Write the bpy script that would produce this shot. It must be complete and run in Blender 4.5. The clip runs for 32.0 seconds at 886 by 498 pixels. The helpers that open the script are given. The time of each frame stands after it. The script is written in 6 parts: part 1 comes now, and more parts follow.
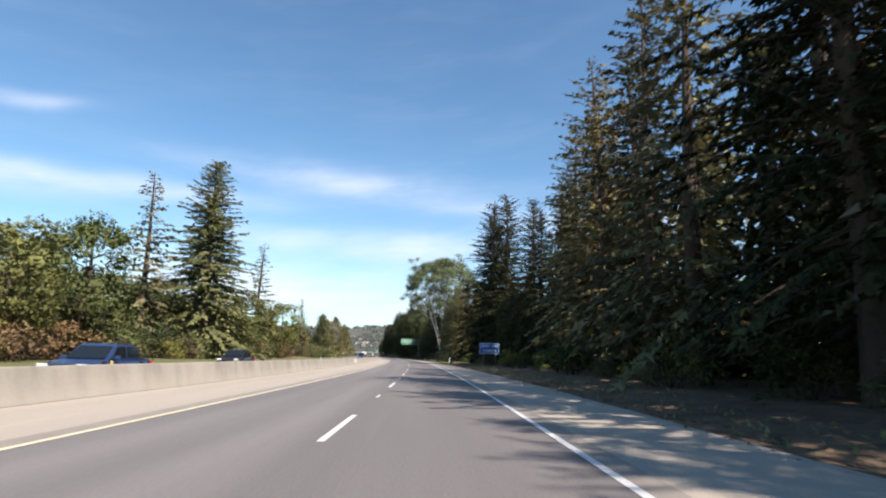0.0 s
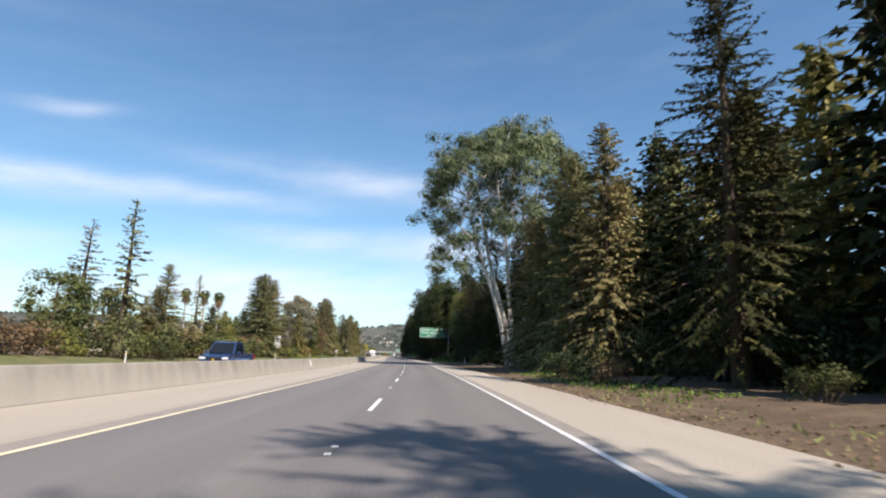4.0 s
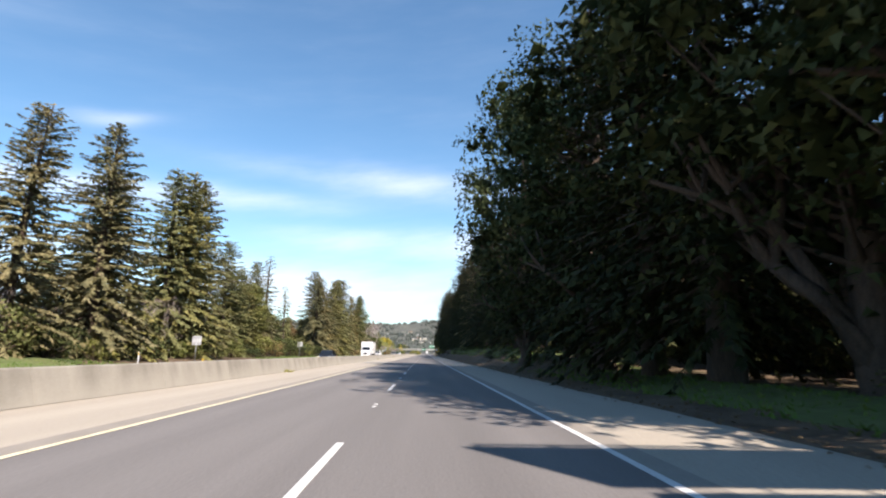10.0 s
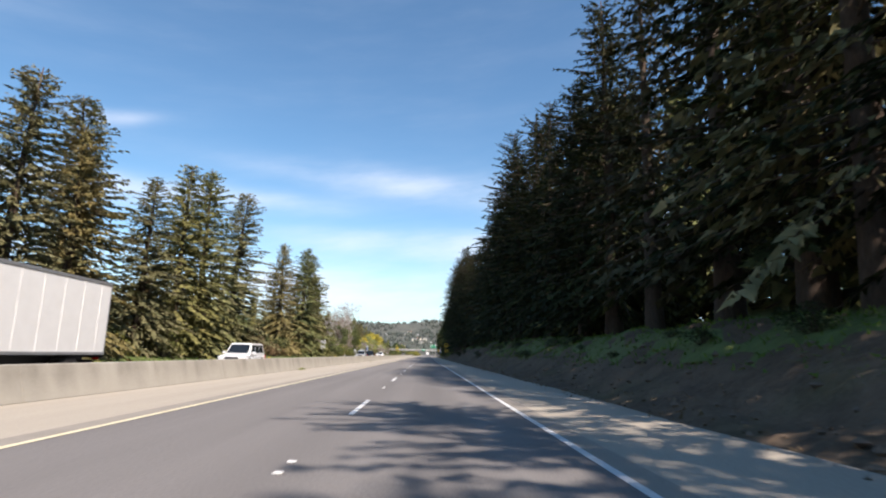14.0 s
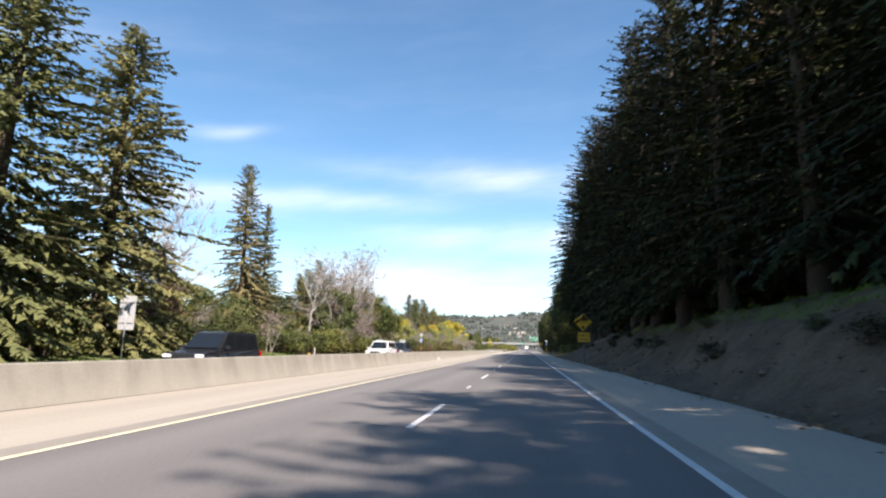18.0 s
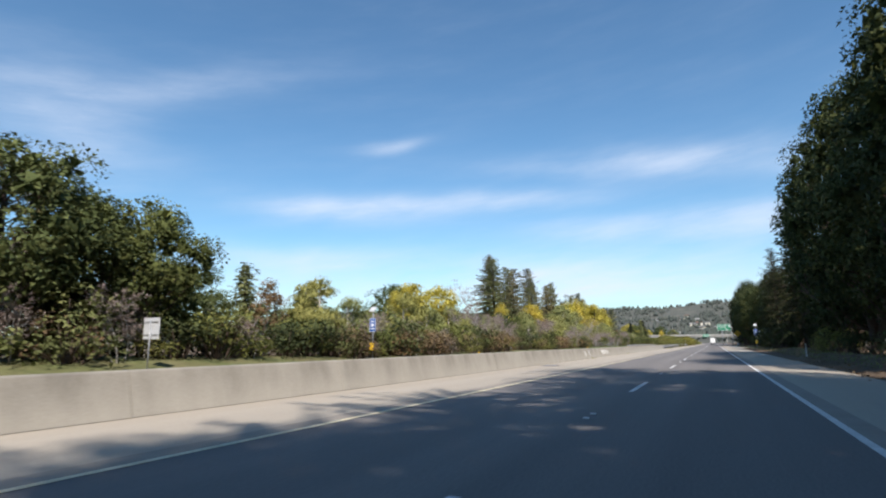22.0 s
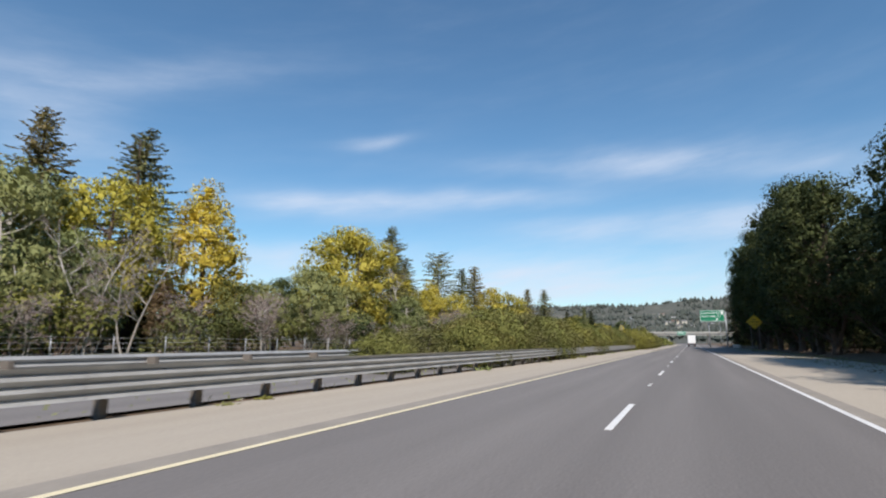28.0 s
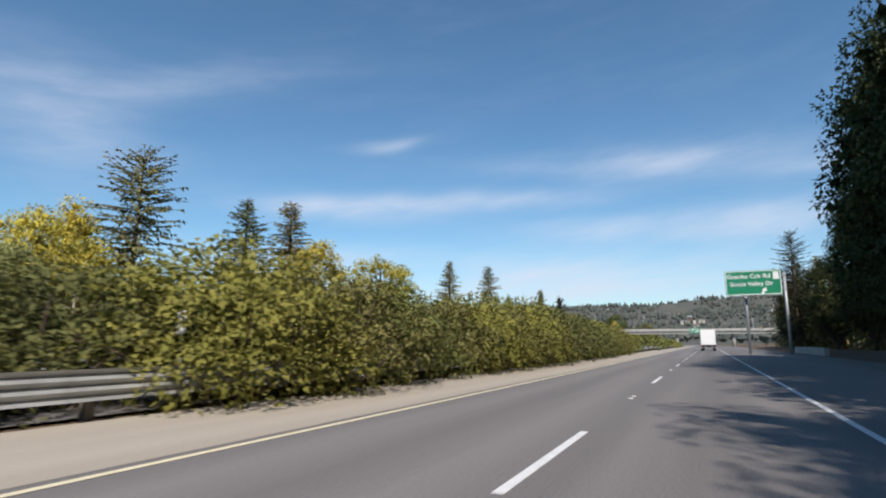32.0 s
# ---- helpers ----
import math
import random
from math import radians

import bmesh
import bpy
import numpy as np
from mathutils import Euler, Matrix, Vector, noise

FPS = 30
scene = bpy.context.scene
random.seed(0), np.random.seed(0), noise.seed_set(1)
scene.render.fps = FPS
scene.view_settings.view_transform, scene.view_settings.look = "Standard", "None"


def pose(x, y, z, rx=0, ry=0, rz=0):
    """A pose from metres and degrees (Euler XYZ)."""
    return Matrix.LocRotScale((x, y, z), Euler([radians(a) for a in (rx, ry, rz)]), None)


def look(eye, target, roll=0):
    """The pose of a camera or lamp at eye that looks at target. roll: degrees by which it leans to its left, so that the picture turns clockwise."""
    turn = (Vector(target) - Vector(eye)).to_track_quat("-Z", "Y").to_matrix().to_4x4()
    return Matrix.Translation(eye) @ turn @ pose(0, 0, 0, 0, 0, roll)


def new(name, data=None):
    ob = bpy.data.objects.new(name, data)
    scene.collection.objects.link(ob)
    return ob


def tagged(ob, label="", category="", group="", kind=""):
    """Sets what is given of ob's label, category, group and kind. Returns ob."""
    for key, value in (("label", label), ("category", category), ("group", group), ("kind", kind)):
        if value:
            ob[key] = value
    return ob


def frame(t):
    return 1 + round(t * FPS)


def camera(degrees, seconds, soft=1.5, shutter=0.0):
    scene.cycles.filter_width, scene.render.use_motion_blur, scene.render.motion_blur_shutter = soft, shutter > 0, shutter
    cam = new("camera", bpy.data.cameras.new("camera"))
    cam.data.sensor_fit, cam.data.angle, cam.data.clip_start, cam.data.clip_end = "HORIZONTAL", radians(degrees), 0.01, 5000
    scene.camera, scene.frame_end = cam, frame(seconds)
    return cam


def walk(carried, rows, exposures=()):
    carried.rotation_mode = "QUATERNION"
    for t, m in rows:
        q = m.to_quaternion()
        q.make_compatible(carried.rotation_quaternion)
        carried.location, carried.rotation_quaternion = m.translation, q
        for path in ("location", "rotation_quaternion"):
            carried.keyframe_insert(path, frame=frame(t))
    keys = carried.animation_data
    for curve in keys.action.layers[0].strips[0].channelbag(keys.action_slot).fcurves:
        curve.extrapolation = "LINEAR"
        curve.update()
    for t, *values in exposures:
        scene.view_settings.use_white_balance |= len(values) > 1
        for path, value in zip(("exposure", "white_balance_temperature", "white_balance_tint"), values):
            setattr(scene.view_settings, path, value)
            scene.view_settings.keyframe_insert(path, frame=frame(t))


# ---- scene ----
cam = camera(77.6, 32.0, soft=2.1, shutter=0.1)
walk(cam, [
    (0.0, pose(1.60, -0.20, 1.25, 101.10, -1.40, -0.87)),
    (0.5, pose(1.35, 13.92, 1.25, 101.04, -1.56, -0.60)),
    (1.0, pose(0.96, 28.10, 1.25, 100.97, -1.44, -0.28)),
    (1.5, pose(0.57, 41.88, 1.25, 101.06, -1.37, 0.17)),
    (2.0, pose(0.08, 55.73, 1.25, 101.04, -1.28, 0.52)),
    (2.5, pose(-0.54, 69.80, 1.25, 101.05, -0.96, 0.75)),
    (4.5, pose(-3.56, 126.49, 1.25, 101.08, -1.49, 2.35)),
    (5.0, pose(-4.67, 140.71, 1.25, 101.04, -0.85, 3.08)),
    (5.5, pose(-5.76, 154.86, 1.25, 101.09, -1.14, 3.63)),
    (6.0, pose(-7.03, 168.99, 1.25, 101.14, -1.67, 3.84)),
    (6.5, pose(-8.40, 182.63, 1.25, 101.22, -1.60, 4.32)),
    (7.0, pose(-9.84, 196.26, 1.25, 101.10, -2.00, 4.60)),
    (7.5, pose(-11.53, 210.45, 1.25, 100.95, -2.08, 5.19)),
    (8.0, pose(-13.28, 224.60, 1.25, 101.00, -1.97, 5.41)),
    (8.5, pose(-15.12, 238.70, 1.25, 100.98, -1.78, 5.55)),
    (9.0, pose(-16.97, 252.76, 1.25, 101.08, -1.44, 5.42)),
    (9.5, pose(-18.77, 266.82, 1.25, 100.86, -1.10, 5.37)),
    (10.0, pose(-20.54, 280.86, 1.25, 100.75, -0.88, 5.41)),
    (10.5, pose(-22.31, 294.80, 1.25, 100.85, -0.78, 5.25)),
    (11.0, pose(-24.04, 308.69, 1.25, 100.94, -0.89, 5.13)),
    (11.5, pose(-25.73, 322.29, 1.25, 101.04, -0.79, 5.23)),
    (12.0, pose(-27.40, 335.81, 1.25, 100.94, -0.88, 5.28)),
    (12.5, pose(-29.15, 349.65, 1.25, 100.80, -1.17, 5.41)),
    (13.0, pose(-30.90, 363.41, 1.25, 100.87, -1.13, 5.39)),
    (13.5, pose(-32.57, 376.60, 1.25, 100.98, -1.30, 5.35)),
    (14.0, pose(-34.24, 389.71, 1.25, 100.88, -1.39, 5.43)),
    (14.5, pose(-35.86, 403.10, 1.25, 100.97, -1.23, 5.49)),
    (16.5, pose(-42.41, 455.68, 1.25, 100.95, -1.49, 5.43)),
    (17.0, pose(-43.97, 468.58, 1.25, 100.88, -1.40, 5.43)),
    (17.5, pose(-45.57, 481.48, 1.25, 100.77, -1.36, 5.52)),
    (18.0, pose(-47.12, 494.28, 1.25, 100.12, -1.07, 15.50)),
    (18.5, pose(-48.55, 506.65, 1.25, 99.41, -0.61, 26.40)),
    (19.0, pose(-49.99, 518.91, 1.25, 99.58, -0.50, 26.92)),
    (19.5, pose(-51.37, 530.57, 1.25, 99.39, -0.31, 30.07)),
    (20.0, pose(-52.75, 542.11, 1.25, 99.58, -0.00, 31.95)),
    (20.5, pose(-54.21, 554.26, 1.25, 99.63, 0.27, 32.92)),
    (21.0, pose(-55.67, 566.30, 1.25, 99.66, 0.29, 32.93)),
    (21.5, pose(-57.14, 577.92, 1.25, 99.61, 0.06, 32.90)),
    (22.0, pose(-58.63, 589.45, 1.25, 99.77, 0.33, 32.84)),
    (22.5, pose(-60.19, 601.13, 1.25, 99.75, -0.05, 32.90)),
    (23.0, pose(-61.74, 612.72, 1.25, 99.64, -0.11, 32.82)),
    (23.5, pose(-63.29, 624.20, 1.25, 99.68, -0.08, 32.75)),
    (24.0, pose(-64.87, 635.59, 1.25, 99.62, -0.33, 32.64)),
    (24.5, pose(-66.39, 646.68, 1.25, 99.64, -0.15, 32.44)),
    (25.0, pose(-67.88, 657.74, 1.25, 99.77, -0.08, 32.23)),
    (25.5, pose(-69.35, 669.28, 1.25, 99.61, -0.33, 31.92)),
    (27.5, pose(-75.00, 715.30, 1.25, 99.43, -0.20, 30.48)),
    (28.0, pose(-76.37, 726.82, 1.25, 99.50, -0.33, 30.84)),
    (28.5, pose(-77.68, 737.87, 1.25, 99.71, -0.05, 31.08)),
    (29.0, pose(-79.00, 748.97, 1.25, 99.72, -0.04, 31.07)),
    (29.5, pose(-80.42, 760.92, 1.25, 99.79, 0.02, 31.27)),
    (30.0, pose(-81.86, 772.96, 1.25, 99.66, -0.03, 31.46)),
    (30.5, pose(-83.16, 784.36, 1.25, 99.56, 0.21, 31.61)),
    (31.0, pose(-84.47, 795.88, 1.25, 99.46, -0.06, 31.86)),
    (31.5, pose(-85.70, 806.79, 1.25, 99.53, -0.04, 32.07)),
    (32.0, pose(-87.01, 817.86, 1.25, 99.71, -0.04, 32.39)),
], exposures=[(0.0, 0.66, 6700, 17), (2.0, 0.64, 6700, 17), (4.5, 0.52, 6700, 17), (6.0, 0.52, 6700, 17), (7.0, 0.66, 6700, 17), (9.0, 0.66, 6700, 17),
                (10.0, 0.84, 6700, 17), (12.0, 0.86, 6700, 17), (14.0, 0.64, 6700, 17), (15.5, 0.74, 6700, 17), (17.0, 0.9, 6750, 17), (18.0, 0.88, 6700, 17), (20.0, 0.42, 6380, 14),
                (22.0, 0.36, 6380, 14), (23.0, 0.22, 6380, 14), (24.0, 0.2, 6380, 14), (32.0, 0.1, 6380, 14)])

# ---------- the line of the road: s metres along it, u metres to the right of the lane line ----------
BEND = radians(7.0)
ARC = 238.0


# slight swings of the line besides the one long bend: metres along, degrees to the left
SWING = ((-400, 0.05), (0, 0.05), (30, 0.25), (140, 0.45), (310, 0.40), (470, 0.17), (535, 0.0), (6000, 0.0))


def heading(s):
    return BEND * min(max(s / ARC, 0.0), 1.0) + radians(float(np.interp(s, [k for k, _ in SWING], [d for _, d in SWING])))


LINE_S = np.arange(-3100, 5001)
LINE_A = np.array([heading(s + 0.5) for s in LINE_S[:-1]])
LINE_X = np.concatenate([[0.0], np.cumsum(-np.sin(LINE_A))])
LINE_Y = np.concatenate([[0.0], np.cumsum(np.cos(LINE_A))])
LINE_X, LINE_Y = LINE_X - LINE_X[3100], LINE_Y - LINE_Y[3100]


def rd(s, u=0.0, z=0.0):
    """World place of the point s along, u right of the lane line, z up."""
    i = min(max(math.floor(s) + 3100, 0), len(LINE_S) - 2)
    k, a = s - LINE_S[i], heading(s)
    x = LINE_X[i] + (LINE_X[i + 1] - LINE_X[i]) * k
    y = LINE_Y[i] + (LINE_Y[i + 1] - LINE_Y[i]) * k
    return Vector((x + u * math.cos(a), y + u * math.sin(a), z))


def at(s, u, z=0.0, turn=0.0):
    """The pose of a thing that stands at s, u and faces along the road (its +y ahead), turned by degrees."""
    return Matrix.Translation(rd(s, u, z)) @ Matrix.Rotation(heading(s) + radians(turn), 4, "Z")


# ---------- light ----------
SUN_TO = Vector((0.608, -0.794, 0.0)).normalized() * math.cos(radians(46)) + Vector((0, 0, math.sin(radians(46))))
sun = new("sun", bpy.data.lights.new("sun", "SUN"))
sun.data.energy, sun.data.angle, sun.data.color = 5.0, radians(0.55), (1.0, 0.93, 0.83)
sun.matrix_world = look(SUN_TO * 100, (0, 0, 0))

world = bpy.data.worlds.new("sky")
scene.world = world
world.use_nodes = True
wn, wl = world.node_tree.nodes, world.node_tree.links
wn.clear()


def wnode(kind):
    return wn.new(kind)


sky = wnode("ShaderNodeTexSky")
sky.sky_type, sky.sun_disc, sky.sun_elevation, sky.sun_rotation = "NISHITA", False, radians(46), math.atan2(SUN_TO.x, SUN_TO.y)
sky.altitude, sky.air_density, sky.dust_density, sky.ozone_density = 100, 1.1, 0.1, 2.2
coord = wnode("ShaderNodeTexCoord")


def wmath(op, a, b=None, c=None):
    n = wnode("ShaderNodeMath")
    n.operation = op
    for slot, v in zip(n.inputs, (a, b, c)):
        if v is None:
            continue
        if isinstance(v, (int, float)):
            slot.default_value = v
        else:
            wl.new(v, slot)
    return n.outputs[0]


# thin cirrus: a few long streaks in a high layer, broken up by stretched noise
split = wnode("ShaderNodeSeparateXYZ")
wl.new(coord.outputs["Generated"], split.inputs[0])
wx, wy, wz = split.outputs
azim = wmath("ARCTAN2", wmath("MULTIPLY", wx, -1.0), wy)
elev = wmath("ARCSINE", wz)
layer = wnode("ShaderNodeCombineXYZ")
wl.new(azim, layer.inputs[0])
wl.new(wmath("ADD", wmath("MULTIPLY", elev, 4.5), wmath("MULTIPLY", azim, 0.55)), layer.inputs[1])
fine = wnode("ShaderNodeTexNoise")
fine.inputs["Scale"].default_value, fine.inputs["Detail"].default_value, fine.inputs["Roughness"].default_value = 4.0, 6.0, 0.6
wl.new(layer.outputs[0], fine.inputs["Vector"])
warp = wnode("ShaderNodeTexNoise")
warp.inputs["Scale"].default_value, warp.inputs["Detail"].default_value = 5.0, 3.0
wl.new(coord.outputs["Generated"], warp.inputs["Vector"])
bend_el = wmath("ADD", elev, wmath("MULTIPLY", wmath("SUBTRACT", warp.outputs["Fac"], 0.5), 0.035))


def streak(az, el, half_az, half_el, tilt, strength):
    """One streak of cirrus: its middle and half sizes in degrees, tilted by a slope."""
    da = wmath("SUBTRACT", azim, radians(az))
    de = wmath("SUBTRACT", wmath("SUBTRACT", bend_el, radians(el)), wmath("MULTIPLY", da, tilt))
    qa = wmath("POWER", wmath("ABSOLUTE", wmath("DIVIDE", da, radians(half_az))), 2.0)
    qe = wmath("POWER", wmath("ABSOLUTE", wmath("DIVIDE", de, radians(half_el))), 2.0)
    return wmath("MULTIPLY", wmath("EXPONENT", wmath("MULTIPLY", wmath("ADD", qa, qe), -1.0)), strength)


total = None
for spec in ((10.5, 17.5, 14.0, 1.3, 0.02, 0.55), (38.3, 20.4, 3.2, 0.7, -0.12, 0.55), (12.5, 11.0, 11.0, 1.5, 0.04, 0.6),
             (1.0, 11.2, 7.0, 1.5, 0.04, 0.6), (30.0, 14.4, 13.0, 1.0, -0.02, 0.6), (44.0, 13.5, 9.0, 1.4, 0.02, 0.6),
             (68.0, 18.5, 7.0, 5.0, 0.3, 0.4), (60.0, 23.5, 13.0, 1.5, -0.25, 0.28), (22.0, 7.0, 26.0, 2.0, 0.0, 0.58),
             (-20.0, 13.0, 14.0, 2.0, 0.05, 0.5), (14.0, 4.5, 60.0, 2.2, 0.0, 0.68), (48.0, 8.5, 14.0, 1.3, -0.03, 0.4), (-2.0, 15.5, 8.0, 0.9, 0.06, 0.3)):
    one = streak(*spec)
    total = one if total is None else wmath("ADD", total, one)
thin = wnode("ShaderNodeMapRange")
thin.inputs["From Min"].default_value, thin.inputs["From Max"].default_value = 0.3, 0.68
wl.new(fine.outputs["Fac"], thin.inputs["Value"])
veil = wmath("MULTIPLY", wmath("POWER", thin.outputs[0], 2.0), 0.04)
cover = wmath("MINIMUM", wmath("ADD", wmath("MULTIPLY", total, wmath("ADD", wmath("MULTIPLY", thin.outputs[0], 0.75), 0.3)), veil), 0.9)
up = wnode("ShaderNodeMapRange")
up.inputs["From Min"].default_value, up.inputs["From Max"].default_value = 0.0, 0.06
wl.new(wz, up.inputs["Value"])
cover = wmath("MULTIPLY", cover, up.outputs[0])
mix = wnode("ShaderNodeMix")
mix.data_type = "RGBA"
wl.new(cover, mix.inputs["Factor"])
cool = wnode("ShaderNodeMix")
cool.data_type, cool.blend_type = "RGBA", "MULTIPLY"
cool.inputs["Factor"].default_value = 1.0
cool.inputs[7].default_value = (0.72, 1.0, 1.07, 1.0)
wl.new(sky.outputs[0], cool.inputs[6])
wl.new(cool.outputs[2], mix.inputs[6])
mix.inputs[7].default_value = (6.2, 6.9, 7.8, 1.0)
back = wnode("ShaderNodeBackground")
back.inputs["Strength"].default_value = 0.105
wl.new(mix.outputs[2], back.inputs["Color"])
wout = wnode("ShaderNodeOutputWorld")
wl.new(back.outputs[0], wout.inputs["Surface"])


# ---------- materials ----------
class Mat:
    """A node material under construction."""

    def __init__(self, name, rough=0.8, metal=0.0, spec=0.4):
        self.m = bpy.data.materials.new(name)
        self.m.use_nodes = True
        self.n, self.l = self.m.node_tree.nodes, self.m.node_tree.links
        self.b = self.n["Principled BSDF"]
        self.b.inputs["Roughness"].default_value = rough
        self.b.inputs["Metallic"].default_value = metal
        self.b.inputs["Specular IOR Level"].default_value = spec
        self.place = self.n.new("ShaderNodeTexCoord").outputs["Object"]

    def noise(self, scale, detail=4.0, stretch=None, rough=0.55):
        t = self.n.new("ShaderNodeTexNoise")
        t.inputs["Scale"].default_value, t.inputs["Detail"].default_value, t.inputs["Roughness"].default_value = scale, detail, rough
        if stretch:
            mp = self.n.new("ShaderNodeMapping")
            mp.inputs["Scale"].default_value = stretch
            self.l.new(self.place, mp.inputs["Vector"])
            self.l.new(mp.outputs[0], t.inputs["Vector"])
        else:
            self.l.new(self.place, t.inputs["Vector"])
        return t.outputs["Fac"]

    def ramp(self, fac, *stops):
        r = self.n.new("ShaderNodeValToRGB")
        e = r.color_ramp.elements
        while len(e) < len(stops):
            e.new(0.5)
        for item, (p, c) in zip(e, stops):
            item.position, item.color = p, (*c, 1.0)
        self.l.new(fac, r.inputs[0])
        return r.outputs[0]

    def blend(self, fac, a, b, mode="MIX"):
        x = self.n.new("ShaderNodeMix")
        x.data_type, x.blend_type = "RGBA", mode
        for slot, v in ((x.inputs[0], fac), (x.inputs[6], a), (x.inputs[7], b)):
            if isinstance(v, (int, float)):
                slot.default_value = v
            elif isinstance(v, tuple):
                slot.default_value = (*v, 1.0)
            else:
                self.l.new(v, slot)
        return x.outputs[2]

    def color(self, c):
        if isinstance(c, tuple):
            self.b.inputs["Base Color"].default_value = (*c, 1.0)
        else:
            self.l.new(c, self.b.inputs["Base Color"])
        return self

    def bump(self, fac, strength=0.3, dist=0.02):
        x = self.n.new("ShaderNodeBump")
        x.inputs["Strength"].default_value, x.inputs["Distance"].default_value = strength, dist
        self.l.new(fac, x.inputs["Height"])
        self.l.new(x.outputs[0], self.b.inputs["Normal"])
        return self

    def random(self, island=False):
        if island:
            return self.n.new("ShaderNodeNewGeometry").outputs["Random Per Island"]
        return self.n.new("ShaderNodeObjectInfo").outputs["Random"]

    def math(self, op, a, b):
        x = self.n.new("ShaderNodeMath")
        x.operation = op
        for slot, v in zip(x.inputs, (a, b)):
            if isinstance(v, (int, float)):
                slot.default_value = v
            else:
                self.l.new(v, slot)
        return x.outputs[0]


def speckled(name, dark, light, scale=3.0, rough=0.8, bump=0.25, fine=60.0, metal=0.0, stretch=None):
    """Plain surface with stains at two scales and a fine grain."""
    m = Mat(name, rough, metal)
    big = m.noise(scale, 5.0, stretch)
    c = m.ramp(big, (0.3, dark), (0.7, light))
    grain = m.noise(fine, 3.0)
    c = m.blend(0.35, c, m.ramp(grain, (0.3, tuple(v * 0.7 for v in dark)), (0.75, tuple(min(1, v * 1.2) for v in light))))
    m.color(c)
    if bump:
        m.bump(grain, bump, 0.01)
    return m.m


def foliage(name, dark, light, tip, through_light=0.25):
    """Leaves: each tree and each clump of its own shade, some light passing through."""
    m = Mat(name, 0.7, 0.0, 0.14)
    clump = m.math("ADD", m.math("MULTIPLY", m.math("SUBTRACT", m.noise(0.8, 3.0), 0.5), 1.9), 0.32)
    c = m.ramp(m.math("ADD", m.math("MULTIPLY", m.random(True), 0.36), clump), (0.0, dark), (0.55, light), (1.0, tip))
    wide = m.noise(0.35, 2.0)
    c = m.blend(m.math("MULTIPLY", wide, 0.55), c, tuple(v * 0.75 for v in dark))
    each = m.ramp(m.random(), (0.0, (0.78, 0.85, 0.8)), (0.5, (1.0, 1.0, 1.0)), (1.0, (1.2, 1.1, 0.85)))
    c = m.blend(1.0, c, each, "MULTIPLY")
    m.color(c)
    t = m.n.new("ShaderNodeBsdfTranslucent")
    m.l.new(c, t.inputs["Color"])
    x = m.n.new("ShaderNodeMixShader")
    x.inputs[0].default_value = through_light
    m.l.new(m.b.outputs[0], x.inputs[1])
    m.l.new(t.outputs[0], x.inputs[2])
    m.l.new(x.outputs[0], m.n["Material Output"].inputs["Surface"])
    return m.m


def road_material(name, dark, light, tracks=0.0):
    """Worn paving, laid out by metres across and along: wheel polish, patches, tar lines and stone grain."""
    m = Mat(name, 0.86, 0.0, 0.3)
    m.place = m.n.new("ShaderNodeUVMap").outputs[0]
    wear = m.noise(1.0, 4.0, (0.9, 0.035, 1.0))
    c = m.ramp(wear, (0.30, dark), (0.70, light))
    patch = m.noise(0.10, 5.0, (1.0, 0.35, 1.0))
    c = m.blend(m.math("MULTIPLY", patch, 0.5), c, tuple(v * 1.22 for v in dark))
    if tracks:
        x = m.n.new("ShaderNodeSeparateXYZ")
        m.l.new(m.place, x.inputs[0])
        wave = m.math("MULTIPLY", m.math("COSINE", m.math("MULTIPLY", x.outputs[0], 2 * math.pi / 1.83), 0.0), tracks)
        # the lane that carries the trucks is the darker one
        lane_side = m.math("MULTIPLY", m.math("TANH", m.math("MULTIPLY", x.outputs[0], 1.6), 0.0), -0.06)
        lift = m.math("ADD", m.math("ADD", m.math("MULTIPLY", wave, wear), lane_side), 1.0)
        g = m.n.new("ShaderNodeCombineXYZ")
        for k in range(3):
            m.l.new(lift, g.inputs[k])
        c = m.blend(1.0, c, g.outputs[0], "MULTIPLY")
    stone = m.noise(30.0, 3.0)
    c = m.blend(0.3, c, m.ramp(stone, (0.35, tuple(v * 0.6 for v in dark)), (0.7, tuple(v * 1.3 for v in light))))
    m.color(c).bump(stone, 0.35, 0.008)
    return m.m


M_asphalt = road_material("asphalt", (0.138, 0.128, 0.122), (0.212, 0.198, 0.187), -0.12)
M_shoulder = road_material("shoulder_concrete", (0.33, 0.29, 0.235), (0.45, 0.40, 0.325))
M_white_paint = speckled("white_road_paint", (0.55, 0.55, 0.54), (0.80, 0.80, 0.78), 4.0, 0.7, 0.2)
M_yellow_paint = speckled("yellow_road_paint", (0.64, 0.555, 0.34), (0.79, 0.715, 0.52), 4.0, 0.7, 0.2)
M_bark = speckled("bark", (0.045, 0.03, 0.022), (0.12, 0.085, 0.062), 6.0, 0.95, 0.6, 30.0, stretch=(3, 3, 0.5))
M_bark_pale = speckled("pale_bark", (0.30, 0.275, 0.24), (0.62, 0.58, 0.52), 2.2, 0.85, 0.4, 30.0, stretch=(2, 2, 0.4))
M_bark_grey = speckled("grey_bark", (0.26, 0.23, 0.20), (0.48, 0.44, 0.39), 3.0, 0.9, 0.4, 30.0)
M_twig = speckled("bare_twigs", (0.20, 0.15, 0.13), (0.36, 0.29, 0.26), 3.0, 0.9, 0.0, 30.0)
M_conifer = foliage("redwood_needles", (0.125, 0.135, 0.058), (0.275, 0.268, 0.112), (0.400, 0.360, 0.165), 0.2)
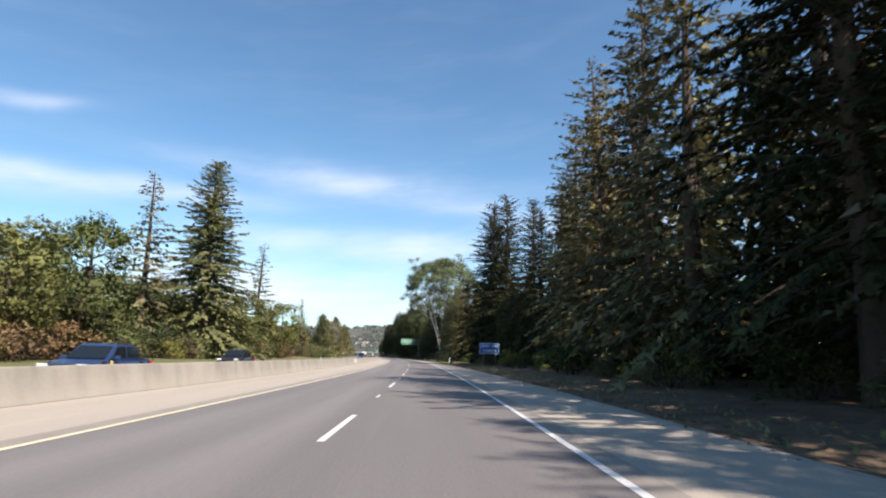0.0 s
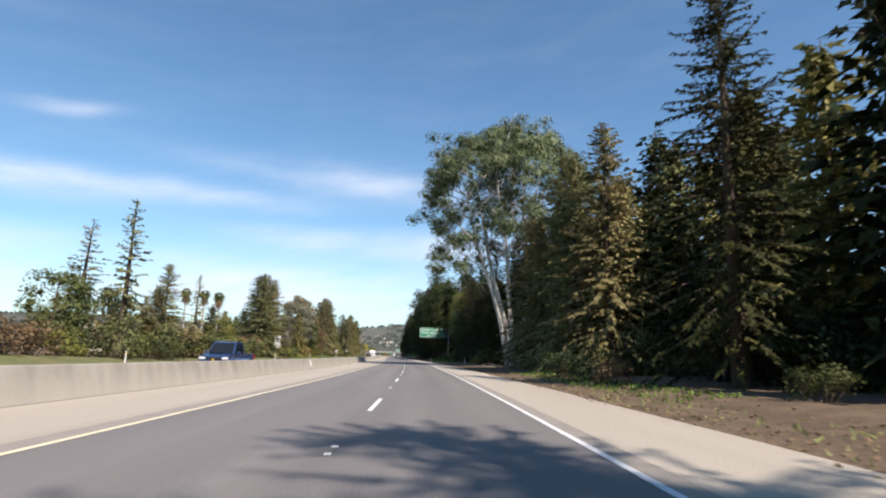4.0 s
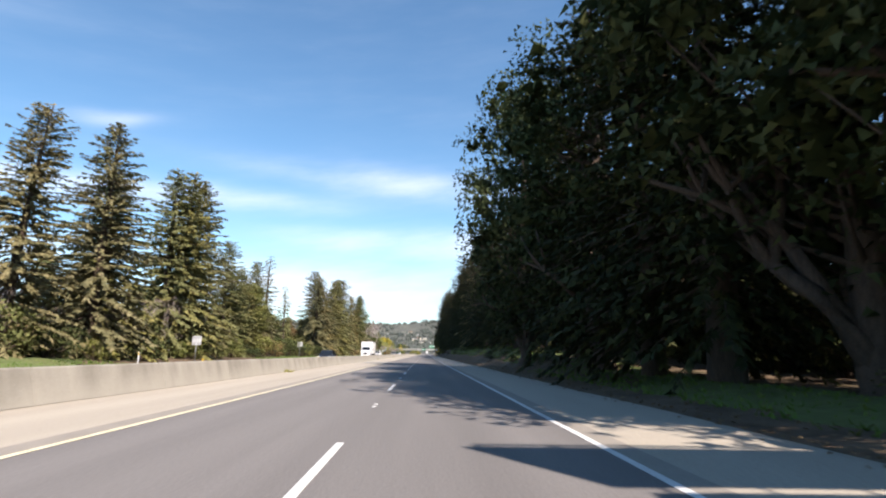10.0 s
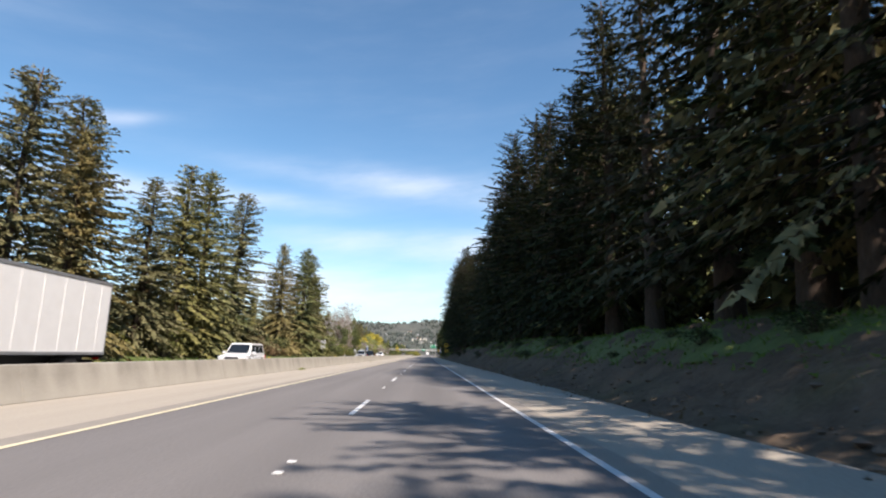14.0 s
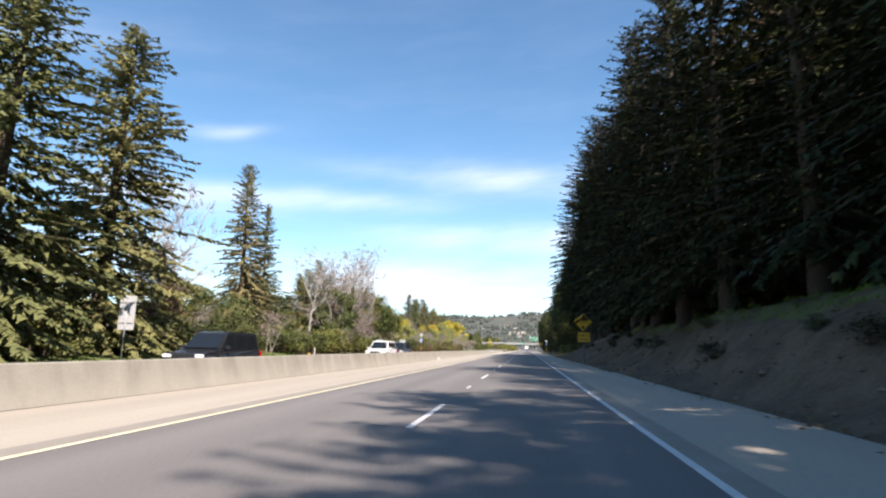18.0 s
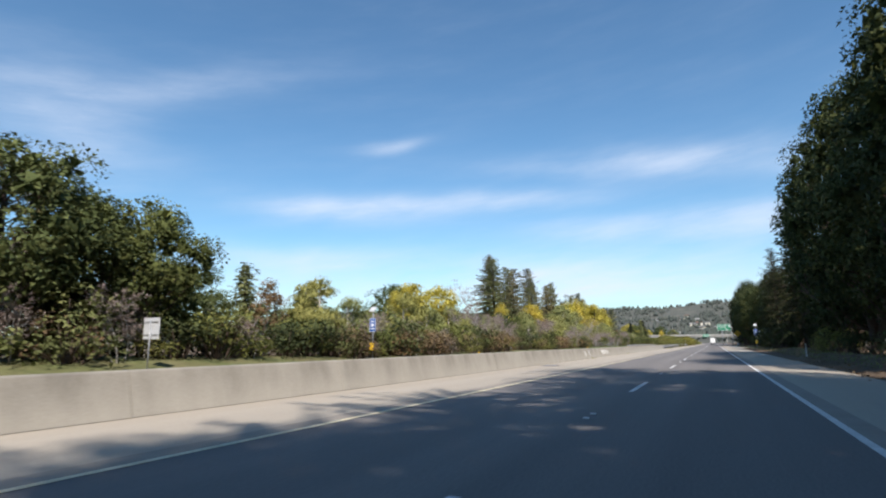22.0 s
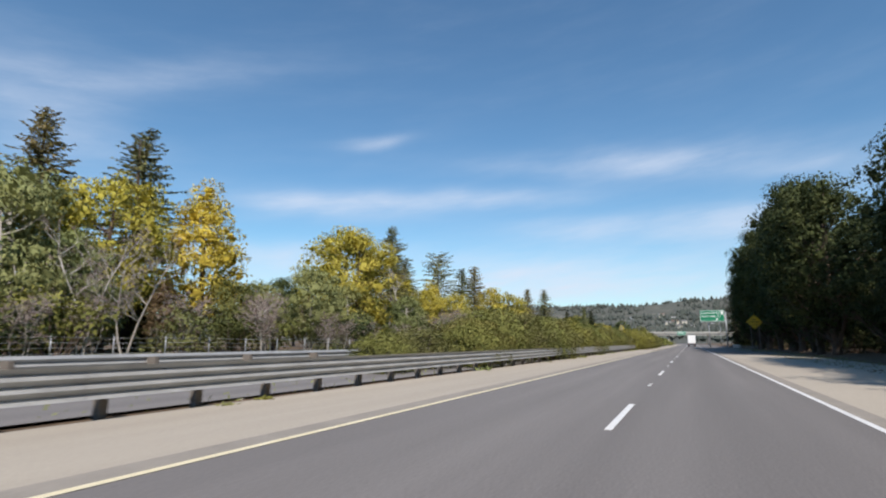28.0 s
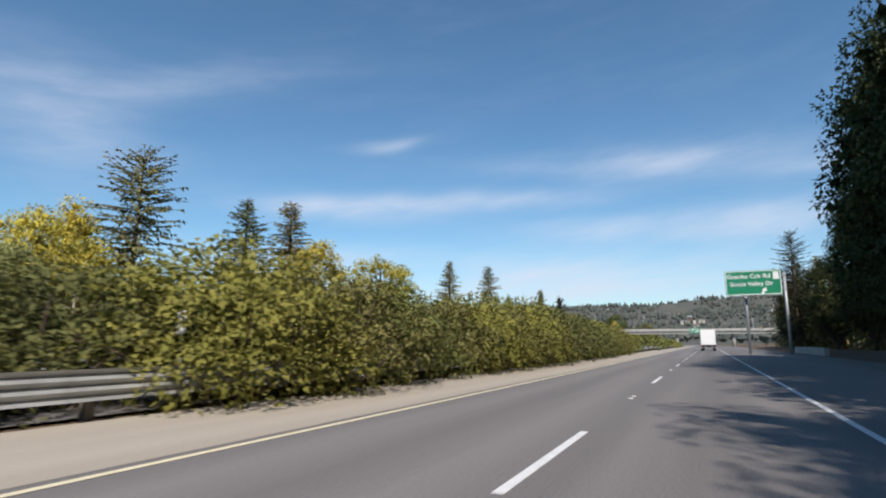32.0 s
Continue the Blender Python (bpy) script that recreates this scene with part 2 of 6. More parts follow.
M_conifer_brown = foliage("brown_tipped_needles", (0.130, 0.125, 0.064), (0.285, 0.252, 0.126), (0.41, 0.335, 0.19), 0.2)
M_row_brown = foliage("thin_redwood_needles", (0.060, 0.056, 0.034), (0.150, 0.134, 0.076), (0.250, 0.215, 0.130), 0.15)
# darker copy of the redwood needles: the row's shaded side put into the colour
M_row_shaded = foliage("shaded_redwood_needles", (0.015, 0.021, 0.010), (0.048, 0.056, 0.020), (0.140, 0.135, 0.046), 0.12)
M_oak = foliage("oak_leaves", (0.030, 0.042, 0.019), (0.078, 0.098, 0.040), (0.160, 0.178, 0.070), 0.2)
M_live_oak = foliage("live_oak_leaves", (0.052, 0.072, 0.028), (0.125, 0.152, 0.056), (0.22, 0.24, 0.09), 0.15)
M_bay = foliage("bay_leaves", (0.070, 0.084, 0.030), (0.215, 0.228, 0.078), (0.390, 0.380, 0.135), 0.15)
M_broad = foliage("broad_leaves", (0.085, 0.102, 0.040), (0.195, 0.212, 0.080), (0.285, 0.280, 0.110), 0.18)
M_grey_leaf = foliage("grey_green_leaves", (0.130, 0.128, 0.085), (0.250, 0.232, 0.165), (0.340, 0.305, 0.230), 0.18)
M_yellow_leaf = foliage("acacia_blossom", (0.25, 0.235, 0.06), (0.70, 0.565, 0.09), (0.86, 0.715, 0.16), 0.2)
M_brown_leaf = foliage("russet_leaves", (0.125, 0.090, 0.052), (0.260, 0.175, 0.100), (0.340, 0.240, 0.140), 0.18)
M_willow = foliage("spring_leaves", (0.190, 0.205, 0.085), (0.340, 0.355, 0.140), (0.440, 0.445, 0.190), 0.25)
M_hedge = foliage("oleander_leaves", (0.095, 0.109, 0.032), (0.243, 0.252, 0.072), (0.385, 0.370, 0.125), 0.2)
M_hedge_brown = foliage("winter_oleander_leaves", (0.092, 0.093, 0.036), (0.235, 0.224, 0.080), (0.378, 0.348, 0.138), 0.2)
M_euc = foliage("eucalyptus_leaves", (0.100, 0.124, 0.066), (0.225, 0.252, 0.130), (0.350, 0.365, 0.200), 0.1)
M_grass = foliage("grass_blades", (0.075, 0.135, 0.027), (0.150, 0.247, 0.053), (0.255, 0.315, 0.090))


def turf(name, green, dry):
    m = Mat(name, 0.9, 0.0, 0.2)
    tuft = m.noise(2.2, 6.0)
    c = m.ramp(m.noise(0.3, 5.0), (0.35, green), (0.65, dry))
    c = m.blend(0.5, c, m.ramp(tuft, (0.3, tuple(v * 0.5 for v in green)), (0.7, tuple(v * 1.35 for v in green))))
    m.color(c).bump(tuft, 0.9, 0.08)
    return m.m


M_turf = turf("green_turf", (0.115, 0.155, 0.048), (0.185, 0.180, 0.085))
M_turf_dry = turf("weedy_turf", (0.12, 0.135, 0.05), (0.22, 0.18, 0.10))
M_seam = speckled("tar_seam", (0.235, 0.210, 0.178), (0.315, 0.282, 0.238), 1.2, 0.85, 0.3, 30.0)
m = Mat("peeling_white_bark", 0.8, 0.0, 0.25)
strip = m.noise(1.0, 5.0, (3.2, 3.2, 0.28))
c = m.ramp(strip, (0.36, (0.20, 0.165, 0.13)), (0.46, (0.44, 0.40, 0.35)), (0.58, (0.62, 0.59, 0.54)), (0.70, (0.40, 0.36, 0.33)))
scar = m.noise(1.0, 3.0, (1.1, 1.1, 0.55))
c = m.blend(m.math("MULTIPLY", m.ramp(scar, (0.60, (0, 0, 0)), (0.68, (1, 1, 1))), 0.75), c, (0.09, 0.075, 0.065))
m.color(c).bump(strip, 0.6, 0.03)
M_euc_bark = m.m


# ---------- building helpers ----------
def raw(name, verts, faces, material, smooth=False):
    me = bpy.data.meshes.new(name)
    me.from_pydata([tuple(v) for v in verts], [], [tuple(f) for f in faces])
    me.materials.append(material)
    if smooth:
        me.shade_smooth()
    return me


def part(name, shape, material, parent=None, label=""):
    """Links a bmesh or mesh as one object, under a thing or a part if given."""
    if isinstance(shape, bmesh.types.BMesh):
        me = bpy.data.meshes.new(name)
        shape.to_mesh(me)
        shape.free()
        me.materials.append(material)
    else:
        me = shape
    ob = new(name, me)
    ob.parent = parent
    if label:
        tagged(ob, label)
    return ob


def box(size, centre=(0, 0, 0), bevel=0.0, segments=1):
    bm = bmesh.new()
    bmesh.ops.create_cube(bm, size=1.0, matrix=Matrix.Translation(centre) @ Matrix.Diagonal((*size, 1)))
    if bevel:
        bmesh.ops.bevel(bm, geom=bm.edges[:], offset=bevel, segments=segments, affect="EDGES", profile=0.7)
    return bm


def rod(r, a, b, sides=8, r2=None):
    """A round bar from a to b."""
    a, b = Vector(a), Vector(b)
    bm = bmesh.new()
    turn = (b - a).to_track_quat("Z", "Y").to_matrix().to_4x4()
    bmesh.ops.create_cone(bm, cap_ends=True, segments=sides, radius1=r, radius2=r if r2 is None else r2, depth=(b - a).length,
                          matrix=Matrix.Translation((a + b) / 2) @ turn)
    for f in bm.faces:
        f.smooth = len(f.verts) == 4
    return bm


def extrude_x(outline, x0, x1, bevel=0.0):
    """A body with the side outline (y, z), from x0 to x1."""
    bm = bmesh.new()
    v = [bm.verts.new((x0, y, z)) for y, z in outline]
    f = bm.faces.new(v)
    got = bmesh.ops.extrude_face_region(bm, geom=[f])
    bmesh.ops.translate(bm, vec=(x1 - x0, 0, 0), verts=[g for g in got["geom"] if isinstance(g, bmesh.types.BMVert)])
    bmesh.ops.recalc_face_normals(bm, faces=bm.faces)
    if bevel:
        bmesh.ops.bevel(bm, geom=bm.edges[:], offset=bevel, segments=2, affect="EDGES", profile=0.6)
    return bm


def sweep(name, profile, s0, s1, material, step=6.0, closed=False, wobble=0.0, smooth=False):
    """The profile of (u, z) drawn along the road from s0 to s1."""
    n = max(1, math.ceil((s1 - s0) / step))
    k = len(profile)
    verts, faces = [], []
    for i in range(n + 1):
        s = s0 + (s1 - s0) * i / n
        for u, z in profile:
            verts.append(rd(s, u, z))
    span = k if closed else k - 1
    for i in range(n):
        for j in range(span):
            a, b = i * k + j, i * k + (j + 1) % k
            faces.append((a, b, b + k, a + k))
    if closed:
        faces.append(tuple(range(k))[::-1])
        faces.append(tuple(n * k + j for j in range(k)))
    me = raw(name, verts, faces, material, smooth)
    flat = me.uv_layers.new(name="UVMap").data
    for loop in me.loops:
        i, j = divmod(loop.vertex_index, k)
        flat[loop.index].uv = (profile[j][0], s0 + (s1 - s0) * i / n)
    bm = bmesh.new()
    bm.from_mesh(me)
    bmesh.ops.recalc_face_normals(bm, faces=bm.faces)
    if not closed and sum(f.normal.z for f in bm.faces) < 0:
        bmesh.ops.reverse_faces(bm, faces=bm.faces)
    bm.to_mesh(me)
    bm.free()
    return me


def thing(name, label, category, m=None, group="", kind=""):
    e = new(name)
    e.empty_display_size = 0.3
    if m is not None:
        e.matrix_basis = m
    return tagged(e, label, category, group, kind)


def structure(name, me, label, category):
    return tagged(new(name, me), label, category, "", "structure")


# ---------- ground ----------
def ease(x, a, b):
    t = min(max((x - a) / (b - a), 0.0), 1.0)
    return t * t * (3 - 2 * t)


def bank(s):
    """How high the ground rises beyond the shoulder on the right."""
    return 0.25 + (2.4 * ease(s, 300, 372) + 0.8 * ease(s, 420, 480)) * (1 - ease(s, 560, 640)) + 0.15 * ease(s, 640, 700)


def edge(s):
    """Where the paved shoulder ends on the right."""
    return 7.0 + 5.0 * ease(s, 715, 770)


def ground_z(s, u):
    z = -0.06
    if u > 0:
        e = edge(s)
        z += (bank(s) + 0.06) * ease(u, e + 0.2, e + 6.0) * (1.0 - ease(u, 42, 110)) + 0.02 * min(max(0, u - e - 6), 40)
        if u > e + 0.4:
            z += (0.26 * noise.noise((s * 0.21, u * 0.45, 0.0)) + 0.17 * noise.noise((s * 0.7, u * 1.1, 4.0))) * (0.3 + bank(s) * 0.4 * (1.0 - ease(u, 42, 110)))
    elif u < -22.5:
        z += 0.55 * ease(-u, 23, 28) * (0.6 + 0.8 * noise.noise((s * 0.03, 5.0, 0.0))) + 0.1 * noise.noise((s * 0.2, u * 0.3, 2.0))
    return z


columns = [-3500, -1500, -600, -250, -120, -70, -50, -40, -34, -30, -28, -26, -24.5, -23.5, -22.5, -21, -7.6, -6.9, -2, 4, 6.8, 7.2, 7.6, 8.0, 8.4, 8.8, 9.2, 9.6,
           10.0, 10.4, 10.8, 11.3, 11.8, 12.4, 13, 14.5, 17, 20, 26, 36, 60, 120, 250, 600, 1500, 3500]
stations = [-3000, -1200, -500, -200] + [-80 + 1.5 * i for i in range(692)] + [1000, 1100, 1300, 1700, 2400, 3400, 4800]
gv = [rd(s, u, ground_z(s, u)) for s in stations for u in columns]
nc = len(columns)
gf = [(i * nc + j, i * nc + j + 1, (i + 1) * nc + j + 1, (i + 1) * nc + j) for i in range(len(stations) - 1) for j in range(nc - 1)]
m = Mat("earth_and_litter", 0.95, 0.0, 0.2)
big = m.noise(0.25, 5.0)
c = m.ramp(big, (0.32, (0.10, 0.070, 0.047)), (0.55, (0.175, 0.122, 0.082)), (0.72, (0.095, 0.10, 0.04)))
clod = m.noise(7.0, 6.0)
mid = m.noise(0.9, 6.0)
c = m.blend(m.math("MULTIPLY", mid, 0.9), c, m.ramp(mid, (0.40, (0.22, 0.145, 0.090)), (0.52, (0.105, 0.068, 0.043)), (0.64, (0.045, 0.032, 0.022))))
c = m.blend(0.35, c, m.ramp(clod, (0.3, (0.05, 0.037, 0.026)), (0.72, (0.20, 0.155, 0.105))))
m.color(c).bump(clod, 0.8, 0.08)
structure("ground", raw("ground", gv, gf, m.m, True), "bare earth and leaf litter with patches of grass", "ground")

# ---------- paving ----------
structure("road", sweep("road", [(-3.9, 0.0), (4.05, 0.0)], -90, 1120, M_asphalt), "worn grey asphalt carriageway with two lanes", "road")
structure("oncoming_road", sweep("oncoming_road", [(-21.4, 0.0), (-8.0, 0.0)], -90, 1120, M_asphalt), "worn grey asphalt oncoming carriageway", "road")
structure("left_shoulder", sweep("left_shoulder", [(-7.3, 0.012), (-3.894, 0.004)], -90, 1120, M_shoulder), "pale concrete shoulder beside the median barrier", "shoulder")


def right_shoulder(name, s0, s1, material, u0, widen=0.0):
    verts, faces = [], []
    n = int((s1 - s0) / 4)
    for i in range(n + 1):
        s = s0 + (s1 - s0) * i / n
        e = edge(s) + 0.25 * noise.noise((s * 0.15, 3.0, 0.0)) + widen
        for u, z in ((u0, 0.006), (e - 0.3, -0.01), (e, -0.035)):
            verts.append(rd(s, u, z))
    for i in range(n):
        for j in range(2):
            a = i * 3 + j
            faces.append((a, a + 1, a + 4, a + 3))
    me = raw(name, verts, faces, material)
    flat = me.uv_layers.new(name="UVMap").data
    for loop in me.loops:
        i, j = divmod(loop.vertex_index, 3)
        flat[loop.index].uv = (u0 + j * 1.5, s0 + (s1 - s0) * i / n)
    return me


structure("right_shoulder", right_shoulder("right_shoulder", -90, 797, M_shoulder, 4.05), "pale dusty paved shoulder of the carriageway", "shoulder")

structure("exit_lane", right_shoulder("exit_lane", 797, 1120, M_asphalt, 4.05), "grey asphalt of the widening exit lane", "road")

# painted lines
for name, u, mat_, label in (("edge_line_white", 3.66, M_white_paint, "solid white edge line, slightly worn"),
                             ("edge_line_yellow", -3.66, M_yellow_paint, "solid yellow edge line beside the median")):
    structure(name, sweep(name, [(u - 0.06, 0.007), (u + 0.06, 0.007)], -90, 1110, mat_), label, "road marking")
for u in (-10.7, -14.4):
    structure("oncoming_line", sweep("oncoming_line", [(u - 0.07, 0.006), (u + 0.07, 0.006)], -90, 1110, M_white_paint), "white line on the oncoming carriageway", "road marking")
for lip in ([(3.725, 0.0045), (4.08, 0.0105)], [(-4.12, 0.0095), (-3.725, 0.0045)]):
    structure("tar_seam", sweep("tar_seam", lip, -90, 797, M_seam), "dark tar seam along the edge of the lane", "road seam")
# lane dashes, 3.66 m long every 14.63 m, each with a reflective marker half way to the next
DASH0 = 11.90
lane = thing("lane_line", "broken white lane line with raised markers", "road marking", kind="structure")
dash_bm = box((0.11, 3.66, 0.006), (0, 0, 0.0))
dash_me = bpy.data.meshes.new("dash")
dash_bm.to_mesh(dash_me)
dash_bm.free()
dash_me.materials.append(M_white_paint)
mk = box((0.1, 0.1, 0.02), (0, 0, 0.01), 0.008)
mk_me = bpy.data.meshes.new("marker")
mk.to_mesh(mk_me)
mk.free()
mk_me.materials.append(M_white_paint)
for i in range(-4, 72):
    s = DASH0 + 14.63 * i
    d = new("dash", dash_me)
    d.parent, d.matrix_basis = lane, at(s - 1.83, 0, 0.006)
    for along in (5.3, 5.9):
        k = new("marker", mk_me)
        k.parent, k.matrix_basis = lane, at(s + along, 0, 0.002)

# ---------- median barrier: concrete, 0.81 m, with casting joints ----------
m = Mat("barrier_concrete", 0.9, 0.0, 0.3)
stain = m.noise(1.1, 5.0, (1.0, 1.0, 0.25))
c = m.ramp(stain, (0.28, (0.20, 0.185, 0.155)), (0.5, (0.36, 0.335, 0.285)), (0.72, (0.47, 0.44, 0.38)))
drip = m.noise(2.3, 4.0, (1.0, 1.0, 0.06))
c = m.blend(m.math("MULTIPLY", drip, 0.55), c, (0.19, 0.175, 0.145))
rise = m.n.new("ShaderNodeSeparateXYZ")
m.l.new(m.place, rise.inputs[0])
dust = m.math("ADD", rise.outputs[2], m.math("MULTIPLY", m.math("SUBTRACT", m.noise(1.6, 4.0, (0.4, 0.4, 1.0)), 0.5), 0.55))
c = m.blend(m.ramp(dust, (0.10, (0.6, 0.6, 0.6)), (0.62, (0, 0, 0))), c, (0.43, 0.405, 0.35))
grain = m.noise(30.0, 4.0)
c = m.blend(0.2, c, m.ramp(grain, (0.3, (0.18, 0.17, 0.15)), (0.7, (0.5, 0.47, 0.42))))
m.color(c).bump(grain, 0.3, 0.01)
M_barrier = m.m
BAR_END = 716.0
barrier = thing("median_barrier", "weathered grey concrete median barrier with dark streaks", "barrier", kind="structure")
shape = [(-7.15, -0.05), (-7.15, 0.02), (-7.365, 0.795), (-7.385, 0.82), (-7.535, 0.82), (-7.555, 0.795), (-7.77, 0.02), (-7.77, -0.05)]


def face_u(z):
    """The sloped face of the barrier, a paint's thickness out."""
    return -7.144 - (z - 0.02) * 0.2774


SEG = 6.1
for i in range(int((BAR_END + 90) / SEG)):
    a = -90 + i * SEG
    part("panel", sweep("panel", shape, a + 0.012, a + SEG - 0.012, M_barrier, 6.0, True), M_barrier, barrier)


structure("barrier_joint", sweep("barrier_joint", [(-7.155, 0.019), (-7.125, 0.018)], -90, BAR_END, speckled("joint_dirt", (0.07, 0.062, 0.05), (0.15, 0.135, 0.11), 0.9, 0.95, 0.3, 30.0)),
          "dark dirty joint between the barrier and the shoulder", "road seam")


# ---------- grassy strips of the verges ----------
def verge(name, label, material, s0, s1, u0, u1, ragged=0.6):
    """A strip of turf that follows the ground, with a ragged edge towards the road."""
    verts, faces = [], []
    n, k = int((s1 - s0) / 2.0), 7
    for i in range(n + 1):
        s = s0 + (s1 - s0) * i / n
        lap = ease(i, 0, 8) * ease(n - i, 0, 8)
        for j in range(k):
            q = j / (k - 1)
            u = u0 + (u1 - u0) * (1 - (1 - q) * (0.15 + 0.85 * lap)) + (1 - q) * ragged * noise.noise((s * 0.25, u0, 7.0))
            verts.append(rd(s, u, ground_z(s, u) + (0.05 if 0 < j else -0.04)))
    for i in range(n):
        for j in range(k - 1):
            p = i * k + j
            f = (p, p + 1, p + k + 1, p + k)
            faces.append(f if u1 > u0 else f[::-1])
    structure(name, raw(name, verts, faces, material, True), label, "grass verge")


verge("bank_turf", "green grass on top of the earth bank", M_turf, 318, 478, 9.9, 15.5)
verge("bank_turf", "green grass on the verge beside the shoulder", M_turf, 234, 316, 8.7, 14.0)
verge("bank_turf", "thin grass on top of the earth bank", M_turf_dry, 478, 565, 11.2, 15.5)
verge("far_turf", "green grass beyond the oncoming road", M_turf, 236, 335, -22.6, -29.0)
verge("far_turf", "green grass beyond the oncoming lanes", M_turf, 372, 566, -22.6, -29.0)
verge("far_turf", "weedy grass beyond the oncoming road", M_turf_dry, -60, 236, -22.6, -31.0)
verge("far_turf", "weedy grass beyond the oncoming lanes", M_turf_dry, 566, 960, -22.6, -33.0)
verge("median_dirt", "dry weeds between the guardrails", M_turf_dry, 720, 760, -8.2, -12.6, 0.2)


# ---------- trees ----------
rng = np.random.default_rng(7)


def unit(v):
    return v / np.maximum(np.linalg.norm(v, axis=-1, keepdims=True), 1e-9)


class Limbs:
    """Tapered limbs with n sides, gathered into one mesh."""

    def __init__(self, bark=None):
        self.v, self.f, self.bark = [], [], bark

    def add(self, points, radii, sides=5):
        base = len(self.v)
        points = [np.asarray(p, float) for p in points]
        for i, (p, r) in enumerate(zip(points, radii)):
            d = points[min(i + 1, len(points) - 1)] - points[max(i - 1, 0)]
            d = d / max(np.linalg.norm(d), 1e-9)
            a = np.cross(d, (0.3, 1.0, 0.2) if abs(d[2]) > 0.8 else (0, 0, 1.0))
            a = a / np.linalg.norm(a)
            b = np.cross(d, a)
            for k in range(sides):
                w = 2 * math.pi * k / sides
                self.v.append(p + r * (math.cos(w) * a + math.sin(w) * b))
        for i in range(len(points) - 1):
            for k in range(sides):
                q = base + i * sides
                self.f.append((q + k, q + (k + 1) % sides, q + sides + (k + 1) % sides, q + sides + k))
        self.f.append(tuple(base + (len(points) - 1) * sides + k for k in range(sides)))

    def mesh(self, name, material):
        return raw(name, self.v, self.f, material, True)


def leaves(name, base, way, length, width, material, droop=0.15, kite=False, limbs=None, out=None):
    """Leaves or needle sprays as one mesh, a row each; kites or slim triangles. limbs: the wood that carries them.
    out: the way each leaf's clump faces; the leaves turn their upper sides there and share its roundness."""
    n = len(base)
    way = unit(way)
    side = unit(np.cross(way, unit(rng.normal(size=(n, 3)) * 0.6 + np.array((0, 0, 1.0)))))
    length, width = np.asarray(length).reshape(-1, 1), np.asarray(width).reshape(-1, 1)
    down = np.array((0, 0, -1.0)) * droop * length
    if kite:
        mid = base + way * length * 0.45
        rows = [base, mid + side * width / 2 + down * 0.2, base + way * length + down, mid - side * width / 2 + down * 0.2]
    else:
        low = base + way * length * 0.12
        rows = [low + side * width / 2, base + way * length + down, low - side * width / 2]
    k = len(rows)
    v = np.stack(rows, 1)
    if out is not None:
        face = unit(np.cross(v[:, 1] - v[:, 0], v[:, -1] - v[:, 0]))
        back = (face * out).sum(1) < 0
        v[back] = v[back][:, ::-1]
        face[back] *= -1
        soft = unit(face * 0.3 + unit(out) * 0.95)
    v = v.reshape(-1, 3)
    me = bpy.data.meshes.new(name)
    wv = np.array(limbs.v) if limbs and limbs.v else np.zeros((0, 3))
    wf = limbs.f if limbs else []
    loops = np.arange(k * n, dtype=np.int32)
    extra = np.array([i + k * n for f in wf for i in f], dtype=np.int32)
    sizes = np.array([len(f) for f in wf], dtype=np.int32)
    starts = np.concatenate([np.arange(0, k * n, k), k * n + np.concatenate([[0], np.cumsum(sizes)[:-1]])]) if len(wf) else np.arange(0, k * n, k)
    me.vertices.add(k * n + len(wv))
    me.vertices.foreach_set("co", np.concatenate([v, wv]).astype(np.float32).ravel())
    me.loops.add(k * n + len(extra))
    me.loops.foreach_set("vertex_index", np.concatenate([loops, extra]).astype(np.int32))
    me.polygons.add(n + len(wf))
    me.polygons.foreach_set("loop_start", starts.astype(np.int32))
    me.materials.append(material)
    if len(wf):
        me.materials.append(limbs.bark)
        me.polygons.foreach_set("material_index", np.concatenate([np.zeros(n), np.ones(len(wf))]).astype(np.int32))
    me.update(calc_edges=True)
    me.validate()
    if out is not None:
        me.polygons.foreach_set("use_smooth", np.ones(len(me.polygons), dtype=bool))
        me.normals_split_custom_set(np.concatenate([np.repeat(soft, k, 0), np.zeros((len(extra), 3))]).tolist())
    return me


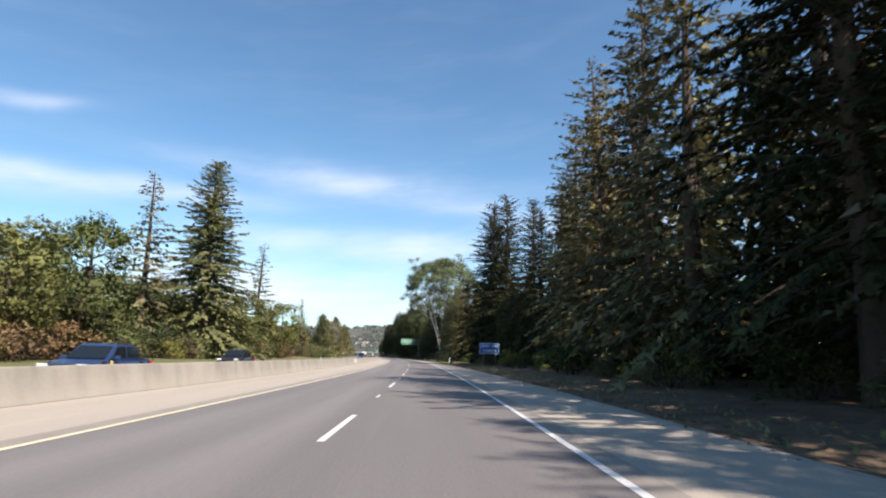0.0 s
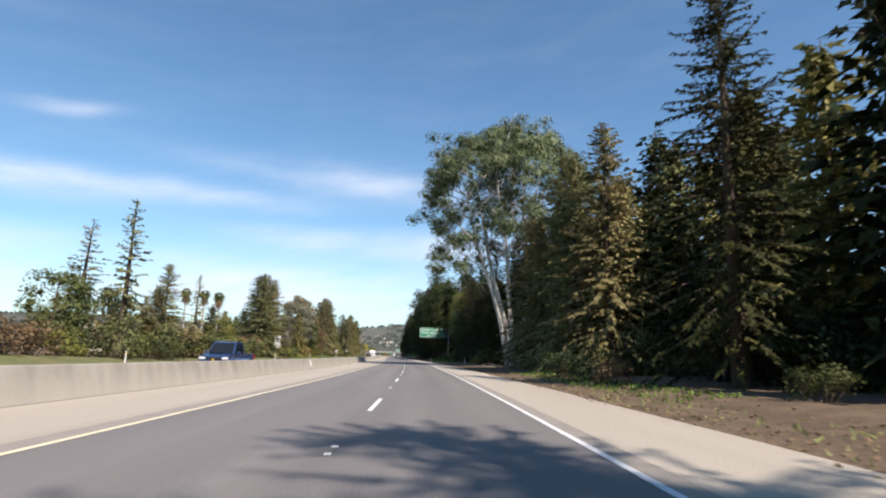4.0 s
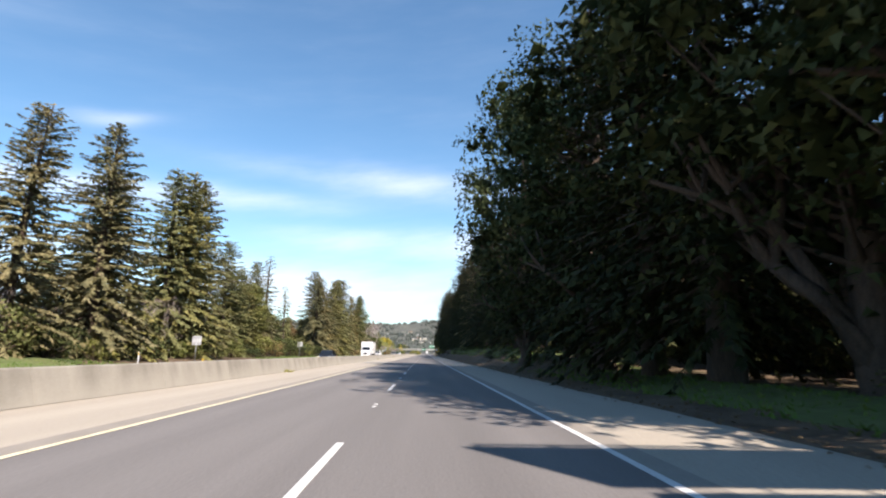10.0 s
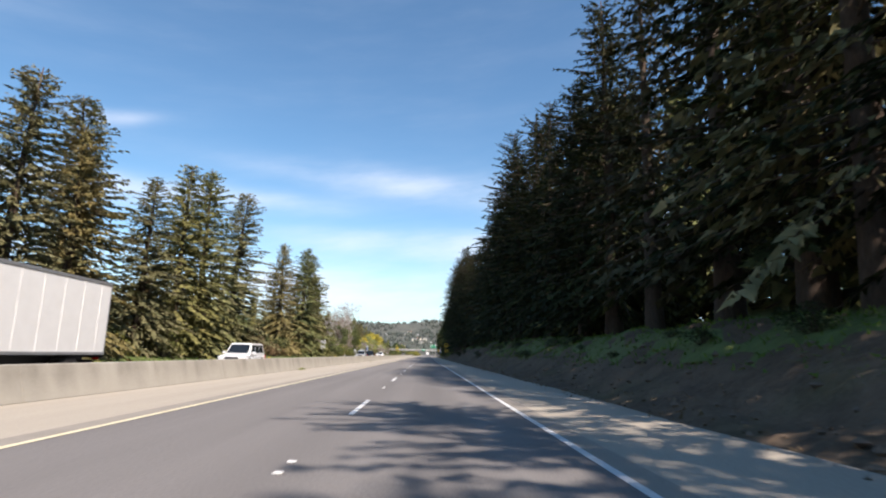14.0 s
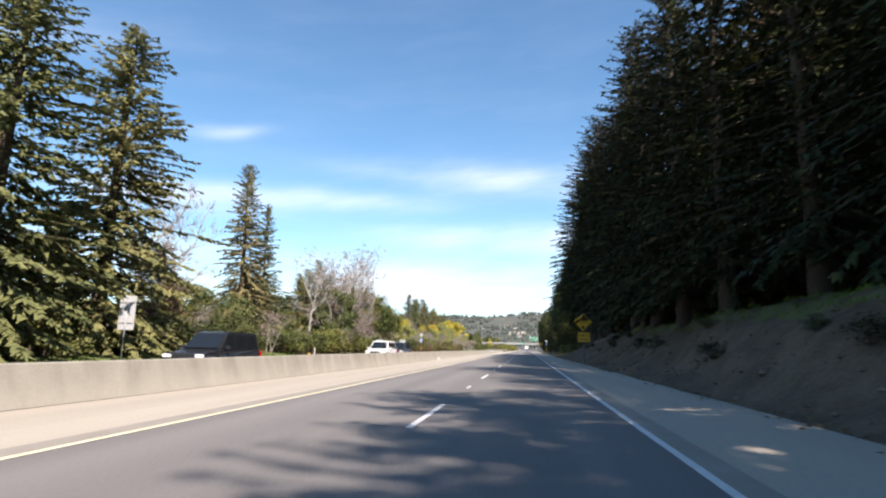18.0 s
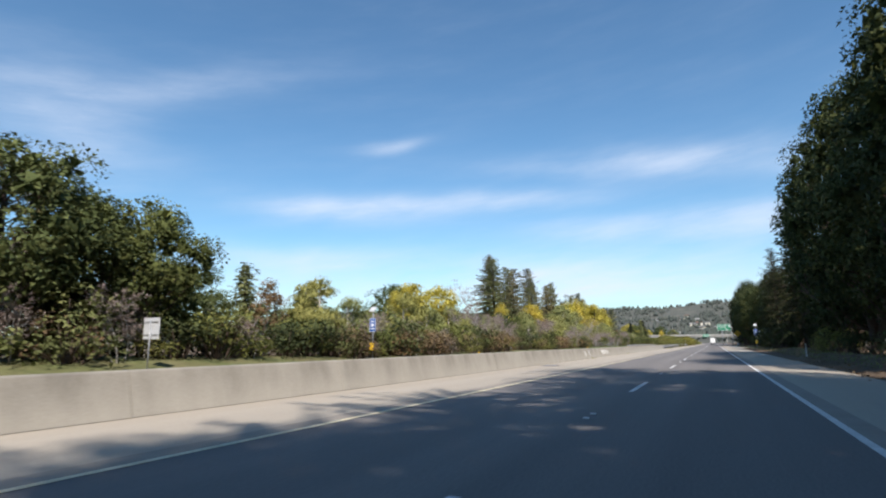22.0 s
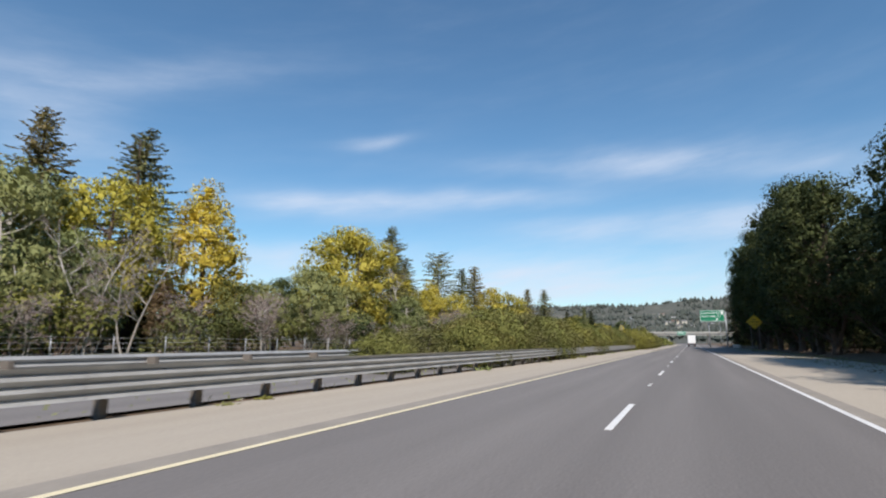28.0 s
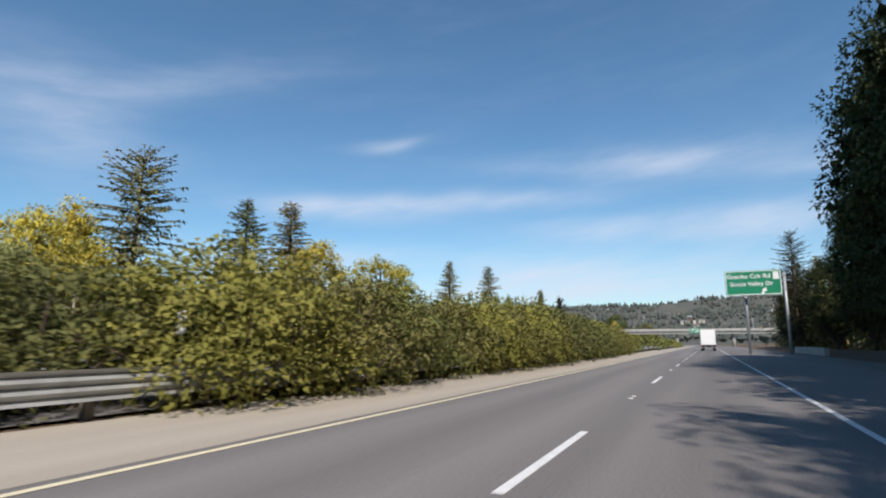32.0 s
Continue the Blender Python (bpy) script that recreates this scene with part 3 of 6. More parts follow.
def conifer_meshes(height, radius, seed, material, gap=0.55, per=6, bare=0.10, spray=0.62, fill=1.0, peak=1.0, inner=20, fat=1.0):
    """A redwood or fir: trunk, drooping whorled limbs, and needle sprays along them."""
    global rng
    rng = np.random.default_rng(seed)
    wood, arms = Limbs(), Limbs(M_bark)
    sway = rng.normal(size=2) * 0.012 * height
    top = lambda q: np.array((sway[0] * q * q, sway[1] * q * q, height * q))
    qs = np.linspace(0, 1, 8)
    wood.add([top(q) - np.array((0, 0, 0.4 if q == 0 else 0)) for q in qs], [0.021 * height * (1 - 0.93 * q) + (0.1 if q == 0 else 0) for q in qs], 7)
    P, D, L, Wd = [], [], [], []
    z = bare * height
    while z < height * 0.985:
        q = z / height
        grow = min(1.0, (q - bare) / 0.12 + 0.55)
        reach = radius * grow * (1 - q) ** (0.72 * peak) * 1.12 + 0.2
        for _ in range(per if q < 0.8 else max(4, per - 1)):
            a = rng.uniform(0, 2 * math.pi)
            r = reach * rng.uniform(0.5, 1.12)
            if rng.random() < 0.06:
                r *= 1.14
            lift = (q - 0.45) * 0.9 + rng.normal() * 0.12
            d = np.array((math.cos(a), math.sin(a), lift))
            p0 = top(q)
            sag = 0.20 * r * (1 - q)
            pts = [p0 + d * r * k - np.array((0, 0, sag * k * k)) for k in (0, 0.5, 1.0)]
            arms.add(pts, [0.012 + 0.018 * r * 0.5, 0.012 + 0.006 * r, 0.008], 3)
            n = max(3, int(r * 7.4 * fill))
            k = rng.uniform(0.18, 1.0, n)
            k[-1] = 0.97
            base = p0 + d * (r * k)[:, None] - np.array((0, 0, 1.0)) * (sag * k * k)[:, None]
            across = np.array((-d[1], d[0], 0)) * rng.choice((-1, 1), n)[:, None]
            way = d * 0.75 + across * rng.uniform(0.3, 1.0, n)[:, None] + rng.normal(size=(n, 3)) * 0.22 + np.array((0, 0, -0.25))
            P.append(base), D.append(way)
            ln = spray * rng.uniform(0.6, 1.25, n) * (1.15 - 0.45 * q)
            L.append(ln), Wd.append(ln * rng.uniform(0.45, 0.72, n) * fat)
        z += gap * rng.uniform(0.75, 1.25) * (1.1 - 0.4 * q)
    # the dense inner growth near the trunk
    n = int(inner * height * 2.2)
    q = bare + (0.97 - bare) * rng.uniform(0, 1, n) ** 1.3
    a, r = rng.uniform(0, 6.283, n), radius * (1 - q) ** 0.75 * rng.uniform(0.05, 0.72, n)
    P.append(np.stack([np.cos(a) * r, np.sin(a) * r, q * height], 1))
    D.append(np.stack([np.cos(a), np.sin(a), rng.normal(size=n) * 0.5 - 0.3], 1) + rng.normal(size=(n, 3)) * 0.4)
    ln = (0.56 - 0.2 * q) * (spray / 0.6) * rng.uniform(0.7, 1.2, n)
    L.append(ln), Wd.append(ln * 0.7)
    P, D, L, Wd = (np.concatenate(x) for x in (P, D, L, Wd))
    out = unit(P * np.array((1, 1, 0.0))) + np.array((0, 0, 0.55)) + rng.normal(size=P.shape) * 0.15
    return wood.mesh("trunk", M_bark), leaves("crown", P, D, L, Wd, material, 0.22, limbs=arms, out=out)


def branching(wood, p, d, length, r, depth, ends, spread=0.55, rise=0.15, sides=5):
    """Forks a limb again and again; gathers the twig ends."""
    pts, rad = [p], [r]
    q = np.array(p, float)
    for i in range(3):
        d = unit(d + rng.normal(size=3) * 0.16 + np.array((0, 0, rise * 0.3)))
        q = q + d * length / 3
        pts.append(q)
        rad.append(r * (1 - 0.13 * (i + 1)))
    wood.add(pts, rad, sides if r > 0.05 else 3)
    if depth == 0:
        ends.append((q, d))
        return
    for _ in range(rng.integers(2, 4)):
        nd = unit(d + rng.normal(size=3) * spread + np.array((0, 0, rise)))
        branching(wood, q, nd, length * rng.uniform(0.6, 0.85), r * rng.uniform(0.5, 0.68), depth - 1, ends, spread, rise, sides)
    if depth < 4 and rng.random() < 0.6:
        ends.append((pts[2], d))


def blob_leaves(centres, radii, count, leaf, material, outward=0.8, flat=0.75, droop=0.15, kite=False, limbs=None, core=1.0):
    """Clumps of leaves round the centres."""
    P, D, O = [], [], []
    mid = np.mean(centres, 0)
    for c, r in zip(centres, radii):
        n = max(8, int(count * (r ** 1.6)))
        g = unit(rng.normal(size=(n, 3)))
        g[:, 2] = np.abs(g[:, 2]) * np.where(rng.random(n) < 0.78, 1, -1)
        rr = r * (0.5 + 0.55 * rng.random(n) ** 0.5)
        P.append(c + g * rr[:, None] * np.array((1, 1, flat)))
        D.append(g * outward + rng.normal(size=(n, 3)) * 0.7 + np.array((0, 0, -droop)))
        O.append(g + unit(c - mid) * 0.45 + np.array((0, 0, 0.25)))
    P, D = np.concatenate(P), np.concatenate(D)
    ln = leaf * rng.uniform(0.6, 1.3, len(P))
    wd = ln * rng.uniform(0.5, 0.85, len(P))
    # shaded inner leaves of each clump
    C = np.repeat(np.array(centres), 14, 0)
    R = np.repeat(np.array(radii), 14)
    g = rng.normal(size=(len(C), 3))
    P = np.concatenate([P, C - unit(g) * R[:, None] * 0.4])
    D = np.concatenate([D, g])
    big = R * rng.uniform(0.38, 0.6, len(C)) * core
    O = np.concatenate(O + [unit(C - mid) + np.array((0, 0, 0.2))])
    return leaves("crown", P, D, np.concatenate([ln, big]), np.concatenate([wd, big * 0.8]), material, droop, kite, limbs, O)


def broad_meshes(height, radius, seed, material, bark, clear=0.2, blobs=46, leaf=0.42, count=52, blob=1.15, shape="round", stems=1, droop=0.15, kite=False):
    """A spreading broadleaf: stems that fork, and clumps of leaves over an uneven crown."""
    global rng
    rng = np.random.default_rng(seed)
    wood, arms, ends = Limbs(), Limbs(bark), []
    for k in range(stems):
        a = 2 * math.pi * k / stems + rng.uniform(0, 1)
        off = np.array((math.cos(a), math.sin(a), 0)) * (0.35 if stems > 1 else 0)
        lean = np.array((math.cos(a), math.sin(a), 0)) * (0.22 if stems > 1 else 0.05)
        p0 = off + np.array((0, 0, -0.3))
        p1 = off * 1.3 + lean * height * clear + np.array((0, 0, height * clear))
        r = 0.024 * height / math.sqrt(stems)
        wood.add([p0, (p0 + p1) / 2 + rng.normal(size=3) * 0.1, p1] + ([np.array((0.1, -0.1, height * 0.5)), np.array((-0.1, 0.1, height * 0.8))] if stems == 1 else []),
                 [r * 1.25, r, r * 0.85] + ([r * 0.6, r * 0.2] if stems == 1 else []), 7)
        for _ in range(4 if stems == 1 else 2):
            b = rng.uniform(0, 2 * math.pi)
            d = unit(np.array((math.cos(b) * 0.7, math.sin(b) * 0.7, 1.0)))
            branching(arms, p1, d, min(height * (1 - clear) * 0.34, radius * 0.52), r * 0.55, 2, ends, 0.5, 0.2)
    C, R = [], []
    mid = height * (clear + 1.0) / 2
    half = height * (1.0 - clear) / 2
    while len(C) < blobs:
        g = unit(rng.normal(size=3)) * rng.uniform(0.45, 1.0) ** 0.5
        if shape == "umbrella" and g[2] < -0.25:
            continue
        q = g * np.array((radius, radius, half)) * 0.86 + np.array((0, 0, mid))
        if shape == "cone":
            f = 1.25 - 0.95 * (q[2] - height * clear) / (height * (1 - clear))
            q[:2] *= max(0.15, f)
        b = blob * rng.uniform(0.6, 1.35)
        q[2] = min(q[2], height - b * 0.6)
        C.append(q), R.append(b)
    for e, _ in ends[:: max(1, len(ends) // 14)]:
        if e[2] < height - 0.4:
            C.append(e), R.append(blob * 0.7)
    for c in C[::3]:
        fork = np.array((0, 0, min(max(c[2] - 0.8 * math.hypot(c[0], c[1]), height * clear), height * 0.78)))
        bend = np.array((0, 0, 0.12 * np.linalg.norm(c - fork)))
        arms.add([fork, fork + (c - fork) * 0.5 - bend, fork + (c - fork) * 0.95], [0.005 * height, 0.003 * height, 0.015], 4)
    return wood.mesh("trunk", bark), blob_leaves(C, R, count, leaf, material, droop=droop, kite=kite, limbs=arms)


def bare_meshes(height, seed, bark, stems=1, twigs=True):
    """A leafless tree with fine twigs."""
    global rng
    rng = np.random.default_rng(seed)
    wood, arms, ends = Limbs(), Limbs(bark), []
    for k in range(stems):
        a = rng.uniform(0, 6.28)
        d = unit(np.array((math.cos(a) * 0.16, math.sin(a) * 0.16, 1.0)))
        p = np.array((math.cos(a) * 0.3 * (stems > 1), math.sin(a) * 0.3 * (stems > 1), -0.3))
        pts = [p]
        for i in range(5):
            d = unit(d + rng.normal(size=3) * 0.09)
            pts.append(pts[-1] + d * height * 0.16)
        r = 0.011 * height
        wood.add(pts, [r * (1 - 0.15 * i) for i in range(6)], 6)
        for i in range(2, 6):
            for _ in range(3 if i < 5 else 3):
                b = rng.uniform(0, 6.28)
                nd = unit(np.array((math.cos(b), math.sin(b), 0.75)))
                branching(arms, pts[i], nd, height * 0.13 * rng.uniform(0.7, 1.2), r * 0.32, 2, ends, 0.55, 0.22, 4)
    E_ = np.array([e for e, _ in ends])
    D_ = np.array([d for _, d in ends])
    E_, D_ = np.repeat(E_, 7, 0), np.repeat(D_, 7, 0)
    n = len(E_)
    way = D_ + rng.normal(size=(n, 3)) * 0.65 + np.array((0, 0, 0.25))
    ln = height * 0.06 * rng.uniform(0.5, 1.3, n)
    return wood.mesh("trunk", bark), leaves("crown", E_, way, ln, np.full(n, 0.045), M_twig, 0.0, limbs=arms)


def bush_meshes(width, height, seed, material, blobs=18, leaf=0.24, count=90, long=1.0, kite=False):
    """A shrub: stems from the ground and clumps of leaves down to it."""
    global rng
    rng = np.random.default_rng(seed)
    wood = Limbs(M_bark)
    C, R = [], []
    for _ in range(blobs):
        a, q = rng.uniform(0, 6.28), rng.uniform(0, 1) ** 0.6
        b = rng.uniform(0.5, 0.95) * width * 0.24
        c = np.array((math.cos(a) * q * width * 0.42, math.sin(a) * q * width * 0.42 * long, rng.uniform(0.12, 0.86) * height * (1 - 0.35 * q * q)))
        C.append(c), R.append(b)
        wood.add([(c[0] * 0.25, c[1] * 0.25, -0.15), (c[0] * 0.6, c[1] * 0.6, c[2] * 0.5), c], [0.05, 0.035, 0.015], 4)
    stump = Limbs()
    stump.add([(0, 0, -0.2), (0.03, 0.02, 0.25), (0.0, 0.05, 0.5)], [0.16, 0.11, 0.05], 7)
    return stump.mesh("woody_base", M_bark), blob_leaves(C, R, count, leaf, material, 0.9, 0.85, kite=kite, limbs=wood, core=0.4)


class Kind:
    """One kind of plant: the meshes it was grown to, and how it is named."""

    def __init__(self, name, label, category, group, sizes, kids=("trunk", "crown")):
        self.name, self.label, self.category, self.group, self.sizes, self.kids = name, label, category, group, sizes, kids
        self.turn = 0

    def plant(self, s, u, height, wide=1.0, turn=None, z=None):
        made = self.sizes[self.turn % len(self.sizes)]
        self.turn += 1
        full, wood, crown = made
        k = height / full
        t = random.uniform(0, 360) if turn is None else turn
        e = thing(self.name, self.label, self.category,
                  at(s, u, (ground_z(s, u) if z is None else z) - 0.03, t) @ Matrix.Diagonal((k * wide, k * wide, k, 1)), self.group)
        for n, me in zip(self.kids, (wood, crown)):
            if me:
                o = new(n, me)
                o.parent = e
        return e


random.seed(4)
conifer = Kind("redwood_tree", "tall green coast redwood with drooping feathery limbs", "tree", "roadside trees",
               [(24.0, *conifer_meshes(24.0, 5.4, 11, M_conifer, peak=0.85, gap=0.44, bare=0.03, fill=2.2, per=7, spray=0.42, inner=60)), (24.0, *conifer_meshes(24.0, 6.0, 12, M_conifer, per=7, gap=0.46, peak=0.9, bare=0.03, fill=2.2, spray=0.42, inner=60)),
                (24.0, *conifer_meshes(24.0, 5.1, 13, M_conifer_brown, peak=0.8, gap=0.44, bare=0.03, fill=2.2, per=7, spray=0.42, inner=60)), (24.0, *conifer_meshes(24.0, 5.6, 14, M_conifer_brown, per=7, gap=0.46, bare=0.03, fill=2.2, spray=0.42, inner=60))])
slim = Kind("fir_tree", "thin sparse conifer with gaps between its limbs", "tree", "roadside trees",
            [(22.0, *conifer_meshes(22.0, 3.9, 21, M_conifer_brown, gap=0.8, per=5, fill=0.8, inner=5, bare=0.14)),
             (22.0, *conifer_meshes(22.0, 3.6, 22, M_conifer, gap=0.85, per=5, fill=0.8, inner=5, bare=0.14))])
dark_conifer = Kind("roadside_redwood", "dense redwood with shade-darkened needles in the row beside the shoulder", "tree", "row of redwoods",
                    [(25.0, *conifer_meshes(25.0, 5.9, 31, M_row_shaded, per=8, spray=0.36, gap=0.5, peak=0.72, bare=0.09, inner=60, fill=2.3, fat=0.75)),
                     (25.0, *conifer_meshes(25.0, 6.3, 32, M_row_shaded, per=8, spray=0.36, gap=0.52, peak=0.7, bare=0.10, inner=60, fill=2.3, fat=0.75)),
                     (25.0, *conifer_meshes(25.0, 5.5, 33, M_row_shaded, per=8, spray=0.36, gap=0.5, peak=0.8, bare=0.08, inner=60, fill=2.3, fat=0.75))])
gaunt_conifer = Kind("gaunt_redwood", "thin brownish redwood with bare limbs and visible trunk", "tree", "row of redwoods",
                     [(25.0, *conifer_meshes(25.0, 5.2, 61, M_row_brown, per=6, spray=0.48, gap=0.72, peak=0.8, bare=0.12, inner=16, fill=1.25)),
                      (25.0, *conifer_meshes(25.0, 4.6, 62, M_row_brown, per=6, spray=0.48, gap=0.75, peak=0.85, bare=0.14, inner=14, fill=1.25)),
                      (25.0, *conifer_meshes(25.0, 5.6, 63, M_conifer_brown, per=6, spray=0.48, gap=0.72, peak=0.8, bare=0.10, inner=16, fill=1.1))])
back_conifer = Kind("rear_redwood", "redwood in the second row behind the roadside trees", "tree", "rear trees",
                    [(25.0, *conifer_meshes(25.0, 6.0, 35, M_row_shaded, per=5, gap=1.0, peak=0.75, spray=1.3, fill=0.35, inner=30, bare=0.02)),
                     (25.0, *conifer_meshes(25.0, 5.6, 36, M_conifer, per=5, gap=1.0, peak=0.8, spray=1.3, fill=0.35, inner=30, bare=0.02))])
oak = Kind("live_oak", "dark green live oak with a dense uneven crown", "tree", "oaks",
           [(13.0, *broad_meshes(13.0, 5.0, 41, M_live_oak, M_bark, 0.1, 110, 0.27, 80, 1.3)), (13.0, *broad_meshes(13.0, 5.4, 42, M_live_oak, M_bark, 0.08, 116, 0.27, 80, 1.3))])
broad = Kind("broadleaf_tree", "olive-green broadleaf tree with a rounded crown", "tree", "roadside trees",
             [(12.0, *broad_meshes(12.0, 4.6, 51, M_broad, M_bark, 0.06, 66, 0.3, 85, 1.2)), (12.0, *broad_meshes(12.0, 4.2, 52, M_broad, M_bark, 0.05, 62, 0.3, 85, 1.2))])
pepper = Kind("grey_gum_tree", "tall grey-green tree with drooping foliage", "tree", "roadside trees",
              [(19.0, *broad_meshes(19.0, 5.4, 61, M_grey_leaf, M_bark_grey, 0.2, 80, 0.36, 95, 1.35, droop=0.7))])
acacia = Kind("acacia_tree", "acacia covered in bright yellow blossom", "tree", "blooming acacias",
              [(13.0, *broad_meshes(13.0, 4.5, 71, M_yellow_leaf, M_bark, 0.06, 84, 0.24, 115, 1.15)), (13.0, *broad_meshes(13.0, 5.0, 72, M_yellow_leaf, M_bark, 0.08, 84, 0.24, 115, 1.2)),
               (13.0, *broad_meshes(13.0, 4.2, 73, M_yellow_leaf, M_bark, 0.05, 76, 0.24, 115, 1.15, "cone"))])
willow = Kind("willow_tree", "pale spring-green willow with drooping twigs", "tree", "roadside trees",
              [(9.0, *broad_meshes(9.0, 3.8, 81, M_willow, M_bark_grey, 0.05, 70, 0.2, 120, 1.05, droop=0.6))])
brown = Kind("russet_tree", "small tree with russet-brown winter leaves", "tree", "roadside trees",
             [(12.0, *broad_meshes(12.0, 3.8, 91, M_brown_leaf, M_bark_grey, 0.05, 62, 0.27, 80, 1.15, "cone"))])
bare = Kind("bare_tree", "leafless pale-barked tree with fine twigs", "tree", "bare trees",
            [(16.0, *bare_meshes(16.0, 101, M_bark_pale)), (16.0, *bare_meshes(16.0, 102, M_bark_pale, 2)), (16.0, *bare_meshes(16.0, 103, M_bark_grey, 2))])
edge_conifer = Kind("overhanging_redwood", "tall redwood with shade-darkened needles whose limbs reach over the shoulder", "tree", "row of redwoods",
                    [(28.0, *conifer_meshes(28.0, 6.2, 37, M_row_shaded, per=8, spray=0.38, gap=0.5, peak=0.62, bare=0.2, inner=40, fill=2.2, fat=0.75)),
                     (28.0, *conifer_meshes(28.0, 6.6, 38, M_row_shaded, per=8, spray=0.38, gap=0.52, peak=0.62, bare=0.22, inner=40, fill=2.2, fat=0.75))])
twiggy_shrub = Kind("bare_shrub", "leafless purple-grey thicket of fine twigs", "shrub", "bare shrubs",
                    [(5.0, *bare_meshes(5.0, 105, M_bark_grey, 3)), (5.0, *bare_meshes(5.0, 106, M_bark_grey, 3))], ("stem", "crown"))
tall_oak = Kind("tall_oak", "tall dark oak with a dense billowing crown", "tree", "oaks",
                [(19.0, *broad_meshes(19.0, 5.8, 45, M_oak, M_bark, 0.03, 150, 0.28, 80, 1.3)), (19.0, *broad_meshes(19.0, 5.4, 46, M_oak, M_bark, 0.02, 140, 0.28, 80, 1.3))])
tall_broad = Kind("tall_bay_tree", "tall olive-green bay tree lit on top", "tree", "roadside trees",
                  [(20.0, *broad_meshes(20.0, 4.9, 47, M_bay, M_bark, 0.08, 190, 0.27, 95, 1.2)), (20.0, *broad_meshes(20.0, 4.6, 48, M_bay, M_bark, 0.08, 180, 0.27, 95, 1.2))])
BUSH = ("woody_base", "crown")
shrub = Kind("roadside_shrub", "olive-green shrub at the foot of the trees", "shrub", "roadside shrubs",
             [(3.5, *bush_meshes(4.6, 3.5, 111, M_broad)), (3.5, *bush_meshes(5.0, 3.5, 112, M_oak)), (3.5, *bush_meshes(4.8, 3.5, 113, M_hedge))], BUSH)
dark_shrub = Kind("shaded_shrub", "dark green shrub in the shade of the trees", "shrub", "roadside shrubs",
                  [(3.5, *bush_meshes(5.0, 3.5, 117, M_oak)), (3.5, *bush_meshes(4.6, 3.5, 118, M_row_shaded))], BUSH)
red_shrub = Kind("russet_shrub", "russet-brown shrub at the foot of the trees", "shrub", "roadside shrubs",
                 [(3.5, *bush_meshes(4.6, 3.5, 115, M_brown_leaf))], BUSH)
oleander = Kind("oleander_bush", "olive-green oleander bush between the guardrails", "shrub", "oleander hedge",
                [(3.3, *bush_meshes(4.8, 3.3, 121, M_hedge, 46, 0.125, 420, 1.15)), (3.3, *bush_meshes(4.8, 3.3, 122, M_hedge_brown, 46, 0.125, 420, 1.15))], BUSH)
far_oleander = Kind("distant_oleander", "olive-green oleander bush in the median hedge", "shrub", "oleander hedge",
                    [(3.3, *bush_meshes(4.8, 3.3, 123, M_hedge, 30, 0.4, 45, 1.15))], BUSH)
pine = Kind("pine_tree", "dense dark pine with a rounded top", "tree", "roadside trees",
            [(24.0, *conifer_meshes(24.0, 6.4, 131, M_conifer, per=7, gap=0.6, peak=0.45, bare=0.12, inner=34))])

# the far side of the road, in the order in which one passes them
broad.plant(42, -30, 11.5)
broad.plant(54, -31, 14.7)
slim.plant(76, -36, 25.6, 1.15)
conifer.plant(82, -30, 30.0, 1.22)
broad.plant(96, -28, 11.9)
slim.plant(119, -32, 24.4, 1.15)
broad.plant(127, -28, 13.2)
slim.plant(170, -33, 14.2, 1.15)
slim.plant(175, -31, 18.0, 1.15)
conifer.plant(224, -28, 16.4, 1.22)
conifer.plant(229, -30, 16.6, 1.22)
conifer.plant(236, -30, 17.8, 1.22)
conifer.plant(244, -30, 17.8, 1.22)
conifer.plant(263, -27, 12.0, 1.22)
pepper.plant(272, -29, 16.8)
pepper.plant(281, -30, 18.8)
oak.plant(280, -27, 10.8)
brown.plant(299, -27, 12.1)
bare.plant(303, -33, 14.8)
conifer.plant(324, -30, 20.0, 1.22)
conifer.plant(333, -29, 22.6, 1.22)
conifer.plant(351, -29, 23.3, 1.22)
conifer.plant(371, -31, 18.7, 1.22)
slim.plant(394, -31, 20.2, 1.15)
slim.plant(414, -32, 16.5, 1.15)
conifer.plant(430, -28, 21.0, 1.22)
conifer.plant(437, -28, 19.6, 1.22)
conifer.plant(457, -28, 23.0, 1.22)
conifer.plant(464, -28, 24.8, 1.22)
conifer.plant(481, -30, 26.9, 1.22)
conifer.plant(507, -29, 23.5, 1.2)
slim.plant(509, -31, 19.4, 1.15)
conifer.plant(523, -28, 25.5, 1.2)
conifer.plant(533, -29, 26.0, 1.2)
broad.plant(545, -25, 6.1)
bare.plant(548, -34, 15.2)
bare.plant(553, -38, 23.2)
conifer.plant(560.5, -33, 24.0, 0.8)
conifer.plant(566, -33, 20.0, 0.75)
bare.plant(578, -31, 13.7)
broad.plant(583, -29, 11.4)
conifer.plant(586, -33, 15.6, 1.22)
bare.plant(586, -29, 17.3)
bare.plant(592, -31, 18.6)
bare.plant(597, -29, 12.1)
bare.plant(603, -30, 13.0)
oak.plant(615, -29, 10.2)
acacia.plant(664, -38, 10.5)
acacia.plant(677, -40, 11.8)
bare.plant(687, -38, 11.2)
bare.plant(692, -42, 12.2)
acacia.plant(698, -36, 9.2)
conifer.plant(705, -40, 19.6, 1.22)
conifer.plant(711, -38, 18.0, 1.22)
conifer.plant(715, -45, 22.2, 1.22)
acacia.plant(718, -36, 10.7)
conifer.plant(728, -45, 20.7, 1.22)
conifer.plant(740, -42, 18.1, 1.22)
conifer.plant(748, -45, 22.9, 1.22)
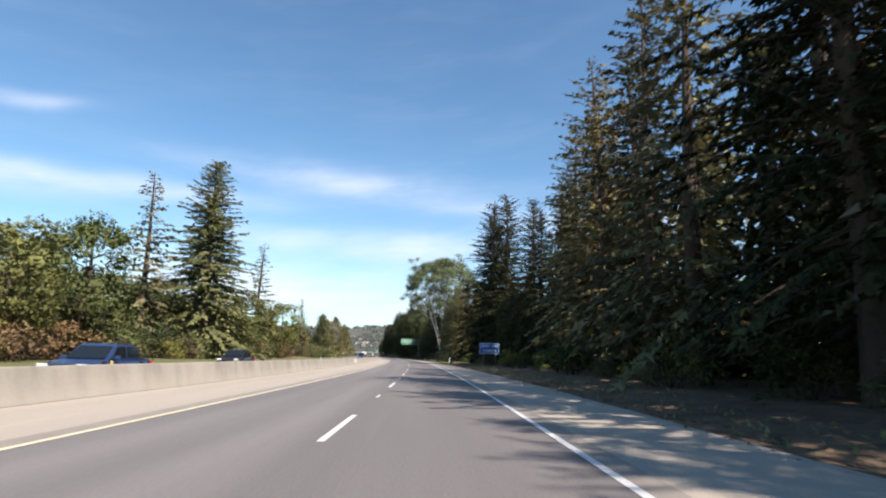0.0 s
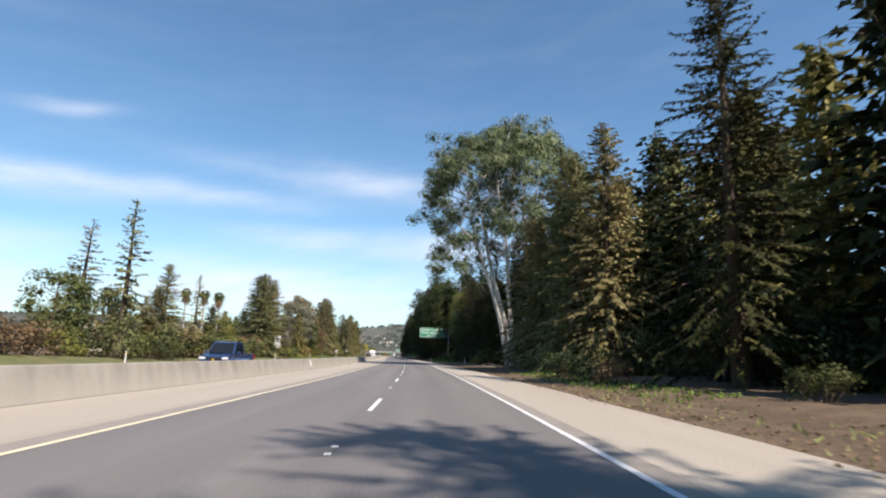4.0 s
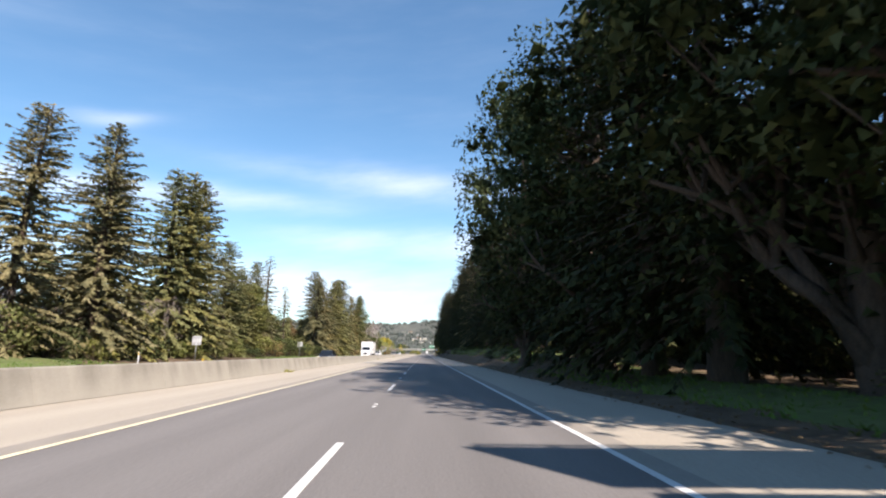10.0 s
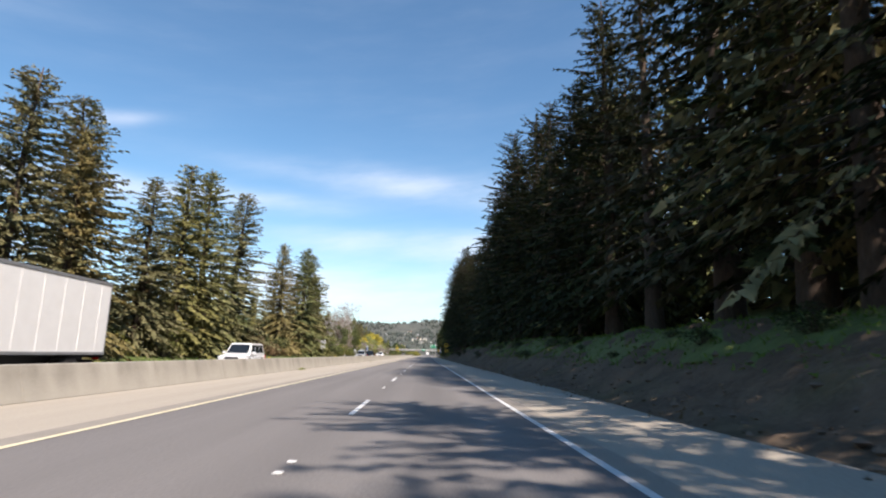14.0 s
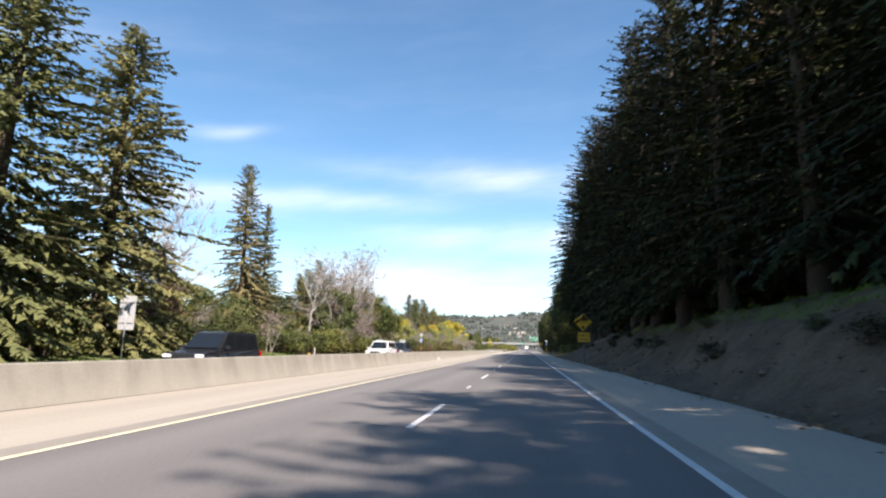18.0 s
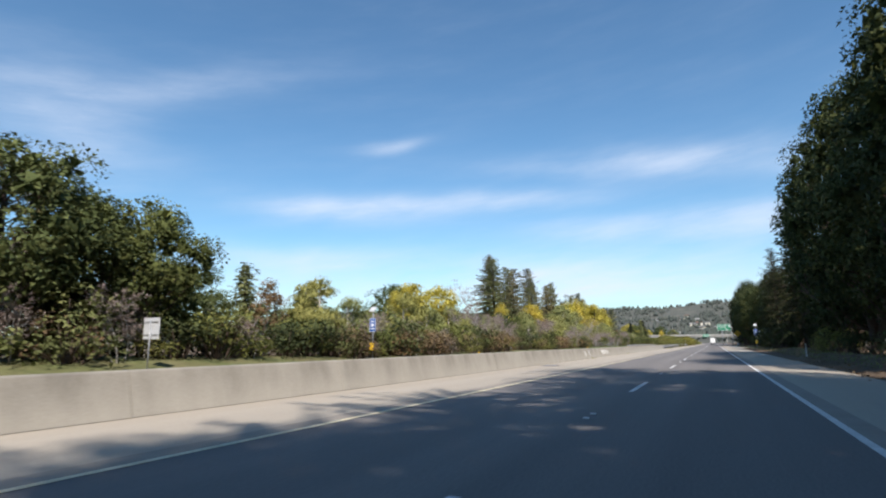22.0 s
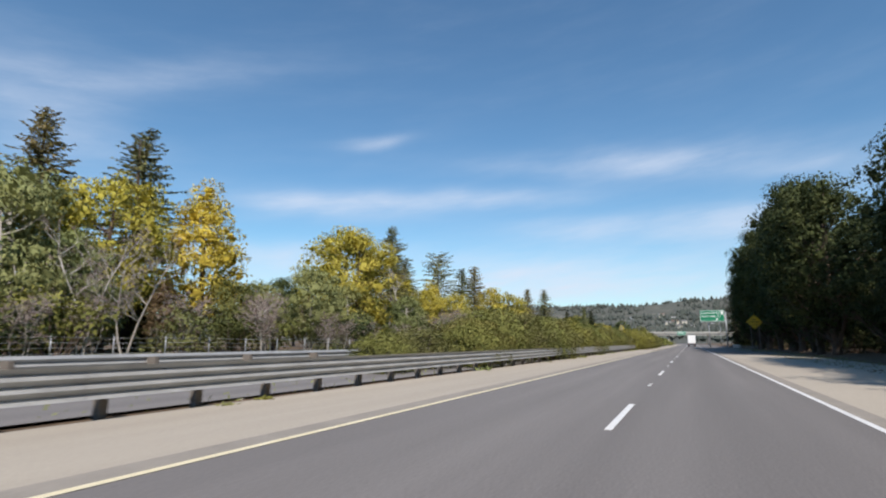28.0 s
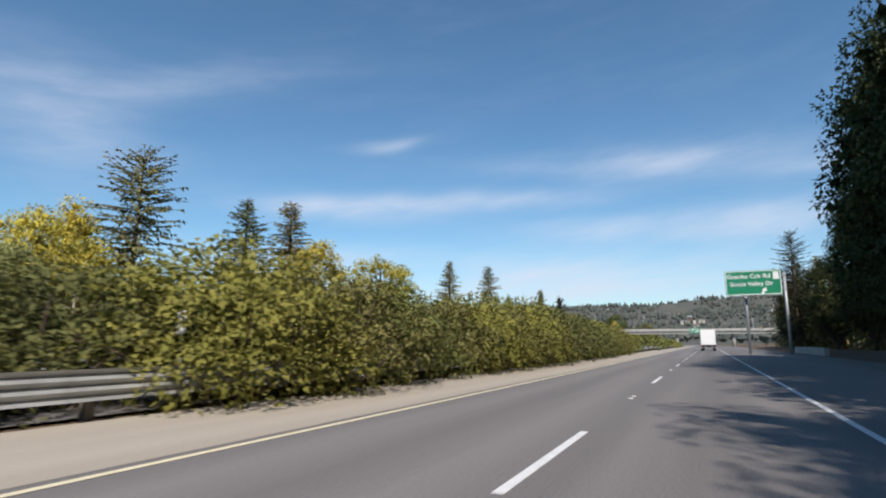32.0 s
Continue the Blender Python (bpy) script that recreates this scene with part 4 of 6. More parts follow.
willow.plant(748, -32, 9.7)
willow.plant(750.5, -36, 12.0, 1.2)
bare.plant(751.5, -30, 7.5)
bare.plant(754, -29.5, 7.0)
conifer.plant(755, -42, 18.3, 1.22)
acacia.plant(757.5, -37, 14.2, 0.85)
slim.plant(763.2, -42, 18.4)
conifer.plant(764, -43, 20.0, 1.22)
acacia.plant(765, -36, 14.6, 0.9)
willow.plant(771, -29, 7.5)
acacia.plant(786, -34, 14.8)
acacia.plant(788, -38, 16.2)
bare.plant(800, -36, 12.4)
conifer.plant(814, -45, 20.9, 1.1)
conifer.plant(822, -55, 16.5, 1.22)
acacia.plant(827, -50, 14.7)
conifer.plant(838, -58, 19.9, 1.22)
conifer.plant(843, -58, 20.0, 1.22)
acacia.plant(846, -55, 13.5)
acacia.plant(849, -48, 13.2)
acacia.plant(858, -58, 16.6)
pine.plant(866, -60, 24.5, 1.0)
conifer.plant(884, -60, 22.9, 1.22)
conifer.plant(894, -60, 24.6, 1.22)
acacia.plant(895, -55, 18.5)
acacia.plant(914, -55, 19.2)
conifer.plant(957, -60, 23.1, 1.22)
conifer.plant(986, -60, 25.1, 1.22)
for i in range(190):
    s = -30 + i * 5.3 + random.uniform(-2, 2)
    random.choice((shrub, shrub, shrub, red_shrub if s < 720 else shrub)).plant(s, -26.0 - random.uniform(0, 3), random.uniform(2.0, 4.4), 1.1)
for i in range(75):
    s = -30 + i * 9.0 + random.uniform(-3, 3)
    if not 186 < s < 232:
        random.choice((back_conifer, broad, broad, broad, brown if s > 250 else broad)).plant(s, -33 - random.uniform(0, 5), random.uniform(7, 11) * (1.0 if s < 622 else 0.62))
for i in range(80):
    s = -60 + i * 9.4 + random.uniform(-3, 3)
    if not 186 < s < 262:
        random.choice((back_conifer, back_conifer, oak)).plant(s, -46 - random.uniform(0, 10), random.uniform(9, 12) if s > 560 else random.uniform(11, 16), 1.25)
for i in range(58):
    s = 630 + i * 5.6
    random.choice((broad, willow, brown, oak if s < 700 else willow, willow)).plant(s, -31 - random.uniform(0, 4) - (8 if s > 800 else 0), random.uniform(5, 8))
for i in range(40):
    s = 690 + i * 9.0
    random.choice((broad, willow, acacia, oak, back_conifer)).plant(s, -52 - random.uniform(0, 14), random.uniform(7, 11))
for i in range(41):
    s = 751 + i * 3.4
    oleander.plant(s, ((-9.3 if i % 5 in (1, 2) and 757 < s < 793 else -10.4) if s < 830.5 else -8.35) + random.uniform(-0.2, 0.3), (3.35 if s < 828 else 3.6) * random.uniform(0.84, 1.1) * (0.45 + 0.55 * ease(s, 748, 764)), 1.15, 0 if i % 2 else 180)
for i in range(22):
    s = 890 + i * 7.0
    far_oleander.plant(s, -10.0 + random.uniform(-0.25, 0.25), 3.0 * random.uniform(0.86, 1.1), 1.5)
for i in range(26):
    s = 960 + i * 14
    random.choice((back_conifer, oak, acacia, broad)).plant(s, -36 - random.uniform(0, 25), random.uniform(9, 17))
shrub.plant(146, 11.5, 2.2, 1.2)
shrub.plant(149, 10.8, 2.0, 1.2)
red_shrub.plant(139.5, 10.5, 1.6)
conifer.plant(90, -33, 26, 1.2)
dark_conifer.plant(180, 19, 18)
dark_conifer.plant(188, 19.5, 19)
dark_conifer.plant(195, 20, 20)
conifer.plant(172.5, 15, 17)
for s, u, tall in ((603, -32, 13.5), (608, -31, 12.5), (612, -30, 10), (596, -32, 13)):
    (oak if s > 607 else broad).plant(s, u, tall, 1.1)
conifer.plant(359, -31, 25, 1.2)
conifer.plant(349, -30, 23, 1.2)
conifer.plant(336, -30, 19, 1.2)
conifer.plant(441, -30, 24, 1.25)
conifer.plant(449, -28, 19, 1.2)
for i in range(22):
    dark_shrub.plant(118 + i * 4.0, 18.0 + random.uniform(-1, 3), random.uniform(2.4, 4.2), 1.1)
for i in range(40):
    dark_shrub.plant(-30 + i * 3.6, 19.0 + random.uniform(-1, 3), random.uniform(2.0, 3.6), 1.1)
for i in range(26):
    dark_shrub.plant(196 + i * 4.6, 19.0 + random.uniform(-1, 3), random.uniform(2.0, 3.6), 1.1)
for i in range(26):
    twiggy_shrub.plant(718 + i * 4.2 + random.uniform(-1.5, 1.5), -25.5 - random.uniform(0, 3), random.uniform(2.4, 5.0), 1.2)
for i in range(14):
    twiggy_shrub.plant(262 + i * 6.5 + random.uniform(-2, 2), -28 - random.uniform(0, 3), random.uniform(4, 7.5), 0.8)
slim.plant(604, -31, 15.5, 1.2)
for i in range(14):
    random.choice((twiggy_shrub, twiggy_shrub, willow)).plant(664 + i * 4.0 + random.uniform(-1.5, 1.5), -28 - random.uniform(0, 4), random.uniform(4, 6.5))
for s, u, tall in ((583, -35, 13), (588, -36, 14.5), (594, -35, 13.5), (600, -36, 15), (613, -37, 13)):
    conifer.plant(s, u, tall, 1.25)
for s, u, tall in ((584, -30, 15.5), (587.5, -29.5, 16), (591, -30, 15.5), (594, -29.5, 14.5), (601, -28.5, 17.5), (607, -30, 11)):
    bare.plant(s, u, tall)
for i in range(46):
    random.choice((shrub, twiggy_shrub, shrub)).plant(536 + i * 2.3, -25.8 - random.uniform(0, 2.5), random.uniform(2.8, 4.4), 1.2)
for i in range(70):
    random.choice((shrub, dark_shrub, shrub, red_shrub)).plant(-20 + i * 7.6 + random.uniform(-2, 2), -30 - random.uniform(0, 2.5), random.uniform(3.2, 5.2), 1.2)
conifer.plant(188, -32, 12.4, 1.15)
conifer.plant(182.5, -31, 8.8, 1.25)
slim.plant(213.7, -37, 14.5, 1.2)
conifer.plant(178, -30, 7.2, 1.3)
for i in range(18):
    shrub.plant(176 + i * 3.1, -26.5 - random.uniform(0, 3), random.uniform(2.8, 4.0), 1.25)
for s, u, tall in ((584, -26.8, 5.5), (588, -27.5, 7), (592, -27, 6), (597, -27.5, 6.5)):
    twiggy_shrub.plant(s, u, tall, 1.1)
conifer.plant(374, -31, 15, 1.25)
conifer.plant(379, -31, 15.5, 1.25)
tall_broad.plant(383.5, -31, 14, 1.1)
conifer.plant(389.5, -32, 18.5, 1.2)


for i in range(58):
    s = 632 + i * 1.7 + random.uniform(-0.6, 0.6)
    random.choice((shrub, red_shrub, twiggy_shrub, shrub)).plant(s, -24.6 - random.uniform(0, 2.6), random.uniform(2.0, 3.8), 1.05)


# the near side
def right_row(s0, s1, step, u, tall, kinds, wide=1.0, spread=1.6, low=0.72, high=1.15):
    """A stretch of the row beside the shoulder."""
    random.seed(int(s0 * 31 + u * 7))
    s = s0
    while s < s1:
        random.choice(kinds).plant(s, u + random.uniform(-spread, spread), tall * random.uniform(low, high), wide * random.uniform(0.9, 1.1))
        s += step * random.uniform(0.7, 1.3)


right_row(-42, 47, 5.0, 15.2, 22, (gaunt_conifer, gaunt_conifer, dark_conifer), 1.0, low=0.9, high=1.15)
right_row(51, 66, 4.8, 17.6, 24, (gaunt_conifer, dark_conifer), 0.8, low=0.92, high=1.1)
right_row(67.5, 74, 4.5, 16.2, 21, (dark_conifer,), 0.8, 0.5, low=0.92, high=1.1)
right_row(79, 87, 5.0, 15.8, 12.5, (tall_oak, tall_oak, dark_conifer), low=0.85, high=1.1)
right_row(88.5, 105, 5.5, 14.8, 28, (dark_conifer, conifer, dark_conifer), low=0.95, high=1.05)
right_row(-40, 48, 5.0, 23.0, 21, (back_conifer,))
right_row(50, 76, 6.0, 23.0, 22, (back_conifer,))
right_row(79, 90, 9.0, 24.0, 13, (back_conifer,))
right_row(92, 112, 9.0, 24.0, 22, (back_conifer,))
right_row(155, 176, 5.0, 15.0, 19, (conifer,))
dark_conifer.plant(136, 15.0, 20)
right_row(194, 236, 4.2, 15.5, 17, (dark_conifer,), low=0.9)
right_row(238, 250, 4.2, 16.8, 12.8, (tall_broad, tall_oak), 1.2, low=0.92, high=1.08)
dark_conifer.plant(242.8, 16.2, 23.5, 0.7)
right_row(251, 258, 4.0, 17.0, 18.5, (tall_broad,), 1.1, low=0.95, high=1.05)
right_row(259, 264, 4.0, 19.0, 21.5, (tall_broad,), 1.0, low=0.95, high=1.05)
right_row(120, 236, 5.2, 22.5, 19.5, (back_conifer,))
right_row(238, 262, 5.2, 24.5, 12.5, (back_conifer,))
right_row(264, 330, 5.2, 25.0, 19.5, (back_conifer,))
right_row(266, 281, 4.6, 19.4, 23, (tall_oak, tall_oak, dark_conifer), 0.72, 0.6, low=0.92, high=1.08)
conifer.plant(277, 19.4, 32.0, 0.6)
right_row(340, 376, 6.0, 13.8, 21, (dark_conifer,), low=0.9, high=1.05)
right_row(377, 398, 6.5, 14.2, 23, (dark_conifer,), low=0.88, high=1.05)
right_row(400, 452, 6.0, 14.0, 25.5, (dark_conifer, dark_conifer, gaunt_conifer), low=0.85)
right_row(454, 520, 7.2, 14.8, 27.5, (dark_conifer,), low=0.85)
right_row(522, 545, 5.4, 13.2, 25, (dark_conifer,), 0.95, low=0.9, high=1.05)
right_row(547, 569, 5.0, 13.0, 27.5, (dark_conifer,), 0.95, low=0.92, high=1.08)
right_row(150, 215, 6.0, 29.0, 25, (back_conifer,))
for s, u, tall, kind in ((285.5, 15.2, 25, tall_oak), (290, 14.8, 27, tall_oak), (297, 13.8, 28, tall_oak), (303, 12.8, 31, dark_conifer), (309, 12.4, 27, dark_conifer), (315, 12.0, 24, tall_oak), (319.5, 13.0, 27, dark_conifer), (325.5, 13.5, 20, dark_conifer), (286, 20.0, 25, dark_conifer)):
    kind.plant(s, u, tall)
right_row(325, 440, 9.0, 24.0, 24, (back_conifer,))
right_row(440, 562, 5.0, 21.5, 26, (back_conifer,), 1.1)
right_row(562, 620, 7.0, 22.5, 24, (back_conifer,))
right_row(570, 600, 5.4, 11.8, 27, (edge_conifer,), 0.95, 0.6, 0.92)
right_row(599, 606, 4.0, 12.4, 22, (tall_oak,), 0.75, 0.5, 0.92, 1.08)
right_row(618.5, 629, 6.0, 13.4, 22, (tall_oak,), 0.75, 0.5, 0.92, 1.08)
right_row(632, 664, 7.0, 13.6, 22, (tall_oak,), 0.8, 0.8, 0.92, 1.08)
right_row(664, 686, 5.5, 16.0, 13, (tall_oak, tall_oak, dark_conifer), 1.0, 0.8, 0.9)
right_row(600, 700, 9.0, 22.5, 16, (tall_oak, back_conifer), 0.9)
tall_oak.plant(330, 10.0, 28.0, 0.85)
right_row(686, 700, 6.0, 15.0, 19, (dark_conifer,), 1.0)
right_row(704, 738, 5.5, 18.0, 12, (tall_oak,), 1.2, 1.2)
right_row(741, 776, 5.5, 16.8, 18, (tall_oak,), 1.0, 1.0, 0.9, 1.08)
right_row(779, 795, 5.5, 18.0, 12.5, (tall_oak,), 1.2, 1.2)
tall_oak.plant(798.5, 14.6, 20, 1.0)
tall_oak.plant(805, 14.4, 21, 0.9)
tall_oak.plant(810.5, 14.8, 22.5, 0.75)
tall_oak.plant(815.5, 14.4, 24.0, 0.7)
right_row(820, 836, 5.5, 15.2, 20, (tall_oak,), 0.9, 0.6, 0.9)
right_row(838, 862, 5.5, 14.6, 22.5, (tall_oak,), 0.85, 0.8, 0.9)
right_row(866, 875, 5.5, 16.2, 22, (tall_oak,), 0.9, 0.6, 0.9)
right_row(878, 905, 5.5, 19.6, 21, (tall_oak,), 0.85, 0.6, 0.9, 1.05)
dark_conifer.plant(925, 14.5, 19)
right_row(770, 960, 9.0, 26.0, 16, (tall_oak, back_conifer))
right_row(905, 1000, 7.0, 19.5, 15, (tall_oak, conifer))
for i in range(95):
    s = -25 + i * 7.3 + random.uniform(-2, 2)
    if not (132 < s < 200) and not (300 < s < 600):
        shrub.plant(s, edge(s) + 5.0 + random.uniform(0, 2), random.uniform(1.4, 3.0))
dark_conifer.plant(709, 12.8, 18, 0.9)
dark_conifer.plant(715, 13.6, 15, 0.9)
for i in range(34):
    dark_shrub.plant(690 + i * 5.4 + random.uniform(-1.5, 1.5), edge(690 + i * 5.4) + 3.8 + random.uniform(0, 2.5), random.uniform(2.2, 4.2), 1.15)
for i in range(60):
    s = 322 + i * 4.6 + random.uniform(-1.5, 1.5)
    dark_shrub.plant(s, edge(s) + random.choice((2.6, 3.4, 4.0, 4.4, 4.8)) + random.uniform(-0.4, 0.4), random.uniform(0.35, 0.9), 1.5)



# ---------- the eucalyptus with four pale stems ----------
def eucalyptus(s, u):
    global rng
    rng = np.random.default_rng(301)
    tree = thing("eucalyptus_tree", "huge eucalyptus with smooth white stems and a spreading crown", "tree", at(s, u, ground_z(s, u)) @ Matrix.Diagonal((1.2, 1.2, 1.2, 1)))
    C, R = [], []
    tips = ((-6.4, -1.5, 20.0), (-5.0, 2.2, 23.0), (-2.6, -0.8, 22.0), (1.2, 1.0, 22.5))
    for k, (x, y, z) in enumerate(tips):
        wood, ends = Limbs(), []
        b = np.array((-0.75 + 0.5 * k, 0.4 * (-1) ** k, -0.3))
        tip = np.array((x, y, z))
        pts = []
        for q in np.linspace(0, 1, 8):
            bow = np.array((0.5 * math.sin(q * 6 + k * 1.7), 0.4 * math.cos(q * 5 + k), 0)) * q * (1 - q) * 3
            pts.append(b + (tip - b) * q + bow)
        wood.add(pts, [0.46, 0.29 + 0.03 * (k % 2), 0.25, 0.23, 0.20, 0.17, 0.13, 0.08], 12)
        for i in (4, 5, 6, 7):
            for _ in range(3):
                a = rng.uniform(0, 6.28)
                d = unit(np.array((math.cos(a), math.sin(a), 0.75)))
                branching(wood, pts[i], d, 3.8, 0.11, 2, ends, 0.5, 0.2)
        part("stem", wood.mesh("stem", M_euc_bark), M_euc_bark, tree, "smooth white peeling stem")
        for e, _ in ends[::3]:
            C.append(e), R.append(rng.uniform(0.7, 1.2))
    # a wide dome of billowing clumps, hollow below
    while len(C) < 430:
        a, q = rng.uniform(0, 6.283), math.sqrt(rng.uniform(0, 1))
        roof = 11.8 * (1 - q ** 2.6) ** 0.5
        z = roof * rng.uniform(0.72, 1.0) if rng.random() < 0.8 else rng.uniform(-4.2, 2.0) * q
        lump = 1 + 0.10 * math.sin(a * 5 + 1) + 0.06 * math.sin(a * 11)
        C.append(np.array((math.cos(a) * q * 10.6 * lump - 0.9, math.sin(a) * q * 9.8 * lump, 16.8 + z * (0.92 + 0.08 * lump))))
        R.append(rng.uniform(0.8, 1.5))
    for _ in range(42):
        C.append(np.array((rng.uniform(-10.5, -4.0), rng.uniform(-4, 4), rng.uniform(9.6, 17.0)))), R.append(rng.uniform(0.6, 1.15))
    part("crown", blob_leaves(C, R, 240, 0.19, M_euc, droop=0.35), M_euc, tree)


eucalyptus(190.5, 15.7)


# ---------- palms ----------
def palm(s, u, tall):
    global rng
    rng = np.random.default_rng(int(s))
    tree = thing("fan_palm", "tall slender fan palm with a shaggy head", "palm tree", at(s, u, ground_z(s, u)), "fan palms")
    wood = Limbs()
    wood.add([(0, 0, -0.3), (0.1, 0, tall * 0.5), (0, 0.1, tall - 1)], [0.28, 0.19, 0.16], 8)
    part("trunk", wood.mesh("trunk", M_bark_grey), M_bark_grey, tree)
    n = 240
    g = unit(rng.normal(size=(n, 3)) * np.array((1, 1, 0.9)))
    base = np.array((0, 0, tall - 0.7)) + g * 0.5
    part("fronds", leaves("fronds", base, g, rng.uniform(0.7, 1.15, n), rng.uniform(0.2, 0.4, n), M_broad, 0.5), M_broad, tree, "olive fan fronds")
    k = 110
    g = unit(rng.normal(size=(k, 3)) * np.array((0.45, 0.45, 0.3)) + np.array((0, 0, -1.0)))
    part("skirt", leaves("skirt", np.array((0, 0, tall - 1.2)) + g * 0.3, g, rng.uniform(0.8, 1.7, k), rng.uniform(0.2, 0.35, k), M_brown_leaf, 0.6), M_brown_leaf, tree, "dead brown fronds")


for s, u, tall in ((250, -58, 14.2), (246, -50.5, 15.0), (236, -40, 13.2), (245, -46, 14.6)):
    palm(s, u, tall)


# ---------- paints and metals for small things ----------
def plain(name, rgb, rough=0.5, metal=0.0, vary=0.12):
    return speckled(name, tuple(v * (1 - vary) for v in rgb), tuple(min(1, v * (1 + vary)) for v in rgb), 2.5, rough, 0.05, 40.0, metal)


M_green_sign = plain("green_sign_sheet", (0.012, 0.20, 0.10), 0.4)
M_blue_sign = plain("blue_sign_sheet", (0.025, 0.10, 0.36), 0.4)
M_yellow_sign = plain("yellow_sign_sheet", (0.75, 0.42, 0.02), 0.4)
M_white_sign = plain("white_sign_sheet", (0.78, 0.78, 0.76), 0.4)
M_black_sign = plain("black_lettering", (0.015, 0.015, 0.015), 0.5)
M_sign_back = plain("bare_aluminium", (0.60, 0.61, 0.61), 0.5, 0.25)
M_galvanised = plain("galvanised_steel", (0.36, 0.37, 0.38), 0.5, 0.55)
M_rail = speckled("weathered_guardrail", (0.30, 0.30, 0.29), (0.50, 0.50, 0.48), 1.4, 0.5, 0.1, 40.0, 0.35, (1, 1, 4))
M_post = speckled("post_wood", (0.10, 0.085, 0.07), (0.20, 0.175, 0.145), 5.0, 0.9, 0.4, 30.0, 0.0, (4, 4, 0.6))
M_yellow_box = plain("yellow_enclosure", (0.80, 0.50, 0.03), 0.5)
M_white_body = plain("white_vehicle_paint", (0.80, 0.80, 0.79), 0.25, 0.0, 0.04)
M_grey_body = plain("grey_vehicle_paint", (0.36, 0.37, 0.38), 0.25, 0.2, 0.05)
M_blue_body = plain("blue_vehicle_paint", (0.035, 0.065, 0.15), 0.22, 0.2, 0.1)
M_slate_body = plain("slate_vehicle_paint", (0.075, 0.082, 0.10), 0.24, 0.3, 0.08)
M_dark_body = plain("dark_vehicle_paint", (0.028, 0.03, 0.035), 0.22, 0.2, 0.1)
M_box_body = plain("white_box_panels", (0.80, 0.80, 0.78), 0.45, 0.0, 0.05)
M_tyre = plain("tyre_rubber", (0.02, 0.02, 0.02), 0.85)
M_rim = plain("wheel_rim", (0.45, 0.45, 0.46), 0.35, 0.8)
M_trim = plain("black_trim", (0.02, 0.02, 0.022), 0.5)
M_red_lamp = plain("red_lamp", (0.45, 0.015, 0.012), 0.25)
M_clear_lamp = plain("clear_lamp", (0.7, 0.7, 0.68), 0.15)
M_concrete = speckled("grey_concrete", (0.30, 0.285, 0.255), (0.44, 0.42, 0.38), 0.5, 0.9, 0.3, 25.0)
glass = Mat("vehicle_glass", 0.06, 0.0, 0.6)
glass.color((0.012, 0.015, 0.018))
M_glass = glass.m


def letters(text, size, material, parent, x, y, z, align="CENTER", thick=0.006):
    """A line of raised lettering that faces -y."""
    cu = bpy.data.curves.new("lettering", "FONT")
    cu.body, cu.size, cu.align_x, cu.extrude, cu.offset = text, size, align, thick, size * 0.012
    tmp = new("lettering", cu)
    bpy.context.view_layer.update()
    me = bpy.data.meshes.new_from_object(tmp.evaluated_get(bpy.context.evaluated_depsgraph_get()))
    bpy.data.objects.remove(tmp)
    me.materials.clear()
    me.materials.append(material)
    ob = new("lettering", me)
    ob.parent = parent
    ob.matrix_basis = pose(x, y, z, 90, 0, 0)
    return ob


def panel(name, w, h, material, border, parent, x, y, z, radius=0.06, rim=0.05):
    """A flat sign with a coloured rim, centred at x, z, its face at y."""
    back = part(name, box((w, 0.02, h), (x, y + 0.012, z), 0.008), material, parent)
    for dx, dz, sx, sz in ((0, h / 2 - rim * 1.2, w - rim * 2, rim), (0, -h / 2 + rim * 1.2, w - rim * 2, rim),
                           (w / 2 - rim * 1.2, 0, rim, h - rim * 3.4), (-w / 2 + rim * 1.2, 0, rim, h - rim * 3.4)):
        part("border", box((sx, 0.006, sz), (x + dx, y - 0.002, z + dz)), border, back)
    return back


def bars(parent, x, y, z, widths, tall, gap, material):
    """Words too small to read, as bars."""
    run = sum(widths) + gap * (len(widths) - 1)
    a = x - run / 2
    for w in widths:
        part("word", box((w, 0.006, tall), (a + w / 2, y, z)), material, parent)
        a += w + gap


def post(parent, x, tall, r=0.045, square=False, y=0.08, deep=0.4):
    part("post", box((r * 2, r * 2, tall + deep), (x, y, tall / 2 - deep / 2)) if square else rod(r, (x, y, -deep), (x, y, tall)), M_post if square else M_galvanised, parent)


# blue services sign
sign = thing("services_sign", "blue service sign with white lettering on two posts", "road sign", at(65.0, 9.35, ground_z(65, 9.35)))
post(sign, -0.72, 2.9, 0.05, True), post(sign, 0.72, 2.9, 0.05, True)
p = panel("panel", 2.35, 1.25, M_blue_sign, M_white_sign, sign, 0, 0, 2.33)
letters("NEXT GAS", 0.42, M_white_sign, p, 0, -0.006, 2.46)
letters("16 MILES", 0.42, M_white_sign, p, 0, -0.006, 1.93)


# cantilever guide sign
def lattice(parent, x0, x1, y, z0, z1, cells):
    """A welded frame of chords and diagonals."""
    for z in (z0, z1):
        part("chord", rod(0.05, (x0, y, z), (x1, y, z), 6), M_galvanised, parent)
    for i in range(cells + 1):
        x = x0 + (x1 - x0) * i / cells
        part("brace", rod(0.03, (x, y, z0), (x, y, z1), 5), M_galvanised, parent)
        if i < cells:
            part("brace", rod(0.025, (x, y, z0), (x0 + (x1 - x0) * (i + 1) / cells, y, z1), 5), M_galvanised, parent)


